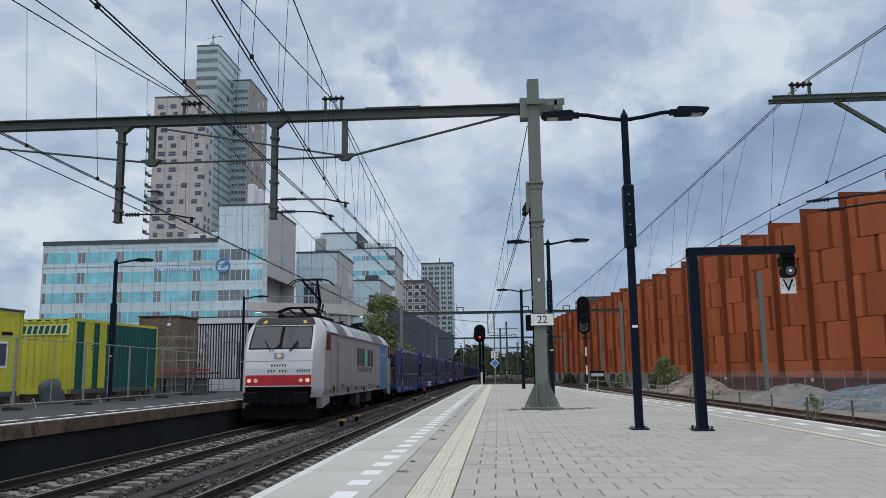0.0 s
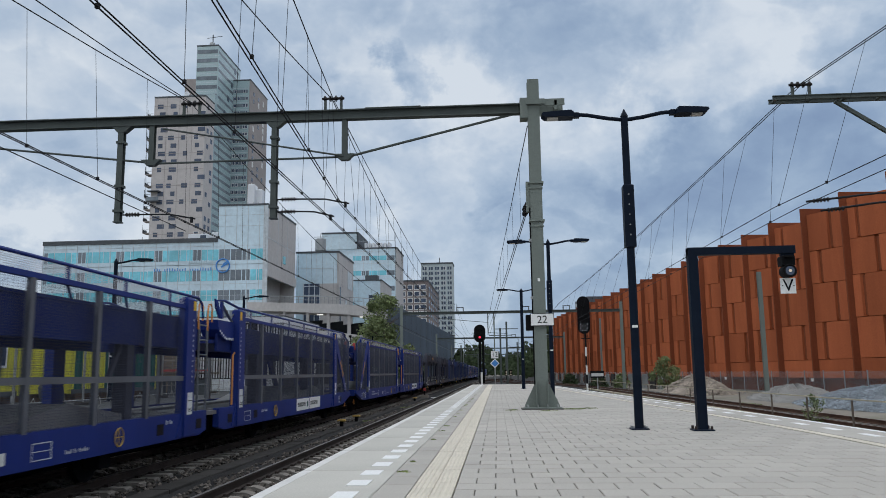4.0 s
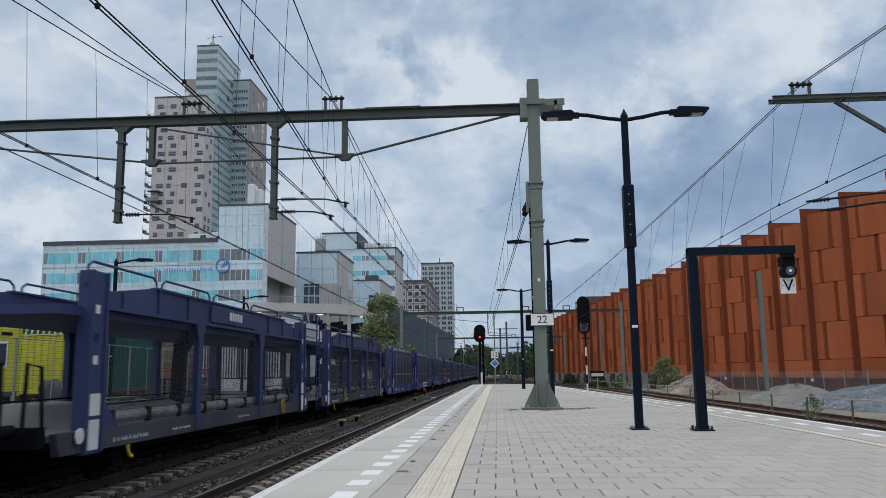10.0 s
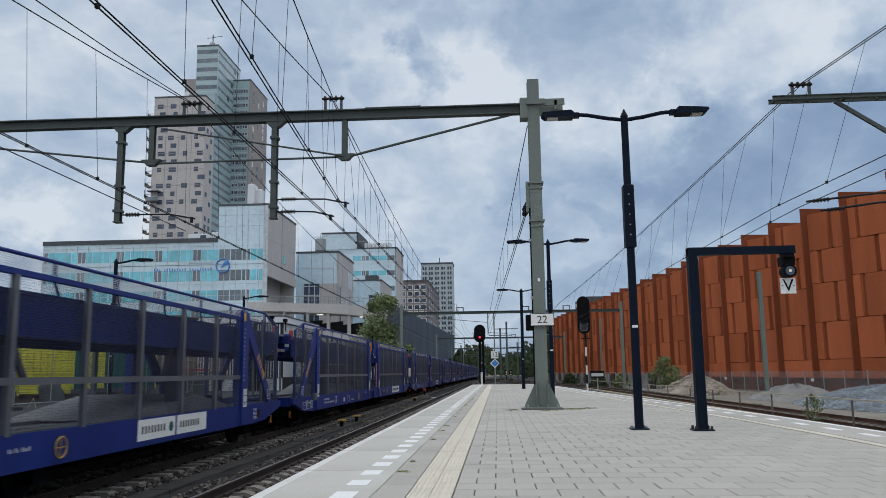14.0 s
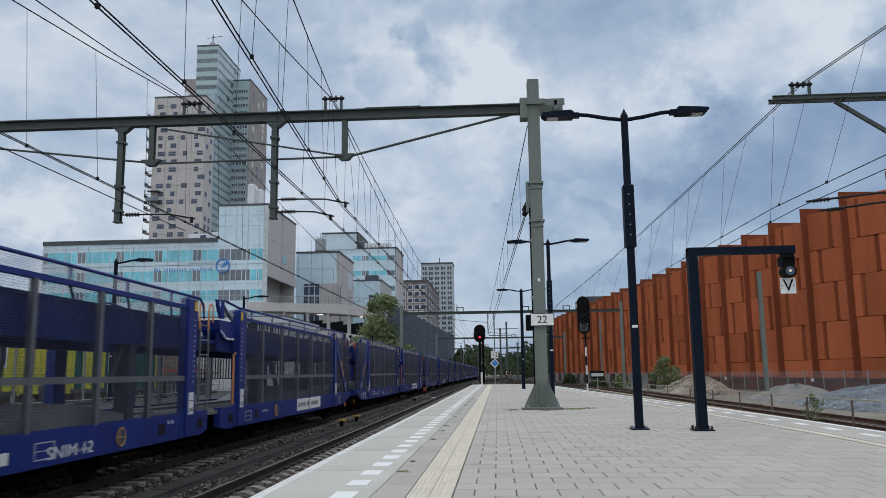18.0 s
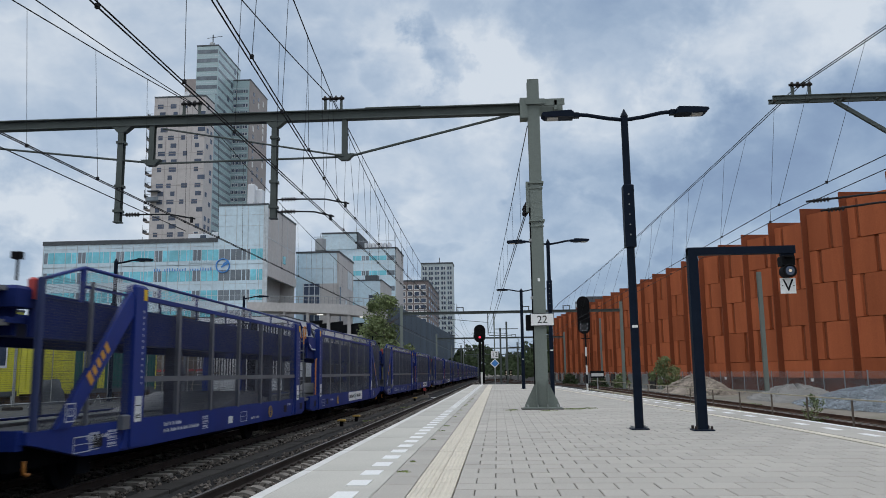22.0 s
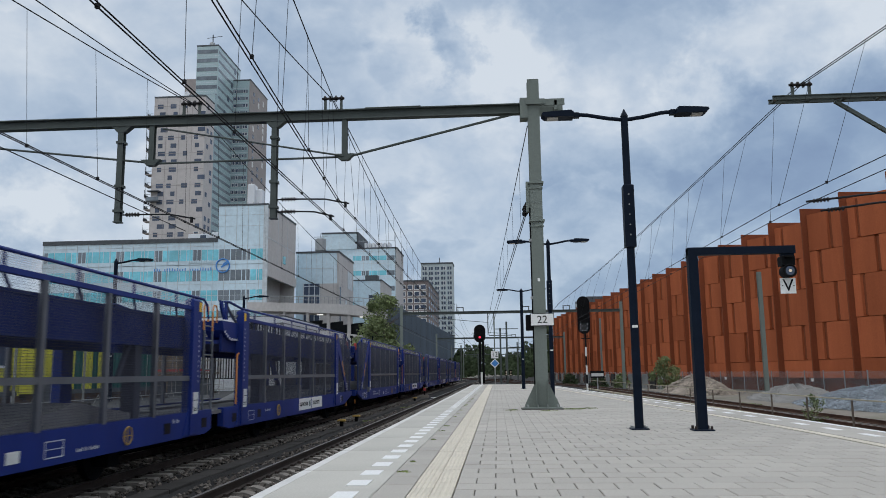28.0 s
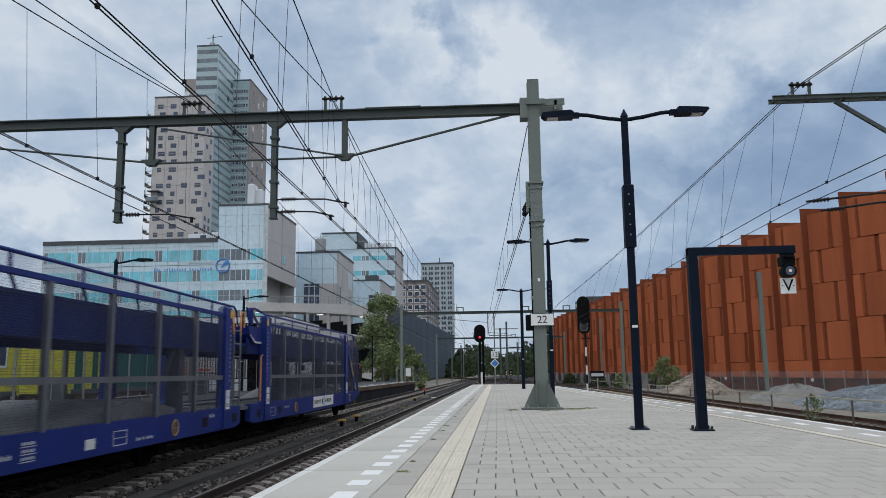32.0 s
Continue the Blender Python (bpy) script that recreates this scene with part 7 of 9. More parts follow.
def far_woods():
    rng = random.Random(9)
    g = Geo()
    def clump(cx, cy, h, r, n, s):
        for _ in range(n):
            u = rng.random()
            a = rng.uniform(0, 6.28)
            k = r * math.sqrt(rng.random()) * (1 - 0.75 * u ** 2)
            p = Vector((cx + k * math.cos(a), cy + k * math.sin(a), 0.3 + h * u))
            e = Vector((rng.gauss(0, 1), rng.gauss(0, 0.4), rng.gauss(0, 1))).normalized() * s
            w = e.cross(Vector((0.2, 1, 0.1))).normalized() * s * 0.7
            g.quad(p - e, p + w, p + e, p - w)
    for i in range(60):
        x = -30 + i * 1.5 + rng.uniform(-2, 2)
        clump(x, 520 + rng.uniform(-30, 60), rng.uniform(11, 21) * (0.75 if 0 < x < 16 else 1.0), 5.5, 90, 1.1)
    for i in range(14):
        clump(-17 + rng.uniform(-3, 5), 300 + i * 9, rng.uniform(6, 10), 3.0, 110, 0.8)
    for i in range(12):
        clump(12.5 + rng.uniform(-2.5, 3.5), 215 + i * 14, rng.uniform(7, 14), 3.2, 110, 0.75)
    for i in range(60):
        a = rng.uniform(0.6, 5.7)
        clump(700 * math.sin(a), 700 * math.cos(a), rng.uniform(10, 18), 30, 40, 5)
    solid("woods", g, M_LEAF_DARK, "dark green woods along the line in the distance", "woods", kind="stuff")


def far_track_clutter():
    """Points, lamps and masts where the lines fan out."""
    rng = random.Random(6)
    f = thing("junction_rails", "rusty rails fanning out beyond the platform", "railway track", kind="structure")
    for x0, x1, y0, y1 in ((-3.0, -7.0, 80, 190), (-1.5, -5.5, 80, 190), (-4.48, 1.0, 110, 260), (-2.98, 2.5, 110, 260), (0.5, 4.5, 90, 300), (2.0, 6.0, 90, 300), (3.5, 1.0, 100, 320), (5.0, 2.5, 100, 320), (6.7, 3.0, 80, 240)):
        part("rail", Geo().beam((x0, y0, -0.07), (x1, y1, -0.07), 0.08, 0.14), M_RAIL, f)
    part("junction_ballast", Geo().box(-2.15, 14.5, 64.2, 420, -0.42, -0.2), M_BALLAST, f, "grey-brown ballast")
    part("side_ballast", Geo().box(6.05, 14.0, -20, 64.15, -0.42, -0.2), M_BALLAST, f, "grey-brown ballast")
    for x, y, h in ((-3.5, 172, 9), (0.6, 128, 9), (1.6, 128, 10), (4.8, 190, 9), (-5.6, 240, 8), (2.8, 260, 8), (-8.4, 190, 8.5), (6.2, 240, 9)):
        m = thing("line_mast", "grey steel mast far down the line", "catenary mast", "far line masts", at=pose(x, y, -0.3))
        part("post", Geo().box(-0.14, 0.14, -0.14, 0.14, 0, h), M_OHL_DARK, m)
        part("arm", Geo().box(-1.8, 1.8, -0.05, 0.05, h - 1.2, h - 1.08), M_OHL_DARK, m)
    for x, y in ((2.2, 200), (3.4, 205)):
        m = thing("ground_signal", "small low signal with pale lamps", "railway signal", "low signals", at=pose(x, y, -0.3))
        part("post", Geo().box(-0.08, 0.08, -0.05, 0.05, 0, 1.4), M_BLACK, m)
        part("head", Geo().slab(-0.4, 0.4, -0.1, 0.1, 1.2, 2.6, 0.05), M_BLACK, m)
        for dz in (1.5, 2.1):
            part("lamp_spot", Geo().disc((0, -0.12, dz), 0.16, 0.03, "y", 8), M_WARMLIGHT, m)


glass_office()
second_office()
third_office()
tower()
parking_deck()
residential()
netted_wall()
far_woods()
far_track_clutter()


# ---- the freight train. Local y = 0 is the leading end and y grows towards the tail ----
def wheelset(parent, y, r=0.46):
    """Built about its own axle, so that it can roll."""
    w = part("wheelset", Geo().disc((0, 0, 0), 0.08, 1.9, "x", 8), M_UNDER, parent, "dark steel wheelset")
    for s in (-0.75, 0.75):
        part("wheel", Geo().disc((s, 0, 0), r, 0.13, "x", 24).disc((s + (0.07 if s > 0 else -0.07), 0, 0), r * 0.5, 0.05, "x", 16), M_UNDER, w)
    w.location = (0, y, r)
    for s in (1.02,):
        part("axle_box", Geo().slab(s - 0.12, s + 0.12, y - 0.2, y + 0.2, r - 0.18, r + 0.2, 0.04).tube([(s, y - 0.55, r + 0.14), (s, y, r + 0.24), (s, y + 0.55, r + 0.14)], 0.05, 5), M_UNDER, parent)
    return w


def bars(parent, name, x, y0, z, widths, h, material, gap=0.05, slant=0.0):
    """A line of writing as plain upright bars on a side that faces +x."""
    y, g = y0, Geo()
    if h < 0.1:
        # small writing: each word falls into narrow strokes
        for w in widths:
            k = max(1, round(w / 0.05))
            for i in range(k):
                u = y + i * w / k
                g.prism([(u, z), (u + w / k * 0.5, z), (u + w / k * 0.5, z + h * (0.7 if i % 3 else 1)), (u, z + h * (0.7 if i % 3 else 1))], "x", x, x + 0.006)
            y += w + gap
        widths = ()
    for w in widths:
        g.prism([(y, z), (y + w, z), (y + w + slant, z + h), (y + slant, z + h)], "x", x, x + 0.006)
        y += w + gap
    part(name, g, material, parent, kind="stuff")


def wired(name, x, y0, y1, z0, z1, w, sheet, label, pitch=0.05):
    """A wire screen: fine level wires, and upright wires that have depth."""
    g = Geo().quad((x, y0, z0), (x, y1, z0), (x, y1, z1), (x, y0, z1))
    n = int((y1 - y0) / pitch)
    for k in range(1, n):
        y = y0 + k * pitch
        if x > 0:
            g.quad((x - 0.0035, y, z0), (x + 0.0035, y, z0), (x + 0.0035, y, z1), (x - 0.0035, y, z1))
    ob = part(name, g, sheet, w, label, "stuff")
    ob.data.materials.append(M_SCREENWIRE)
    for p in ob.data.polygons[1:]:
        p.material_index = 1
    return ob


def blue_wagon():
    """A two-part car transporter with two decks, wire screens and slanted end braces."""
    F, A, B, R, L = 3.98, 15.35, 18.67, 30.31, 34.62
    w = thing("car_transporter_wagon", "empty blue double-deck car transporter wagon with grey posts and wire screens", "railway wagon", "blue car transporter wagons")
    for s in (1, -1):
        x0, x1 = (1.3, 1.44) if s > 0 else (-1.44, -1.3)
        face = x1 if s > 0 else x0
        part("side_sill", Geo().prism([(0.75, 1.02), (16.5, 1.02), (16.5, 0.6), (16.1, 0.52), (3.6, 0.52), (2.3, 0.56), (1.0, 0.82), (0.75, 0.86)], "x", x0, x1), M_BLUE, w, "blue side sill")
        part("side_sill", Geo().prism([(17.3, 1.02), (33.85, 1.02), (33.85, 0.86), (33.6, 0.82), (32.3, 0.56), (31.0, 0.52), (17.75, 0.52), (17.3, 0.6)], "x", x0, x1), M_BLUE, w, "blue side sill")
        for y, bend in ((F, 1), (A, 0), (B, 0), (R, -1)):
            wd = 0.23
            c = part("column", Geo().slab(min(s * 1.3, s * 1.5), max(s * 1.3, s * 1.5), y - wd, y + wd, 0.56, 3.37, 0.05)
                     .prism([(y - 0.5, 0.56), (y + 0.5, 0.56), (y + 0.24, 1.1), (y - 0.24, 1.1)], "x", min(s * 1.31, s * 1.46), max(s * 1.31, s * 1.46)), M_BLUE, w, "blue upright column with a broad foot")
            if s > 0:
                part("white_plate", Geo().box(1.5, 1.506, y - 0.12, y + 0.14, 0.98, 1.42), M_PLACARD, c, "white data plate")
                part("plate_mark", Geo().box(1.506, 1.509, y - 0.09, y + 0.11, 1.25, 1.265).box(1.506, 1.509, y - 0.08, y + 0.1, 1.04, 1.055).box(1.506, 1.509, y - 0.08, y - 0.06, 1.04, 1.12).box(1.506, 1.509, y + 0.08, y + 0.1, 1.04, 1.12).box(1.506, 1.509, y - 0.02, y + 0.04, 1.07, 1.1), M_INK, c)
                part("yellow_patch", Geo().box(1.5, 1.506, y + 0.06 if y in (F, A) else y - 0.2, y + 0.2 if y in (F, A) else y - 0.06, 3.1, 3.3), M_SAFEYELLOW, c, "yellow reflector patch")
                hm = Geo()
                for k in range(13):
                    yk = y + (0.08 if y in (F, A) else -0.12)
                    hm.box(1.5, 1.505, yk, yk + 0.03, 1.62 + k * 0.105, 1.66 + k * 0.105)
                part("height_scale", hm, M_MARK, c, "pale scale of small marks", "stuff")
            if bend:
                ya, yb = y - bend * 2.35, y - bend * 0.2
                br = part("brace", Geo().prism([(ya - 0.2, 1.02), (ya + 0.2, 1.02), (yb + 0.16, 3.0), (yb - 0.16, 3.22)] if bend > 0 else [(yb - 0.16, 3.0), (ya - 0.2, 1.02), (ya + 0.2, 1.02), (yb + 0.16, 3.22)], "x", min(s * 1.38, s * 1.47), max(s * 1.38, s * 1.47)), M_BLUE, w, "slanted blue brace with orange bars")
                if s > 0:
                    ob_ = Geo()
                    ax = Vector((0, yb - ya, 2.07)).normalized()
                    up = Vector((0, -ax.z, ax.y)) * (1 if bend > 0 else -1)
                    for k, (wide, tall) in enumerate(((0.12, 0.22), (0.1, 0.15), (0.1, 0.15), (0.1, 0.15), (0.11, 0.18))):
                        c0 = Vector((1.472, ya, 1.05)) + ax * (0.98 + k * 0.172) + up * 0.02
                        p_ = [c0 + ax * (i * wide / 2) + up * (j * tall / 2) for i, j in ((-1, -1), (1, -1), (1, 1), (-1, 1))]
                        ob_.add(p_ + [q_ + Vector((0.005, 0, 0)) for q_ in p_], [(3, 2, 1, 0), (4, 5, 6, 7), (0, 1, 5, 4), (1, 2, 6, 5), (2, 3, 7, 6), (3, 0, 4, 7)])
                    part("orange_mark", ob_, M_AMBER, br, "row of orange-yellow blocks along the brace")
                    fr_ = Geo()
                    yf_ = ya + bend * 0.16
                    for a_, b_, c_, d_ in ((-0.14, 0.14, 1.1, 1.12), (-0.14, 0.14, 1.36, 1.38), (-0.14, -0.12, 1.1, 1.38), (0.12, 0.14, 1.1, 1.38), (-0.06, 0.06, 1.18, 1.2), (-0.06, -0.045, 1.18, 1.3), (0.045, 0.06, 1.18, 1.3), (-0.06, 0.06, 1.29, 1.3)):
                        fr_.box(1.471, 1.476, yf_ + a_, yf_ + b_, c_, d_)
                    part("stencil_frame", fr_, M_MARK, br)
        # posts, rails, screens between the columns of each half
        for y0, y1, n in ((F, A, 6), (B, R, 6)):
            step = (y1 - y0) / n
            for k in range(1, n, 1 if s > 0 else 2):
                y = y0 + k * step
                part("screen_post", Geo().slab(min(s * 1.38, s * 1.455), max(s * 1.38, s * 1.455), y - 0.055, y + 0.055, 1.0, 3.13, 0.01), M_POST, w, "grey post")
            if s > 0:
                part("middle_rail", Geo().box(min(s * 1.42, s * 1.45), max(s * 1.42, s * 1.45), y0 + 0.22, y1 - 0.22, 1.66, 1.76), M_POST, w, "grey middle rail")
            part("top_chord", Geo().box(min(s * 1.36, s * 1.45), max(s * 1.36, s * 1.45), y0, y1, 3.12, 3.2), M_BLUE, w)
            wired("screen", s * 1.44, y0 + 0.22, y1 - 0.22, 1.02, 3.12, w, M_SCREEN, "dark wire screen")
            part("upper_screen", Geo().quad((s * 1.42, y0 - (1.9 if y0 == F else 0.2), 3.2), (s * 1.42, y1 + (0.2 if y0 == F else 1.9), 3.2), (s * 1.42, y1 + (0.2 if y0 == F else 1.9), 3.4), (s * 1.42, y0 - (1.9 if y0 == F else 0.2), 3.4)), M_SCREEN_FINE, w, "pale wire mesh under the handrail")
            if y0 == F:
                path = [(3.16, y0 - 2.95), (3.44, y0 - 1.9), (3.41, y1 + 0.55), (3.3, y1 + 0.75), (3.0, y1 + 0.85)]
            else:
                path = [(3.1, y0 - 1.42), (3.46, y0 - 1.62), (3.5, y0 - 1.1), (3.41, y0 - 0.1), (3.44, y1 + 1.9), (3.16, y1 + 2.95)]
            hr = part("handrail", Geo().tube([(s * 1.41, q, z) for z, q in path], 0.03, 6), M_BLUE, w, "blue tubular handrail")
            if s > 0:
                yo = y0 - 1.9 if y0 == F else y1 + 1.9
                yc_ = y0 if y0 == F else y1
                part("rail_post", Geo().box(1.37, 1.43, yo - 0.045, yo + 0.045, 2.9, 3.44).box(1.39, 1.42, min(yo, yc_), max(yo, yc_), 3.13, 3.17), M_BLUE, hr)
            rs = Geo()
            for k in range(n):
                y = y0 + (k + 0.5) * step
                rs.beam((s * 1.25, y + 0.45, 2.9), (s * 1.4, y, 3.14), 0.035, 0.05).box(min(s * 1.38, s * 1.42), max(s * 1.38, s * 1.42), y - 0.03, y + 0.03, 3.18, 3.42)
            if s > 0:
                part("rail_bracing", rs, M_BLUE, hr, kind="stuff")
        # overhanging ends
        for y0, y1 in ((F - 3.05, F - 0.22), (R + 0.22, R + 3.05)):
            wired("end_screen", s * 1.44, y0, y1, 1.03, 3.22, w, M_SCREEN, "dark wire screen")
            ye = y0 if y0 < F else y1
            part("end_post", Geo().slab(min(s * 1.38, s * 1.45), max(s * 1.38, s * 1.45), ye - 0.05, ye + 0.05, 1.02, 3.16, 0.01), M_SLATE, w)
            part("screen_post", Geo().slab(min(s * 1.39, s * 1.44), max(s * 1.39, s * 1.44), (y0 + y1) / 2 - 0.04, (y0 + y1) / 2 + 0.04, 1.02, 3.25, 0.01), M_POST, w)
        # inner lifting legs
        for yc, d in ((F + 3.4, 1), (A - 3.2, -1), (B + 3.2, 1), (R - 4.6, -1)):
            if s < 0:
                continue
            part("lifting_leg", Geo().beam((s * 1.12, yc - d * 0.9, 2.4), (s * 1.12, yc - d * 0.45, 1.75), 0.06, 0.1)
                 .slab(min(s * 1.0, s * 1.25), max(s * 1.0, s * 1.25), yc - d * 1.0 - 0.13, yc - d * 1.0 + 0.13, 1.0, 2.5, 0.02), M_COALGREY, w, "dark lifting column with a short stay")
        for fa, fb in (((0.95, 16.3), (17.5, 33.4)) if s > 0 else ((0.05, 17.1), (17.2, 34.55))):
            part("upper_fascia", Geo().box(min(s * 1.22, s * 1.28), max(s * 1.22, s * 1.28), fa, fb, 2.32, 2.94).box(min(s * 1.21, s * 1.31), max(s * 1.21, s * 1.31), fa, fb, 2.9, 2.95), M_NAVY, w, "deep navy edge of the upper deck")
    # gear on the ends of the upper deck
    for ye, d in ((0.55, 1), (34.05, -1)):
        bx = part("winch_box", Geo().slab(0.75, 1.3, min(ye, ye + d * 0.5), max(ye, ye + d * 0.5), 2.72, 3.02, 0.05), M_NAVY, w, "navy box on the deck's end")
        part("red_cover", Geo().slab(1.22, 1.33, min(ye + d * 0.36, ye + d * 0.46), max(ye + d * 0.36, ye + d * 0.46), 2.85, 3.16, 0.03), M_REDBOARD, bx, "small red cover")
        part("end_lamp_rod", Geo().tube([(1.15, ye + d * 0.2, 3.1), (1.15, ye + d * 0.2, 3.42)], 0.02, 6).box(1.08, 1.2, ye + d * 0.2 - 0.06, ye + d * 0.2 + 0.06, 3.4, 3.5), M_BLACK, bx)
        part("air_hose", Geo().tube([(0.9, ye, 2.9), (0.95, ye - d * 0.12, 3.0), (0.95, ye - d * 0.25, 3.3), (0.85, ye - d * 0.42, 3.5)], 0.035, 6), M_POST, w, "grey hose standing up")
        part("bridge_flap", Geo().box(-1.2, 1.2, min(ye, ye - d * 0.5), max(ye, ye - d * 0.5), 2.46, 2.54).box(0.3, 1.15, min(ye, ye - d * 0.46), max(ye, ye - d * 0.46), 2.94, 3.0), M_DECK, w, "worn grey bridging flap")
        part("flap_beam", Geo().box(-1.22, 1.1, min(ye + d * 0.25, ye + d * 0.35), max(ye + d * 0.25, ye + d * 0.35), 2.34, 2.93), M_NAVY, w)
    for y0, y1 in ((0.45, 16.5), (17.3, 34.15)):
        part("upper_deck", Geo().box(-1.22, 1.22, y0, y1, 2.5, 2.58), M_NAVY, w)
        part("lower_deck", Geo().box(-1.3, 1.3, y0 + 0.4, y1 - 0.4, 0.86, 0.94), M_DECK, w, "worn grey lower deck")
        for s in (-0.78, 0.78):
            part("wheel_track", Geo().slab(s - 0.28, s + 0.28, y0 + 0.4, y1 - 0.4, 0.94, 1.0, 0.02), M_DECK, w)
        part("underframe", Geo().box(-1.0, 1.0, y0 + 0.6, y1 - 0.6, 0.45, 0.86), M_UNDER, w, "near-black underframe")
        part("deck_ramp", Geo().prism([(y1 - 8.0, 0.98), (y1 - 3.6, 0.98), (y1 - 3.6, 1.12), (y1 - 5.4, 1.36)] if y0 < 5 else [(y1 - 9.5, 0.98), (y1 - 4.2, 0.98), (y1 - 4.6, 1.1), (y1 - 6.6, 1.38)], "x", -1.25, 1.25), M_DECK, w, "grey humped deck plate over the wheels")
    for y in (2.9, 12.6, 22.0, 31.7):
        wheelset(w, y, 0.42)
    # ends and middle
    for y, d in ((0.75, -1), (33.85, 1)):
        part("headstock", Geo().box(-1.35, 1.35, y - 0.08, y + 0.08, 0.78, 1.05), M_BLUE, w)
        for s in (-0.87, 0.87):
            bf = part("buffer", Geo().disc((s, y + d * 0.3, 1.0), 0.1, 0.5, "y", 10), M_UNDER, w)
            part("buffer_head", Geo().disc((s, y + d * 0.55, 1.0), 0.2, 0.05, "y", 14), M_UNDER, bf)
        part("coupling", Geo().tube([(0, y, 0.95), (0, y + d * 0.4, 0.8), (0, y + d * 0.6, 0.95)], 0.05, 6), M_UNDER, w)
        for s in (1.25,):
            part("orange_hook", Geo().tube([(s, y - d * 0.3, 0.62), (s, y - d * 0.3, 0.45), (s, y - d * 0.42, 0.42)], 0.03, 6), M_ORANGE, w)
        for s in (-0.5, 0.6):
            part("end_fitting", Geo().tube([(s, y - d * 0.2, 2.97), (s, y - d * 0.05, 3.25), (s * 0.6, y - d * 0.3, 3.4)], 0.035, 6), M_POST, w)
    part("drawbar", Geo().box(-0.3, 0.3, 16.2, 17.6, 0.6, 0.85), M_UNDER, w)
    part("walkway", Geo().box(-1.2, 1.38, 16.45, 17.35, 0.9, 0.98), M_DECK, w)
    ld = part("ladder", Geo().tube([(1.36, 16.12, 1.0), (1.36, 16.12, 2.9)], 0.025, 6).tube([(1.36, 16.62, 1.0), (1.36, 16.62, 3.2)], 0.025, 6), M_POST, w, "grey ladder with orange tops")
    rg = Geo()
    for k in range(6):
        rg.tube([(1.36, 16.12, 1.25 + k * 0.32), (1.36, 16.62, 1.25 + k * 0.32)], 0.018, 5)
    part("ladder_steps", rg, M_POST, ld, kind="stuff")
    part("orange_grab", Geo().tube([(1.37, 16.05, 2.75), (1.37, 16.05, 3.25), (1.37, 16.11, 3.33), (1.37, 16.24, 3.33), (1.37, 16.3, 3.25), (1.37, 16.3, 2.95)], 0.02, 6), M_ORANGE, w, "orange grab rail")
    part("orange_grab", Geo().tube([(1.37, 16.6, 2.75), (1.37, 16.6, 3.25), (1.37, 16.66, 3.34), (1.37, 16.8, 3.34), (1.37, 16.86, 3.25), (1.37, 16.86, 2.95)], 0.02, 6), M_ORANGE, w, "orange grab rail")
    part("orange_grab", Geo().tube([(1.4, 18.28, 1.06), (1.4, 18.28, 2.25), (1.4, 18.42, 2.3)], 0.024, 6), M_ORANGE, w, "orange grab rail")
    fl = part("bridge_flap", Geo().prism([(17.28, 3.04), (18.44, 3.04), (18.44, 2.62), (17.95, 2.58), (17.6, 2.66), (17.38, 2.82)], "x", 0.9, 1.36), M_BLUE, w, "blue rounded flap housing")
    hz = Geo()
    for k in range(9):
        u = k / 9
        ya_, yb_ = 17.42 + 1.0 * u, 17.42 + 1.0 * u + 0.055
        lift = 0.16 * max(0.0, 1 - u * 2.6)
        hz.prism([(ya_, 2.6 + lift), (yb_, 2.6 + lift), (yb_ + 0.03, 2.65 + lift), (ya_ + 0.03, 2.65 + lift)], "x", 1.36, 1.366)
    part("hazard_edge", hz, M_SIGN, fl, "white dashes along the lower edge")
    part("flap_linkage", Geo().tube([(1.36, 17.05, 3.5), (1.36, 17.12, 3.3), (1.36, 17.35, 3.08)], 0.025, 6).tube([(1.3, 17.6, 3.45), (1.3, 18.25, 3.12)], 0.03, 6).box(1.31, 1.37, 17.52, 17.62, 3.08, 3.5), M_BLUE, w)
    part("flap_stay", Geo().tube([(1.33, 17.62, 3.42), (1.33, 18.35, 3.05)], 0.035, 6).tube([(1.33, 18.2, 3.1), (1.33, 18.55, 3.3)], 0.02, 6), M_POST, w, "grey steel stay")
    # openings, plates and stencils on the near sill
    for y in (A + 0.55, B - 0.75, A - 1.4, B + 1.3, R + 1.2, F - 1.4):
        part("sill_opening", Geo().box(1.438, 1.445, y, y + 0.3, 0.66, 0.86), M_INK, w, "dark opening in the sill")
    bars(w, "stencil_line", 1.441, F + 1.3, 0.7, (0.1, 0.12, 0.3, 0.1, 0.1, 0.24, 0.1, 0.4), 0.07, M_MARK)
    bars(w, "stencil_line", 1.441, F + 1.3, 0.82, (0.2, 0.1, 0.1, 0.3), 0.07, M_MARK)
    bars(w, "stencil_line", 1.441, B + 2.0, 0.78, (0.1, 0.1, 0.22), 0.06, M_MARK)
    bars(w, "stencil_line", 1.441, F - 1.6, 0.8, (0.1, 0.1, 0.1, 0.3), 0.06, M_MARK)
    for y in (F + 5.9, F - 2.0, B + 0.5):
        fr = Geo()
        for a, b, c, d in ((y, y + 0.5, 0.62, 0.635), (y, y + 0.5, 0.85, 0.865), (y, y + 0.015, 0.62, 0.86), (y + 0.485, y + 0.5, 0.62, 0.86), (y, y + 0.5, 0.74, 0.75)):
            fr.box(1.44, 1.446, a, b, c, d)
        part("stencil_frame", fr, M_MARK, w)
    for yt, sg in ((F - 1.55, 1), (F - 0.95, 1), (F + 3.3, 1), (R + 0.9, 1)):
        tb = Geo()
        for k in range(3):
            tb.box(1.44, 1.445, yt, yt + 0.36, 0.63 + k * 0.1, 0.642 + k * 0.1)
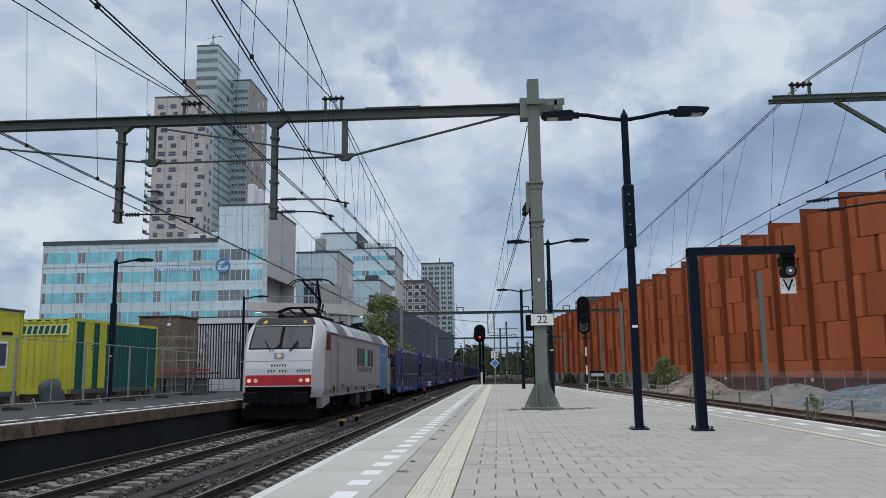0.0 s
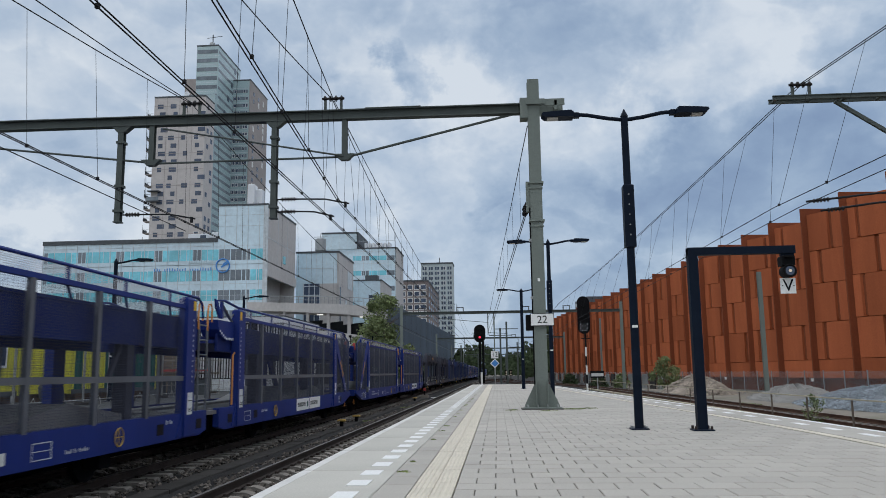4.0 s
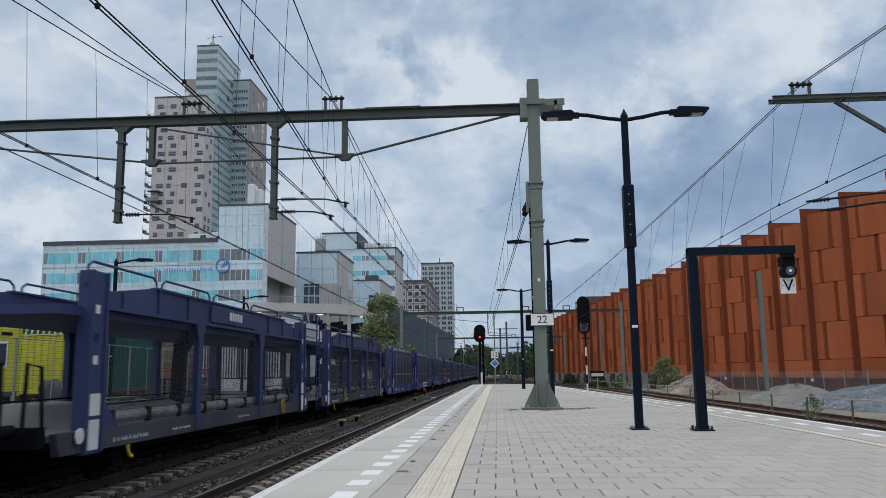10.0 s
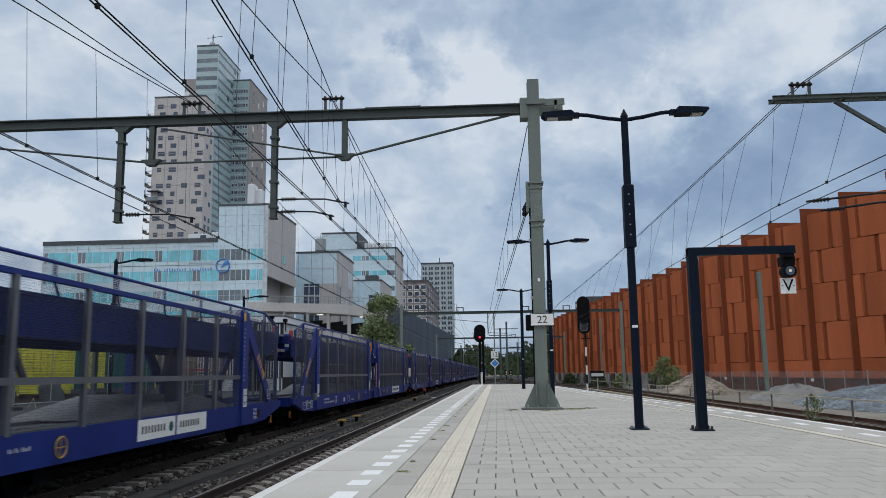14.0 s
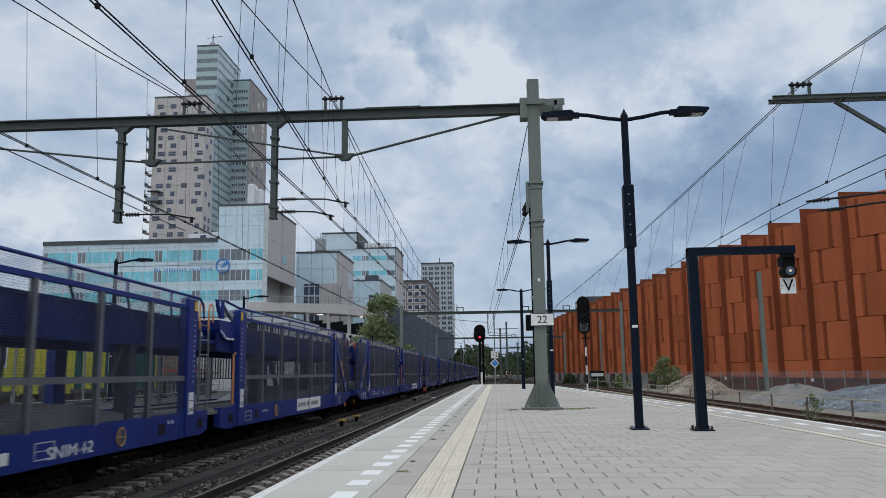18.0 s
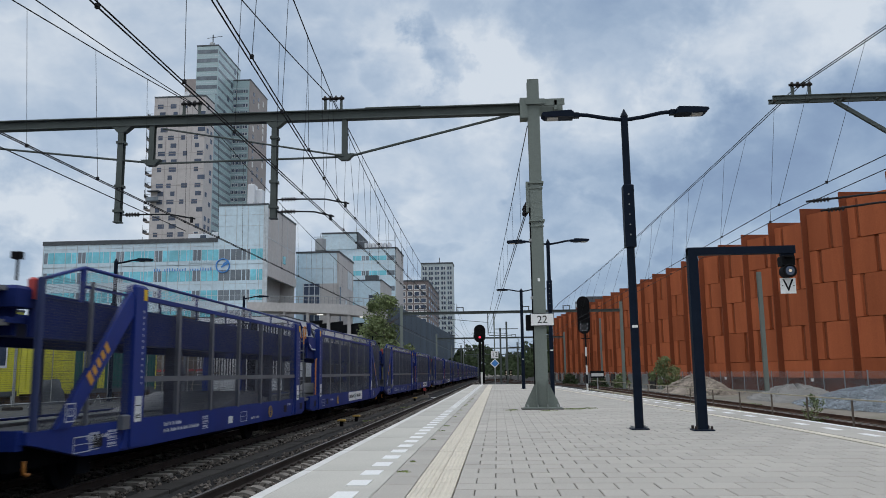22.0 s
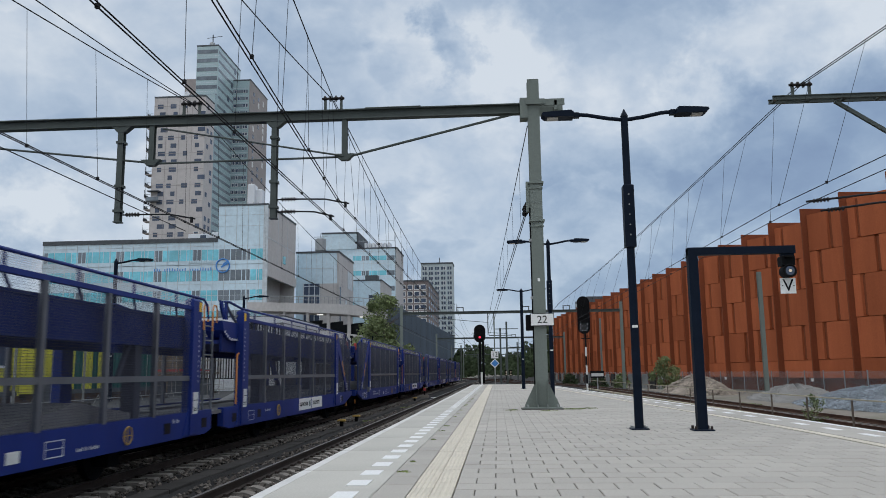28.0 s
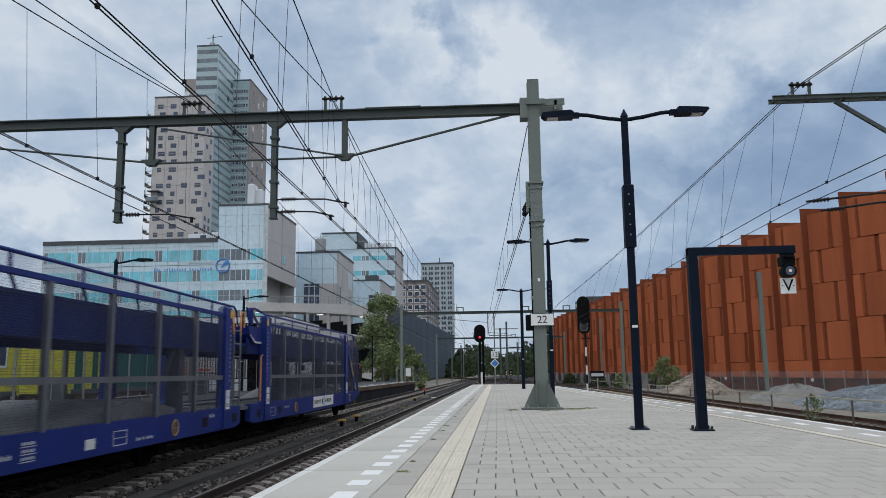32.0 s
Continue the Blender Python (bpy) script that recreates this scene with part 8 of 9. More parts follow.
            for i in range(4):
                tb.box(1.44, 1.445, yt + 0.03 + i * 0.08, yt + 0.075 + i * 0.08, 0.66 + k * 0.1, 0.7 + k * 0.1)
        part("stencil_table", tb, M_MARK, w, "boxed table of small marks", "stuff")
    part("hanging_box", Geo().slab(1.44, 1.54, F - 0.62, F - 0.36, 0.88, 1.12, 0.02), M_POST, w, "grey box on the sill")
    part("white_splash", Geo().slab(1.438, 1.446, F + 5.0, F + 5.3, 0.64, 0.8, 0.003), M_PLACARD, w)
    bars(w, "stencil_line", 1.441, A - 4.6, 0.64, (0.2, 0.1, 0.3), 0.06, M_MARK)
    bars(w, "stencil_line", 1.441, A - 1.0, 0.84, (0.12, 0.16), 0.08, M_MARK)
    for y in (B + 3.2, A - 3.0):
        hw = part("hand_wheel", Geo().ring((1.49, y, 0.76), 0.15, 0.013, "x", 20, 6), M_OCHRE, w, "dull ochre brake wheel")
        part("wheel_spokes", Geo().beam((1.48, y - 0.15, 0.76), (1.48, y + 0.15, 0.76), 0.012, 0.014).beam((1.48, y, 0.61), (1.48, y, 0.91), 0.012, 0.014), M_OCHRE, hw)
    for a, b in ((R - 5.85, R - 4.2), (R - 4.1, R - 2.5)):
        bn = part("white_banner", Geo().box(1.441, 1.448, a, b, 0.62, 0.99), M_SIGN, w, "white banner with grey bars")
        bars(bn, "banner_writing", 1.448, a + 0.15, 0.74, (0.06,) * 8, 0.13, M_LOCO_GREY, 0.075)
        if a < R - 4.6:
            part("banner_drop", Geo().disc((1.45, b - 0.2, 0.8), 0.1, 0.006, "x", 10), M_GREEN, bn)
    return w


M_SCREEN_FINE = mesh_screen("pale_wire_mesh", (0.5, 0.5, 0.52), 0.03, 0.2, 0.12)


def framed_wagon(paint, deck, screens, mark, label):
    """A two-part car transporter with broad end frames and a deep upper girder."""
    w = thing("car_transporter_wagon", label, "railway wagon", "framed car transporter wagons")
    U, G = 13.5, 4.1
    for half in (0, 1):
        o = 1.8 + half * (U + G)
        for s in (1, -1):
            def sx(a, b):
                return min(s * a, s * b), max(s * a, s * b)
            for k, y in enumerate((o, o + U)):
                c = part("end_column", Geo().slab(*sx(1.28, 1.49), y - 0.28, y + 0.28, 0.58, 3.43, 0.02), paint, w, "broad end column")
                part("column_flange", Geo().box(*sx(1.49, 1.52), y - 0.28, y - 0.2, 0.6, 3.43).box(*sx(1.49, 1.52), y + 0.2, y + 0.28, 0.6, 3.43), paint, c)
                if s > 0:
                    part("white_plate", Geo().box(1.49, 1.498, y - 0.17, y + 0.17, 0.64, 1.1), M_PLACARD, c, "white data plate")
                    part("white_plate", Geo().box(1.49, 1.498, y - 0.17, y + 0.17, 1.16, 1.5), M_PLACARD, c, "white data plate")
                    for z in (1.95, 2.3, 2.75):
                        part("small_plate", Geo().box(1.49, 1.498, y - 0.12, y + 0.02, z, z + 0.14), M_PLACARD if z != 2.3 else M_NAVY, c)
                    part("round_plate", Geo().disc((1.5, y + (0.42 if k else -0.42), 0.88), 0.12, 0.02, "x", 14), M_PLACARD, w)
                part("corner_gusset", Geo().prism([(y + (0.28 if k == 0 else -0.28), 0.9), (y + (0.28 if k == 0 else -0.28), 1.5), (y + (1.0 if k == 0 else -1.0), 0.9)], "x", *sx(1.38, 1.44)), paint, w)
            part("side_sill", Geo().prism([(o - 1.0, 0.95), (o + U + 1.0, 0.95), (o + U + 0.9, 0.62), (o - 0.9, 0.62)], "x", *sx(1.34, 1.46)), M_COALGREY, w, "dark side sill")
            mid = o + U / 2
            part("upper_girder", Geo().prism([(o + 0.2, 2.86), (o + U - 0.2, 2.86), (o + U - 0.2, 3.12), (o + U - 2.2, 3.38), (o + 2.2, 3.38), (o + 0.2, 3.12)], "x", *sx(1.37, 1.43)), paint, w, "deep upper girder")
            part("girder_lip", Geo().box(*sx(1.36, 1.49), o + 0.2, o + U - 0.2, 2.84, 2.9).box(*sx(1.33, 1.48), o + 2.2, o + U - 2.2, 3.36, 3.4), paint, w)
            for k in range(9 if s > 0 else 0):
                y = o + 0.9 + k * (U - 1.8) / 8
                part("girder_rib", Geo().box(*sx(1.43, 1.47), y - 0.03, y + 0.03, 2.9, 3.18 if k in (0, 8) else 3.36), paint, w)
            for y in (o + U / 3, o + 2 * U / 3):
                ps = part("side_post", Geo().prism([(y - 0.13, 0.66), (y + 0.13, 0.66), (y + 0.12, 2.5), (y + 0.28, 2.88), (y - 0.28, 2.88), (y - 0.12, 2.5)], "x", *sx(1.36, 1.48)), paint, w, "flared side post")
            bd = part("name_board", Geo().slab(*sx(1.44, 1.5), mid - 1.7, mid + 1.7, 2.94, 3.3, 0.01), paint, w, "plain board on the girder")
            if s > 0 and mark and half == 0:
                bars(bd, "name_mark", 1.5, mid - 0.5, 3.04, (0.16, 0.12, 0.12, 0.13, 0.14), 0.19, M_AMBER if paint is M_COALGREY else M_PLACARD, 0.06)
            part("inner_rail", Geo().tube([(s * 1.28, o + 0.3, 1.3), (s * 1.28, o + U * 0.4, 1.34), (s * 1.28, o + U * 0.6, 1.28), (s * 1.28, o + U - 0.3, 1.32)], 0.018, 6), M_UNDER, w, "dark cable above the deck")
            pp = part("deck_pipe", Geo().tube([(s * 1.2, o + 0.4, 1.08), (s * 1.2, o + U - 0.4, 1.08)], 0.11, 10), M_PIPE, w, "worn grey wheel guide tube")
            cl = Geo()
            for k in range(9):
                cl.slab(*sx(1.08, 1.33), o + 1.0 + k * (U - 2) / 8 - 0.06, o + 1.0 + k * (U - 2) / 8 + 0.06, 0.94, 1.21, 0.02)
            part("tube_clamp", cl, M_UNDER, pp, "dark clamps round the tube", "stuff")
            if screens:
                wired("screen", s * 1.38, o + 0.28, o + U - 0.28, 0.96, 2.86, w, M_SCREEN_THIN, "fine wire screen", 0.07)
            for k in range(5):
                a = o - 0.3 + k * (U + 0.6) / 5
                b = a + (U + 0.6) / 5 - 0.15
                part("hoop_rail", Geo().tube([(s * 1.4, a, 3.2), (s * 1.4, a + 0.06, 3.5), (s * 1.4, a + 0.2, 3.58), (s * 1.4, b - 0.2, 3.58), (s * 1.4, b - 0.06, 3.5), (s * 1.4, b, 3.2)], 0.024, 6), paint, w, "dark hoop handrail")
            for y in (o + 0.9 + (U - 1.8) * 0.3, o + 0.9 + (U - 1.8) * 0.72):
                part("inner_column", Geo().prism([(y - 0.08, 0.96), (y + 0.1, 0.96), (y + 0.32, 2.85), (y + 0.1, 2.85)], "x", *sx(1.0, 1.14)).beam((s * 1.07, y + 0.2, 2.2), (s * 1.07, y + 1.0, 2.75), 0.06, 0.09), M_UNDER, w, "dark leaning lifting column with a stay")
        part("upper_deck", Geo().box(-1.36, 1.36, o - 0.9, o + U + 0.9, 2.7, 2.84), paint, w)
        part("lower_deck", Geo().box(-1.34, 1.34, o - 0.9, o + U + 0.9, 0.82, 0.92), deck, w, "worn lower deck")
        part("deck_hump", Geo().prism([(o + U - 6.0, 0.92), (o + U - 0.6, 0.92), (o + U - 1.6, 1.28), (o + U - 3.6, 1.28)] if half else [(o + 0.6, 0.92), (o + 6.0, 0.92), (o + 3.6, 1.28), (o + 1.6, 1.28)], "x", -1.25, 1.25), deck, w)
        part("underframe", Geo().box(-1.0, 1.0, o - 0.5, o + U + 0.5, 0.42, 0.82), M_UNDER, w, "near-black underframe")
        for y in (o + 1.6, o + U - 1.6):
            wheelset(w, y, 0.42)
        yy = (o + U - 2.4) if half == 0 else (o + 3.2)
        hw = part("hand_wheel", Geo().ring((1.52, yy, 0.86), 0.18, 0.02, "x", 20, 6), M_OCHRE, w, "dull yellow brake wheel")
        part("wheel_spokes", Geo().beam((1.52, yy - 0.17, 0.86), (1.52, yy + 0.17, 0.86), 0.02, 0.03).beam((1.52, yy, 0.69), (1.52, yy, 1.03), 0.02, 0.03), M_OCHRE, hw)
        part("yellow_tap", Geo().tube([(1.4, o + 1.4, 0.6), (1.44, o + 1.4, 0.42), (1.44, o + 1.5, 0.4)], 0.035, 6), M_SAFEYELLOW, w)
        bars(w, "stencil_line", 1.461, o + 0.75, 0.7, (0.1, 0.1, 0.24, 0.1, 0.2, 0.34), 0.07, M_MARK)
        bars(w, "stencil_line", 1.461, o + 3.2, 0.72, (0.3, 0.1, 0.4), 0.05, M_MARK)
        bars(w, "stencil_line", 1.461, o + 7.2, 0.74, (0.2, 0.2, 0.4), 0.05, M_MARK)
    y = 1.8 + U
    for yl in (y + 0.75, y + G - 1.2):
        ld = part("ladder", Geo().tube([(1.3, yl, 0.5), (1.3, yl, 3.5)], 0.025, 6).tube([(1.3, yl + 0.42, 0.5), (1.3, yl + 0.42, 3.5)], 0.025, 6), paint, w, "end ladder")
        rg = Geo()
        for k in range(9):
            rg.tube([(1.3, yl, 0.7 + k * 0.31), (1.3, yl + 0.42, 0.7 + k * 0.31)], 0.016, 5)
        part("ladder_steps", rg, paint, ld, kind="stuff")
        part("hooked_rail", Geo().tube([(1.3, yl, 3.4), (1.3, yl + 0.1, 3.75), (1.3, yl + 0.35, 3.85), (1.3, yl + 0.7, 3.5)], 0.024, 6), paint, w)
    part("drawbar", Geo().box(-0.3, 0.3, y + 0.8, y + G - 0.8, 0.6, 0.85), M_UNDER, w)
    part("bridge_plate", Geo().box(-1.3, 1.3, y + 0.8, y + G - 0.8, 2.72, 2.8), M_UNDER, w)
    part("bridge_plate", Geo().box(-1.25, 1.3, y + 0.8, y + G - 0.8, 0.86, 0.92), deck, w)
    for y, d in ((0.7, -1), (2 * U + G + 2.9, 1)):
        part("headstock", Geo().box(-1.3, 1.3, y - 0.1, y + 0.1, 0.75, 1.05), M_UNDER, w)
        for s in (-0.87, 0.87):
            bf = part("buffer", Geo().disc((s, y + d * 0.3, 1.0), 0.1, 0.5, "y", 10), M_UNDER, w)
            part("buffer_head", Geo().disc((s, y + d * 0.55, 1.0), 0.2, 0.05, "y", 14), M_UNDER, bf)
        part("end_loop", Geo().tube([(1.3, y, 1.0), (1.3, y + d * 0.1, 1.9), (1.3, y + d * 0.45, 1.95), (1.3, y + d * 0.5, 1.0)], 0.03, 6), M_UNDER, w)
    return w


M_SCREEN_THIN = mesh_screen("fine_wire_screen", (0.04, 0.043, 0.055), 0.05, 0.09, 0.02, ("Z",))


def locomotive():
    """A silver electric locomotive with a white and red front, raised pantograph and grey roof gear."""
    L = 20.4
    lo = thing("electric_locomotive", "silver electric locomotive with white and red front and raised pantograph", "locomotive")
    LV = [(0.95, 0.42, 1.12, 0.95, 1.42), (1.2, 0.32, 1.2, 1.02, 1.49), (2.0, 0.32, 1.22, 1.1, 1.49), (2.62, 0.42, 1.22, 1.18, 1.49), (3.05, 0.7, 1.21, 1.3, 1.49),
          (3.33, 0.9, 1.19, 1.45, 1.48), (3.5, 1.0, 1.17, 1.56, 1.42), (3.66, 1.13, 1.13, 1.72, 1.3), (3.8, 1.26, 1.05, 1.9, 1.17), (3.88, 1.37, 0.97, 2.05, 1.06)]
    zs = [a[0] for a in LV]

    def at(z):
        return [float(np.interp(z, zs, [a[i] for a in LV])) for i in (1, 2, 3, 4)]

    def outline(z, flip):
        yf, wf, yc, w = at(z)
        q = [(-w, yc), (-wf, yf), (wf, yf), (w, yc)]
        return [(x, L - y) for x, y in q] if flip else q

    def front(z0, z1, x0, x1, name, m, off, flip=False, label="", parent=None):
        """A panel on the sloping front, proud by off; x0, x1 as shares of the half width."""
        cut = sorted({z0, z1, *[z for z in zs if z0 < z < z1]})
        g = Geo()
        for a, b in zip(cut, cut[1:]):
            ya, wa = at(a)[:2]
            yb, wb = at(b)[:2]
            p = [(x0 * wa, ya - off, a), (x1 * wa, ya - off, a), (x1 * wb, yb - off, b), (x0 * wb, yb - off, b)]
            q = [(x, y + 0.02, z) for x, y, z in p]
            if flip:
                p, q = [[(x, L - y, z) for x, y, z in r] for r in (p, q)]
            g.add(p + q, [(0, 1, 2, 3), (7, 6, 5, 4), (0, 4, 5, 1), (1, 5, 6, 2), (2, 6, 7, 3), (3, 7, 4, 0)])
        return part(name, g, m, parent or lo, label)

    side = Geo()
    fine = [float(z) for z in np.linspace(0.95, 3.88, 25)]
    for flip in (False, True):
        for s in (-1, 1):
            v, m = [], 7
            for z in fine:
                yf, wf, yc, w = at(z)
                for i in range(m):
                    u = i / (m - 1)
                    x = (1 - u) ** 2 * wf + 2 * u * (1 - u) * (wf + (w - wf) * 0.72) + u * u * w
                    y = (1 - u) ** 2 * yf + 2 * u * (1 - u) * (yf + (yc - yf) * 0.28) + u * u * yc
                    v.append((s * x, L - y if flip else y, z))
            f = [(j * m + i, j * m + i + 1, (j + 1) * m + i + 1, (j + 1) * m + i) for j in range(len(fine) - 1) for i in range(m - 1)]
            part("cab_corner", Geo().add(v, f, True), M_LOCO_CORNER, lo, "silver-white rounded cab corner")
    for z0, z1 in zip(zs, zs[1:]):
        if z0 >= 3.3:
            continue
        w0, w1 = at(z0)[3], at(z1)[3]
        for s in (-1, 1):
            side.quad((s * w0, at(z0)[2], z0), (s * w0, L - at(z0)[2], z0), (s * w1, L - at(z1)[2], z1), (s * w1, at(z1)[2], z1))
    part("body_side", side, M_LOCO_SIDE, lo, "dusty silver-grey side walls")
    # roof slopes in panels, white and grille
    n = 9
    for s in (-1, 1):
        for k in range(n):
            y0, y1 = 2.05 + (L - 4.1) * k / n, 2.05 + (L - 4.1) * (k + 1) / n
            a0, a1 = (1.5, y1) if k == 0 else (y0, L - 1.5) if k == n - 1 else (y0, y1)
            p = [(s * 1.48, a0, 3.33), (s * 1.48, a1, 3.33), (s * 1.3, y1, 3.66), (s * 1.3, y0, 3.66)]
            q = [(s * 1.3, y0, 3.66), (s * 1.3, y1, 3.66), (s * 1.06, y1, 3.88), (s * 1.06, y0, 3.88)]
            mat, said = (M_GRILLE, "dark grille panel") if k in (1, 6, 7) else (M_ROOFGREY, "light grey roof panel") if k in (3, 4, 5) else (M_LOCO_CORNER, "white roof panel")
            part("roof_panel", Geo().quad(*p).quad(*q), mat, lo, said)
            part("panel_seam", Geo().beam((s * 1.49, y0, 3.34), (s * 1.31, y0, 3.67), 0.02, 0.014).beam((s * 1.31, y0, 3.67), (s * 1.07, y0, 3.89), 0.02, 0.014), M_LOCO_SIDE, lo)
        part("roof_gutter", Geo().box(min(s * 1.47, s * 1.53), max(s * 1.47, s * 1.53), 1.6, L - 1.6, 3.31, 3.35), M_LOCO_SIDE, lo)
    part("roof", Geo().box(-1.06, 1.06, 2.0, L - 2.0, 3.76, 3.88), M_LOCO_GREY, lo, "dark grey roof")
    for flip in (False, True):
        p = [(x, y, 3.88) for x, y in outline(3.88, flip)]
        part("cab_roof", Geo().add(p, [(0, 1, 2, 3)]), M_LOCO_GREY, lo)
    part("floor_pan", Geo().box(-1.4, 1.4, 1.6, L - 1.6, 0.9, 0.95), M_UNDER, lo)
    for flip in (False, True):
        front(1.34, 2.64, -1, 1, "front_panel", M_LOCO_WHITE, 0.0, flip, "white front panel")
        front(2.64, 3.58, -1, 1, "front_surround", M_LOCO_WHITE, 0.0, flip)
        front(3.57, 3.86, -0.97, 0.97, "front_visor", M_LOCO_GREY, 0.012, flip, "dark grey visor over the windscreen")
        front(1.38, 1.75, -0.985, 0.985, "red_band", M_LOCO_RED, 0.008, flip, "red band with the headlights")
        ws = front(2.67, 3.54, -0.95, 0.93, "windscreen_frame", M_BLACK, 0.008, flip, "black windscreen rubber")
        for a, b in ((-0.9, -0.05), (0.05, 0.9)):
            front(2.72, 3.5, a, b, "windscreen", M_CABGLASS, 0.014, flip, "dark reflecting windscreen", ws)
        for a in (-0.72, 0.62):
            front(3.64, 3.75, a, a + 0.1, "warning_triangle", M_SAFEYELLOW, 0.018, flip)
        for a in (-0.8, 0.62):
            bx = front(1.42, 1.71, a - 0.16 if a < 0 else a - 0.02, a + 0.2 if a < 0 else a + 0.34, "headlight_box", M_LOCO_RED, 0.012, flip)
            for i in (0, 1):
                u = (a - 0.08 + i * 0.2) if a < 0 else (a + 0.06 + i * 0.2)
                y = at(1.56)[0] - 0.02
                outer = (i == 0) if a < 0 else (i == 1)
                yy = (L - y) if flip else y
                part("headlight", Geo().disc((u * 1.2, yy, 1.56), 0.07, 0.05, "y", 16), (M_HEADLIGHT if outer else M_HEADDIM) if not flip else M_PANE_DARK, bx, "lit round headlight" if outer and not flip else "dim round headlight")
        y = at(2.42)[0] - 0.01
        yy = (L - y) if flip else y
        tl = part("top_light_box", Geo().slab(-0.17, 0.17, yy - 0.03, yy + 0.03, 2.32, 2.55, 0.01), M_STEEL, lo)
        part("top_light", Geo().disc((0, yy + (0.035 if flip else -0.035), 2.44), 0.08, 0.02, "y", 14), M_HEADDIM, tl)
        front(2.24, 2.252, -0.98, 0.98, "front_seam", M_LOCO_GREY, 0.006, flip)
        if not flip:
            for i in range(6):
                front(2.05, 2.13, -0.22 + i * 0.08, -0.185 + i * 0.08, "maker_bar", M_INK, 0.008)
            for i in range(7):
                if i != 3:
                    front(1.85, 1.94, -0.32 + i * 0.085, -0.285 + i * 0.085, "number_bar", M_INK, 0.008)
            for i in range(6):
                front(1.85, 1.94, 0.55 + i * 0.07, 0.58 + i * 0.07, "owner_bar", M_INK, 0.008)
        for u in (-0.35, 0.4):
            pa = at(2.62)
            y0, y1 = pa[0] - 0.05, at(3.3)[0] - 0.05
            if flip:
                y0, y1 = L - y0, L - y1
            part("wiper", Geo().tube([(u * 0.9, y0, 2.6), (u * 0.9 + 0.26 * (1 if u > 0 else -1), y0 + (y1 - y0) * 0.45, 2.98)], 0.018, 5).tube([(u * 0.9 + 0.05, y0, 2.6), (u * 0.9 + 0.32, y0 + (y1 - y0) * 0.34, 2.88)], 0.014, 5), M_BLACK, lo)
        # lower front: black beam, buffers, plough
        e = (lambda v: L - v) if flip else (lambda v: v)
        def yb(a, b):
            return min(e(a), e(b)), max(e(a), e(b))
        part("buffer_beam", Geo().slab(-1.05, 1.05, *yb(0.38, 1.5), 0.72, 1.3, 0.03), M_BLACK, lo, "black buffer beam")
        part("step_ledge", Geo().slab(-1.12, 1.12, *yb(0.3, 0.9), 1.27, 1.345, 0.01), M_BLACK, lo)
        part("plough", Geo().prism([(-1.3, 0.2), (1.3, 0.2), (1.35, 0.5), (1.2, 0.72), (-1.2, 0.72), (-1.35, 0.5)], "y", *yb(0.5, 0.75)), M_BLACK, lo, "black snow plough")
        for s in (-0.88, 0.88):
            bf = part("buffer", Geo().tube([(s, e(0.4), 0.98), (s, e(0.05), 0.98)], 0.12, 14), M_BLACK, lo)
            part("buffer_head", Geo().slab(s - 0.27, s + 0.27, *yb(-0.02, 0.06), 0.8, 1.16, 0.03), M_BLACK, bf)
        part("coupling", Geo().tube([(0, e(0.4), 0.95), (0, e(0.1), 0.75), (0, e(0.22), 0.5)], 0.06, 8), M_UNDER, lo)
        for s in (-0.45, 0.45):
            part("hose", Geo().tube([(s, e(0.4), 0.9), (s, e(0.2), 0.7), (s, e(0.3), 0.5)], 0.03, 6), M_BLACK, lo)
        part("side_skirt", Geo().prism([(e(0.9), 0.55), (e(2.2), 0.72), (e(2.2), 0.96), (e(0.9), 0.96)], "x", 1.25, 1.46), M_LOCO_SIDE, lo).location = (0, 0, 0)
        part("side_skirt", Geo().prism([(e(0.9), 0.55), (e(2.2), 0.72), (e(2.2), 0.96), (e(0.9), 0.96)], "x", -1.46, -1.25), M_LOCO_SIDE, lo)
        for s in (-1, 1):
            x = s * 1.49
            cw = part("cab_window", Geo().prism([(e(1.36), 2.64), (e(1.4), 2.9), (e(1.58), 3.26), (e(2.08), 3.26), (e(2.12), 3.2), (e(2.12), 2.64)], "x", x - 0.008, x + 0.008), M_CABGLASS, lo, "dark cab side window")
            dr = part("cab_door", Geo().box(x - 0.006, x + 0.006, *yb(2.25, 3.35), 1.1, 3.27), M_LOCO_SIDE, lo)
            for a, b, c, d in ((2.22, 2.25, 1.1, 3.29), (3.35, 3.38, 1.1, 3.29), (2.22, 3.38, 3.27, 3.3)):
                part("door_seam", Geo().box(x - 0.009, x + 0.009, *yb(a, b), c, d), M_LOCO_GREY, dr)
            part("door_rail", Geo().tube([(x + s * 0.04, e(3.5), 1.1), (x + s * 0.04, e(3.5), 2.3)], 0.016, 5), M_STEEL, dr)
            part("step_recess", Geo().box(x - 0.01, x + 0.01, *yb(2.6, 3.0), 1.1, 1.32), M_INK, lo)
            st = part("cab_steps", Geo().box(x - 0.05, x + 0.03, *yb(2.9, 3.3), 0.6, 0.64).box(x - 0.05, x + 0.03, *yb(2.9, 3.3), 0.38, 0.42), M_UNDER, lo)
            part("step_side", Geo().box(x - 0.02, x + 0.02, *yb(2.88, 2.91), 0.36, 0.98).box(x - 0.02, x + 0.02, *yb(3.29, 3.32), 0.36, 0.98), M_UNDER, st)
    # side marks
    for s in (-1, 1):
        x = s * 1.491
        bl = part("blue_panel", Geo().box(min(x, x + s * 0.006), max(x, x + s * 0.006), 15.3, 17.2, 0.98, 3.3), M_LOCO_BLUE, lo, "bright blue panel")
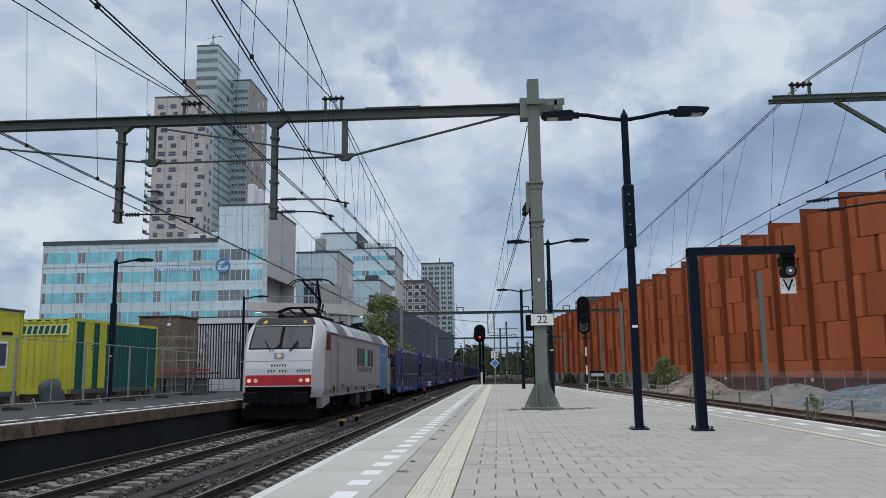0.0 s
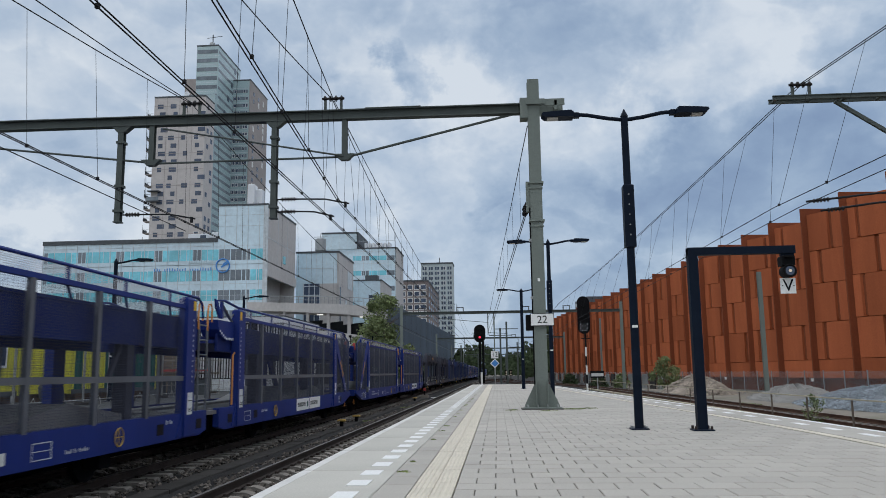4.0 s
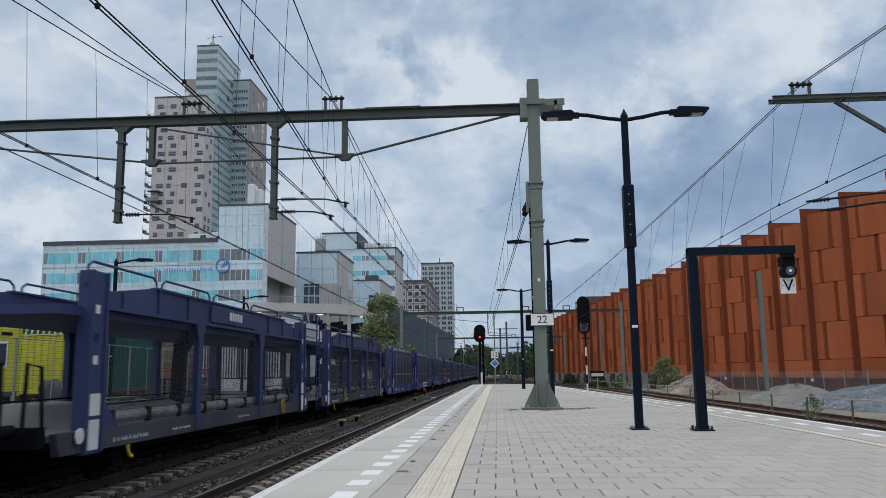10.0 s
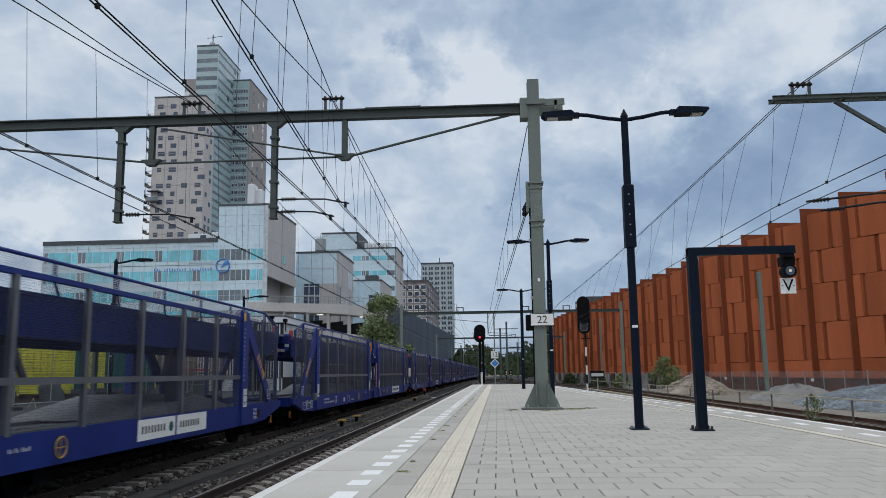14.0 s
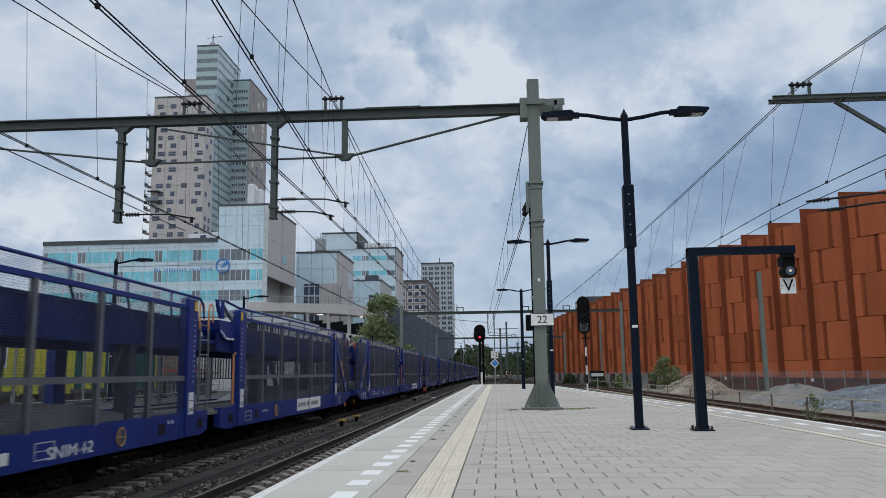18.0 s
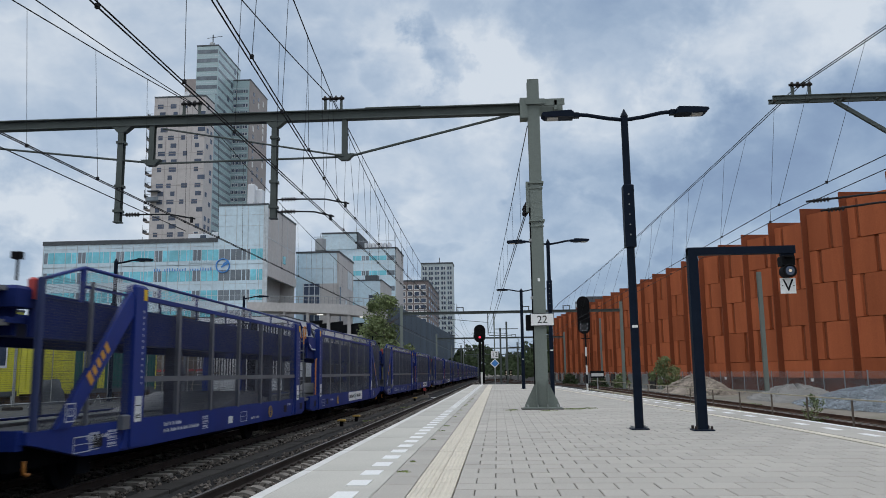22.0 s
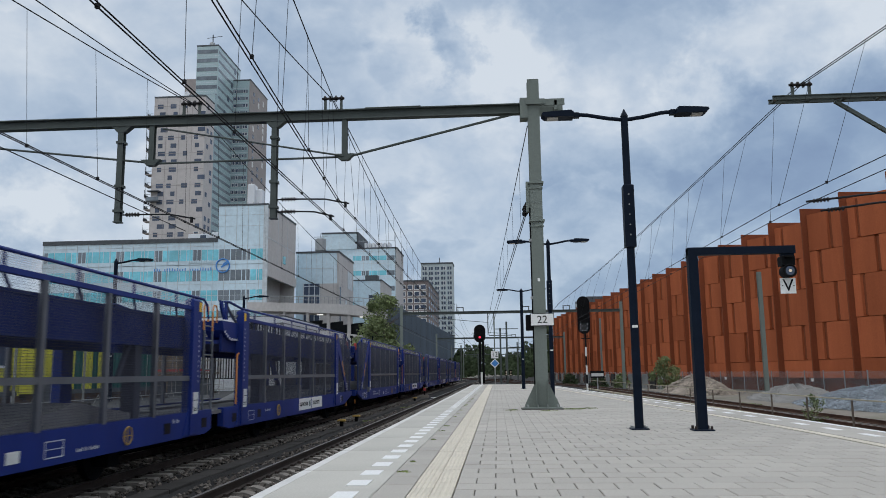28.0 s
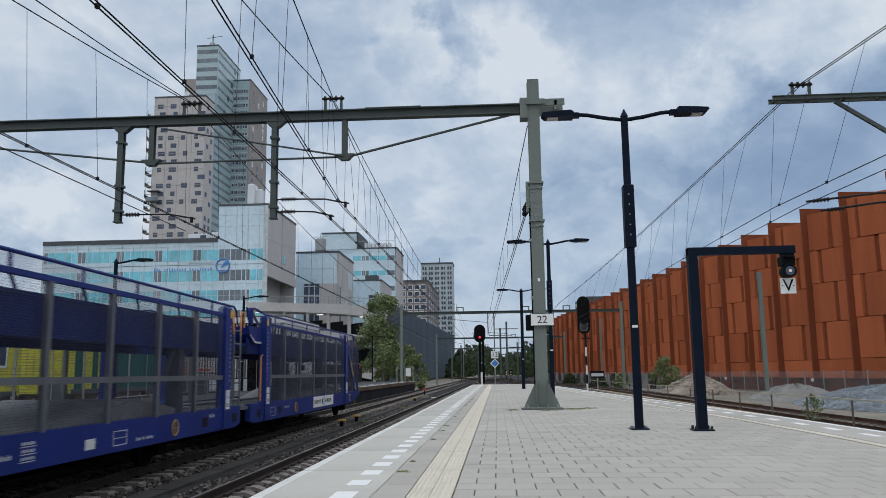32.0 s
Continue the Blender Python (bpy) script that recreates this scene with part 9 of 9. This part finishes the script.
        if s > 0:
            for i in range(8):
                part("pale_bar", Geo().box(1.498, 1.502, 15.6 + i * 0.16, 15.7 + i * 0.16, 2.7, 2.84), M_MARK, bl)
        for y, w in ((5.6, 0.35), (7.6, 0.35), (9.1, 0.2), (12.6, 0.2)):
            part("side_hatch", Geo().box(min(x, x + s * 0.008), max(x, x + s * 0.008), y, y + w, 1.08, 1.24), M_LOCO_GREY, lo)
        part("side_seam", Geo().box(min(x, x + s * 0.004), max(x, x + s * 0.004), 3.5, 15.2, 1.38, 1.39), M_LOCO_GREY, lo)
        part("side_seam", Geo().box(min(x, x + s * 0.004), max(x, x + s * 0.004), 3.5, 17.8, 3.22, 3.23), M_STEEL, lo)
    # rain strip, louvred vents, lifting sockets and small plates along the near side
    part("rain_strip", Geo().box(1.49, 1.515, 3.5, 17.9, 3.235, 3.26), M_LOCO_SIDE, lo)
    for y in (3.62, 17.35):
        part("cab_handrail", Geo().tube([(1.5, y, 1.15), (1.54, y, 1.2), (1.54, y, 3.0), (1.5, y, 3.05)], 0.018, 6), M_STEEL, lo, "steel handrail beside the cab door")
    part("mirror_lamp", Geo().slab(1.49, 1.56, 3.85, 4.1, 2.9, 3.0, 0.02), M_STEEL, lo)
    for y, w, h in ((4.3, 0.55, 0.16), (5.2, 0.18, 0.14), (6.5, 0.3, 0.12), (11.2, 0.9, 0.07), (13.2, 0.24, 0.1)):
        part("side_plate", Geo().box(1.491, 1.496, y, y + w, 1.2, 1.2 + h), M_GRILLE, lo, "small grey lettered plate")
    for y in (3.5, 6.2, 13.6):
        part("body_seam", Geo().box(1.49, 1.495, y, y + 0.015, 1.0, 3.22), M_GRILLE, lo)
    part("lower_edge", Geo().box(1.4, 1.5, 2.2, 18.2, 0.93, 1.0), M_LOCO_SIDE, lo)
    for y in (5.8, 9.9, 14.2):
        part("jack_socket", Geo().box(1.46, 1.505, y, y + 0.22, 0.9, 1.14), M_LOCO_GREY, lo)
    # the maker's mark on the side as plain shapes, with its line of words
    for y, w, m in ((9.0, 0.5, M_LOCO_GREY), (9.64, 0.2, M_LOCO_GREY), (10.0, 0.68, M_LOCO_GREY), (10.86, 0.52, M_TEAL), (11.56, 0.72, M_LOCO_GREY), (12.44, 0.54, M_LOCO_GREY)):
        y, w = 8.05 + (y - 9.0) * 1.143, w * 1.143
        part("mark_block", Geo().prism([(y, 2.12), (y + w, 2.12), (y + w, 2.92), (y, 2.92)], "x", 1.492, 1.498), m, lo, "teal block of the maker's mark" if m is M_TEAL else "dark block of the maker's mark")
    lettering("slogan", "YOUR FREIGHT FORCE", 0.42, M_LOCO_GREY, lo, Matrix.Translation((1.495, 10.3, 1.93)) @ Matrix(((0, 0, 1, 0), (1, 0, 0, 0), (0, 1, 0, 0), (0, 0, 0, 1))) @ Matrix.Diagonal((1.0, 0.8, 1, 1)))
    # bogies
    for yb_ in (4.6, 15.4):
        bg = part("bogie_frame", Geo().slab(0.95, 1.15, yb_ - 1.9, yb_ + 1.9, 0.55, 0.82, 0.04).slab(-1.15, -0.95, yb_ - 1.9, yb_ + 1.9, 0.55, 0.82, 0.04).box(-1, 1, yb_ - 0.3, yb_ + 0.3, 0.5, 0.8), M_UNDER, lo, "near-black bogie frame")
        for d in (-1.3, 1.3):
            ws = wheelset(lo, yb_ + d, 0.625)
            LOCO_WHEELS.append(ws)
            for s in (-1.15, 1.15):
                part("spring", Geo().tube([(s, yb_ + d - 0.35, 0.82), (s, yb_ + d - 0.35, 1.0)], 0.11, 10).tube([(s, yb_ + d + 0.35, 0.82), (s, yb_ + d + 0.35, 1.0)], 0.11, 10), M_UNDER, bg)
        for s in (-1.22, 1.22):
            part("damper", Geo().tube([(s, yb_ - 0.9, 0.6), (s, yb_ + 0.2, 0.75)], 0.06, 8), M_UNDER, bg)
            part("sand_box", Geo().slab(s - 0.12, s + 0.12, yb_ - 2.2, yb_ - 1.95, 0.45, 0.95, 0.03), M_UNDER, bg)
    for y, w, m in ((7.0, 1.3, M_UNDER), (8.5, 1.0, M_LOCO_GREY), (9.7, 1.5, M_UNDER), (11.5, 1.4, M_LOCO_GREY)):
        part("equipment_box", Geo().slab(-1.35, 1.35, y, y + w, 0.42, 0.92, 0.04), m, lo)
    # roof gear and pantographs
    for y0, raised in ((4.85, True), (13.6, False)):
        bs = part("pantograph_base", Geo().box(-0.6, 0.6, y0, y0 + 0.1, 4.06, 4.14).box(-0.6, 0.6, y0 + 1.9, y0 + 2.0, 4.06, 4.14).box(-0.65, -0.55, y0, y0 + 2.0, 4.06, 4.14).box(0.55, 0.65, y0, y0 + 2, 4.06, 4.14), M_BLACK, lo, "dark pantograph base")
        for sx_ in (-0.6, 0.6):
            for yy in (y0 + 0.05, y0 + 1.95):
                part("base_insulator", Geo().disc((sx_, yy, 3.97), 0.07, 0.2, "z", 10), M_INSULATOR, bs)
        if raised:
            knee, head = (y0 + 2.1, 5.0), (y0 + 0.2, 5.74)
        else:
            knee, head = (y0 + 2.9, 4.18), (y0 + 0.3, 4.28)
        part("lower_arm", Geo().tube([(0.0, y0 + 1.5, 4.1), (0.0, knee[0], knee[1])], 0.085, 8), M_BLACK, bs)
        part("guide_rod", Geo().tube([(0.2, y0 + 1.2, 4.1), (0.15, knee[0], knee[1] - 0.18)], 0.04, 6), M_BLACK, bs)
        part("upper_arm", Geo().tube([(0.0, knee[0], knee[1]), (-0.3, head[0], head[1] - 0.1)], 0.05, 6).tube([(0.0, knee[0], knee[1]), (0.3, head[0], head[1] - 0.1)], 0.05, 6), M_BLACK, bs)
        hd = part("collector_head", Geo().tube([(-0.98, head[0], head[1] - 0.28), (-0.75, head[0], head[1] - 0.06), (-0.5, head[0], head[1]), (0.5, head[0], head[1]), (0.75, head[0], head[1] - 0.06), (0.98, head[0], head[1] - 0.28)], 0.025, 6).tube([(-0.98, head[0] + 0.4, head[1] - 0.28), (-0.75, head[0] + 0.4, head[1] - 0.06), (-0.5, head[0] + 0.4, head[1]), (0.5, head[0] + 0.4, head[1]), (0.75, head[0] + 0.4, head[1] - 0.06), (0.98, head[0] + 0.4, head[1] - 0.28)], 0.025, 6), M_BLACK, bs, "two curved collector strips")
        part("head_cross", Geo().tube([(-0.4, head[0], head[1] - 0.06), (-0.4, head[0] + 0.4, head[1] - 0.06)], 0.02, 5).tube([(0.4, head[0], head[1] - 0.06), (0.4, head[0] + 0.4, head[1] - 0.06)], 0.02, 5), M_BLACK, hd)
    fold = Geo()
    for s in (-0.5, 0.5):
        fold.tube([(s, 3.5, 4.36), (s, 5.7, 4.1)], 0.035, 6).tube([(s * 0.9, 3.6, 4.1), (s * 0.4, 5.4, 4.3)], 0.03, 6)
    for y in (3.35, 3.7):
        fold.tube([(-0.95, y - 0.05, 4.22), (-0.5, y, 4.4), (0.5, y, 4.4), (0.95, y - 0.05, 4.22)], 0.035, 6)
    for y in (3.7, 4.5, 5.3):
        fold.tube([(-0.55, y, 4.12), (0.55, y, 4.12)], 0.03, 6)
    fold.tube([(0, 3.5, 4.36), (0, 5.7, 4.08)], 0.06, 6).tube([(0.2, 3.8, 4.18), (-0.3, 5.2, 4.22)], 0.03, 6).box(-0.45, 0.45, 3.6, 5.4, 3.98, 4.06)
    part("folded_pantograph", fold, M_BLACK, lo, "folded dark pantograph")
    for s in (-0.45, 0.45):
        for y in (3.7, 5.3):
            part("base_insulator", Geo().disc((s, y, 3.93), 0.08, 0.16, "z", 10), M_INSULATOR, lo)
    for y in (2.6, 6.4, 7.3, 8.6, 10.2, 11.3, 12.2):
        part("roof_insulator", Geo().disc((0.35, y, 3.98), 0.09, 0.24, "z", 10), M_INSULATOR, lo)
        part("roof_box", Geo().slab(-0.6, 0.2, y - 0.3, y + 0.3, 3.86, 4.04, 0.03), M_LOCO_GREY, lo)
    part("roof_bus_bar", Geo().tube([(0.35, 4.5, 4.12), (0.35, 12.5, 4.12)], 0.03, 6), M_BLACK, lo)
    part("roof_cable", Geo().tube([(0.8, 5.5, 3.94), (0.8, 8, 4.0), (0.8, 11, 3.94), (0.8, 16, 3.96)], 0.05, 6), M_BLACK, lo)
    part("horn", Geo().disc((-0.4, 2.0, 3.98), 0.06, 0.3, "y", 8, 0.12), M_BLACK, lo)
    return lo


M_CABGLASS = surf("dark_cab_glass", (0.012, 0.016, 0.022), 0.14, bump=0, var=0.05, spec=0.7)
LOCO_WHEELS = []
TRAIN_X = TRACKS["train"]
loco = locomotive()
train = [(loco, 28.1)]
first_blue = blue_wagon()
blue_starts = [49.47 + 34.62 * k for k in range(3)] + [257.74 + 34.62 * k for k in range(15)]
for k, s0 in enumerate(blue_starts):
    train.append((first_blue if k == 0 else copy_thing(first_blue, Matrix()), s0))
for s0, paint, deck, screens, mark, label in (
        (153.85, M_COALGREY, M_DECK, False, True, "empty charcoal double-deck car transporter wagon with open sides"),
        (188.65, M_SLATE, M_DECK, True, True, "empty slate-blue double-deck car transporter wagon with wire screens"),
        (223.45, M_SLATE, M_DECK, True, True, "empty slate-blue double-deck car transporter wagon with hoop handrails")):
    train.append((framed_wagon(paint, deck, screens, mark, label), s0))
lettering("scrawl", "SNIM 12", 0.3, M_PLACARD, train[8][0], Matrix.Translation((1.443, 10.85, 0.68)) @ Matrix(((0, 0, 1, 0), (1, 0, 0, 0), (0, 1, 0, 0), (0, 0, 0, 1))) @ Matrix.Diagonal((1.25, 0.85, 1, 1)))
daub = Geo()
for cy, cz, ry, rz, turn in ((11.1, 0.78, 0.34, 0.17, 0.3), (11.6, 0.8, 0.3, 0.19, 1.1), (12.1, 0.77, 0.36, 0.16, 2.0), (12.5, 0.8, 0.2, 0.14, 0.7)):
    ring = [(cy + ry * math.cos(a) * (1 + 0.18 * math.sin(3 * a + turn)), cz + rz * math.sin(a) * (1 + 0.15 * math.sin(4 * a + turn))) for a in (2 * math.pi * i / 18 for i in range(18))]
    daub.prism(ring, "x", 1.44, 1.4425 + 0.001 * turn)
part("spray_paint", daub, M_SPRAY, train[10][0], "smeared dark green spray paint on the sill")
for s in (-1, 1):
    tl = part("tail_lamp", Geo().slab(s * 1.3 - 0.1, s * 1.3 + 0.1, 33.95, 34.1, 1.95, 2.2, 0.02), M_BLACK, train[18][0], "tail lamp on the last wagon")
    part("red_lens", Geo().disc((s * 1.3, 34.1, 2.08), 0.07, 0.03, "y", 14).box(s * 1.3 + 0.1, s * 1.3 + 0.115, 33.97, 34.08, 2.0, 2.15), M_REDBOARD, tl, "red lens")


def gone(t):
    """How far the train has rolled: it gains speed from 20.5 to 25.6 m/s."""
    return 20.5064 * t + 0.067055 * t ** 2 + 0.00182544 * t ** 3 - 7.9861e-5 * t ** 4 + 1.13946e-6 * t ** 5


def motions():
    """The train rolls past towards the camera; the cloud layer drifts over from the left."""
    for ob, start in train:
        walk(ob, [(t, pose(TRAIN_X, start - gone(t), 0)) for t in range(0, 33)])
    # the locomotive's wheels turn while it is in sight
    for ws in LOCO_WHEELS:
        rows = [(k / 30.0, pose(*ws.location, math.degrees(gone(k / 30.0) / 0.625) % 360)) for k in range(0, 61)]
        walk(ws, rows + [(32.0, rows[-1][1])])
    wind = Vector((0.52, -0.85, 0.0)).normalized()
    walk(clouds, [(t, pose(*(wind * (440 * (t / 32.0 - 0.5))))) for t in range(0, 33, 4)])


motions()
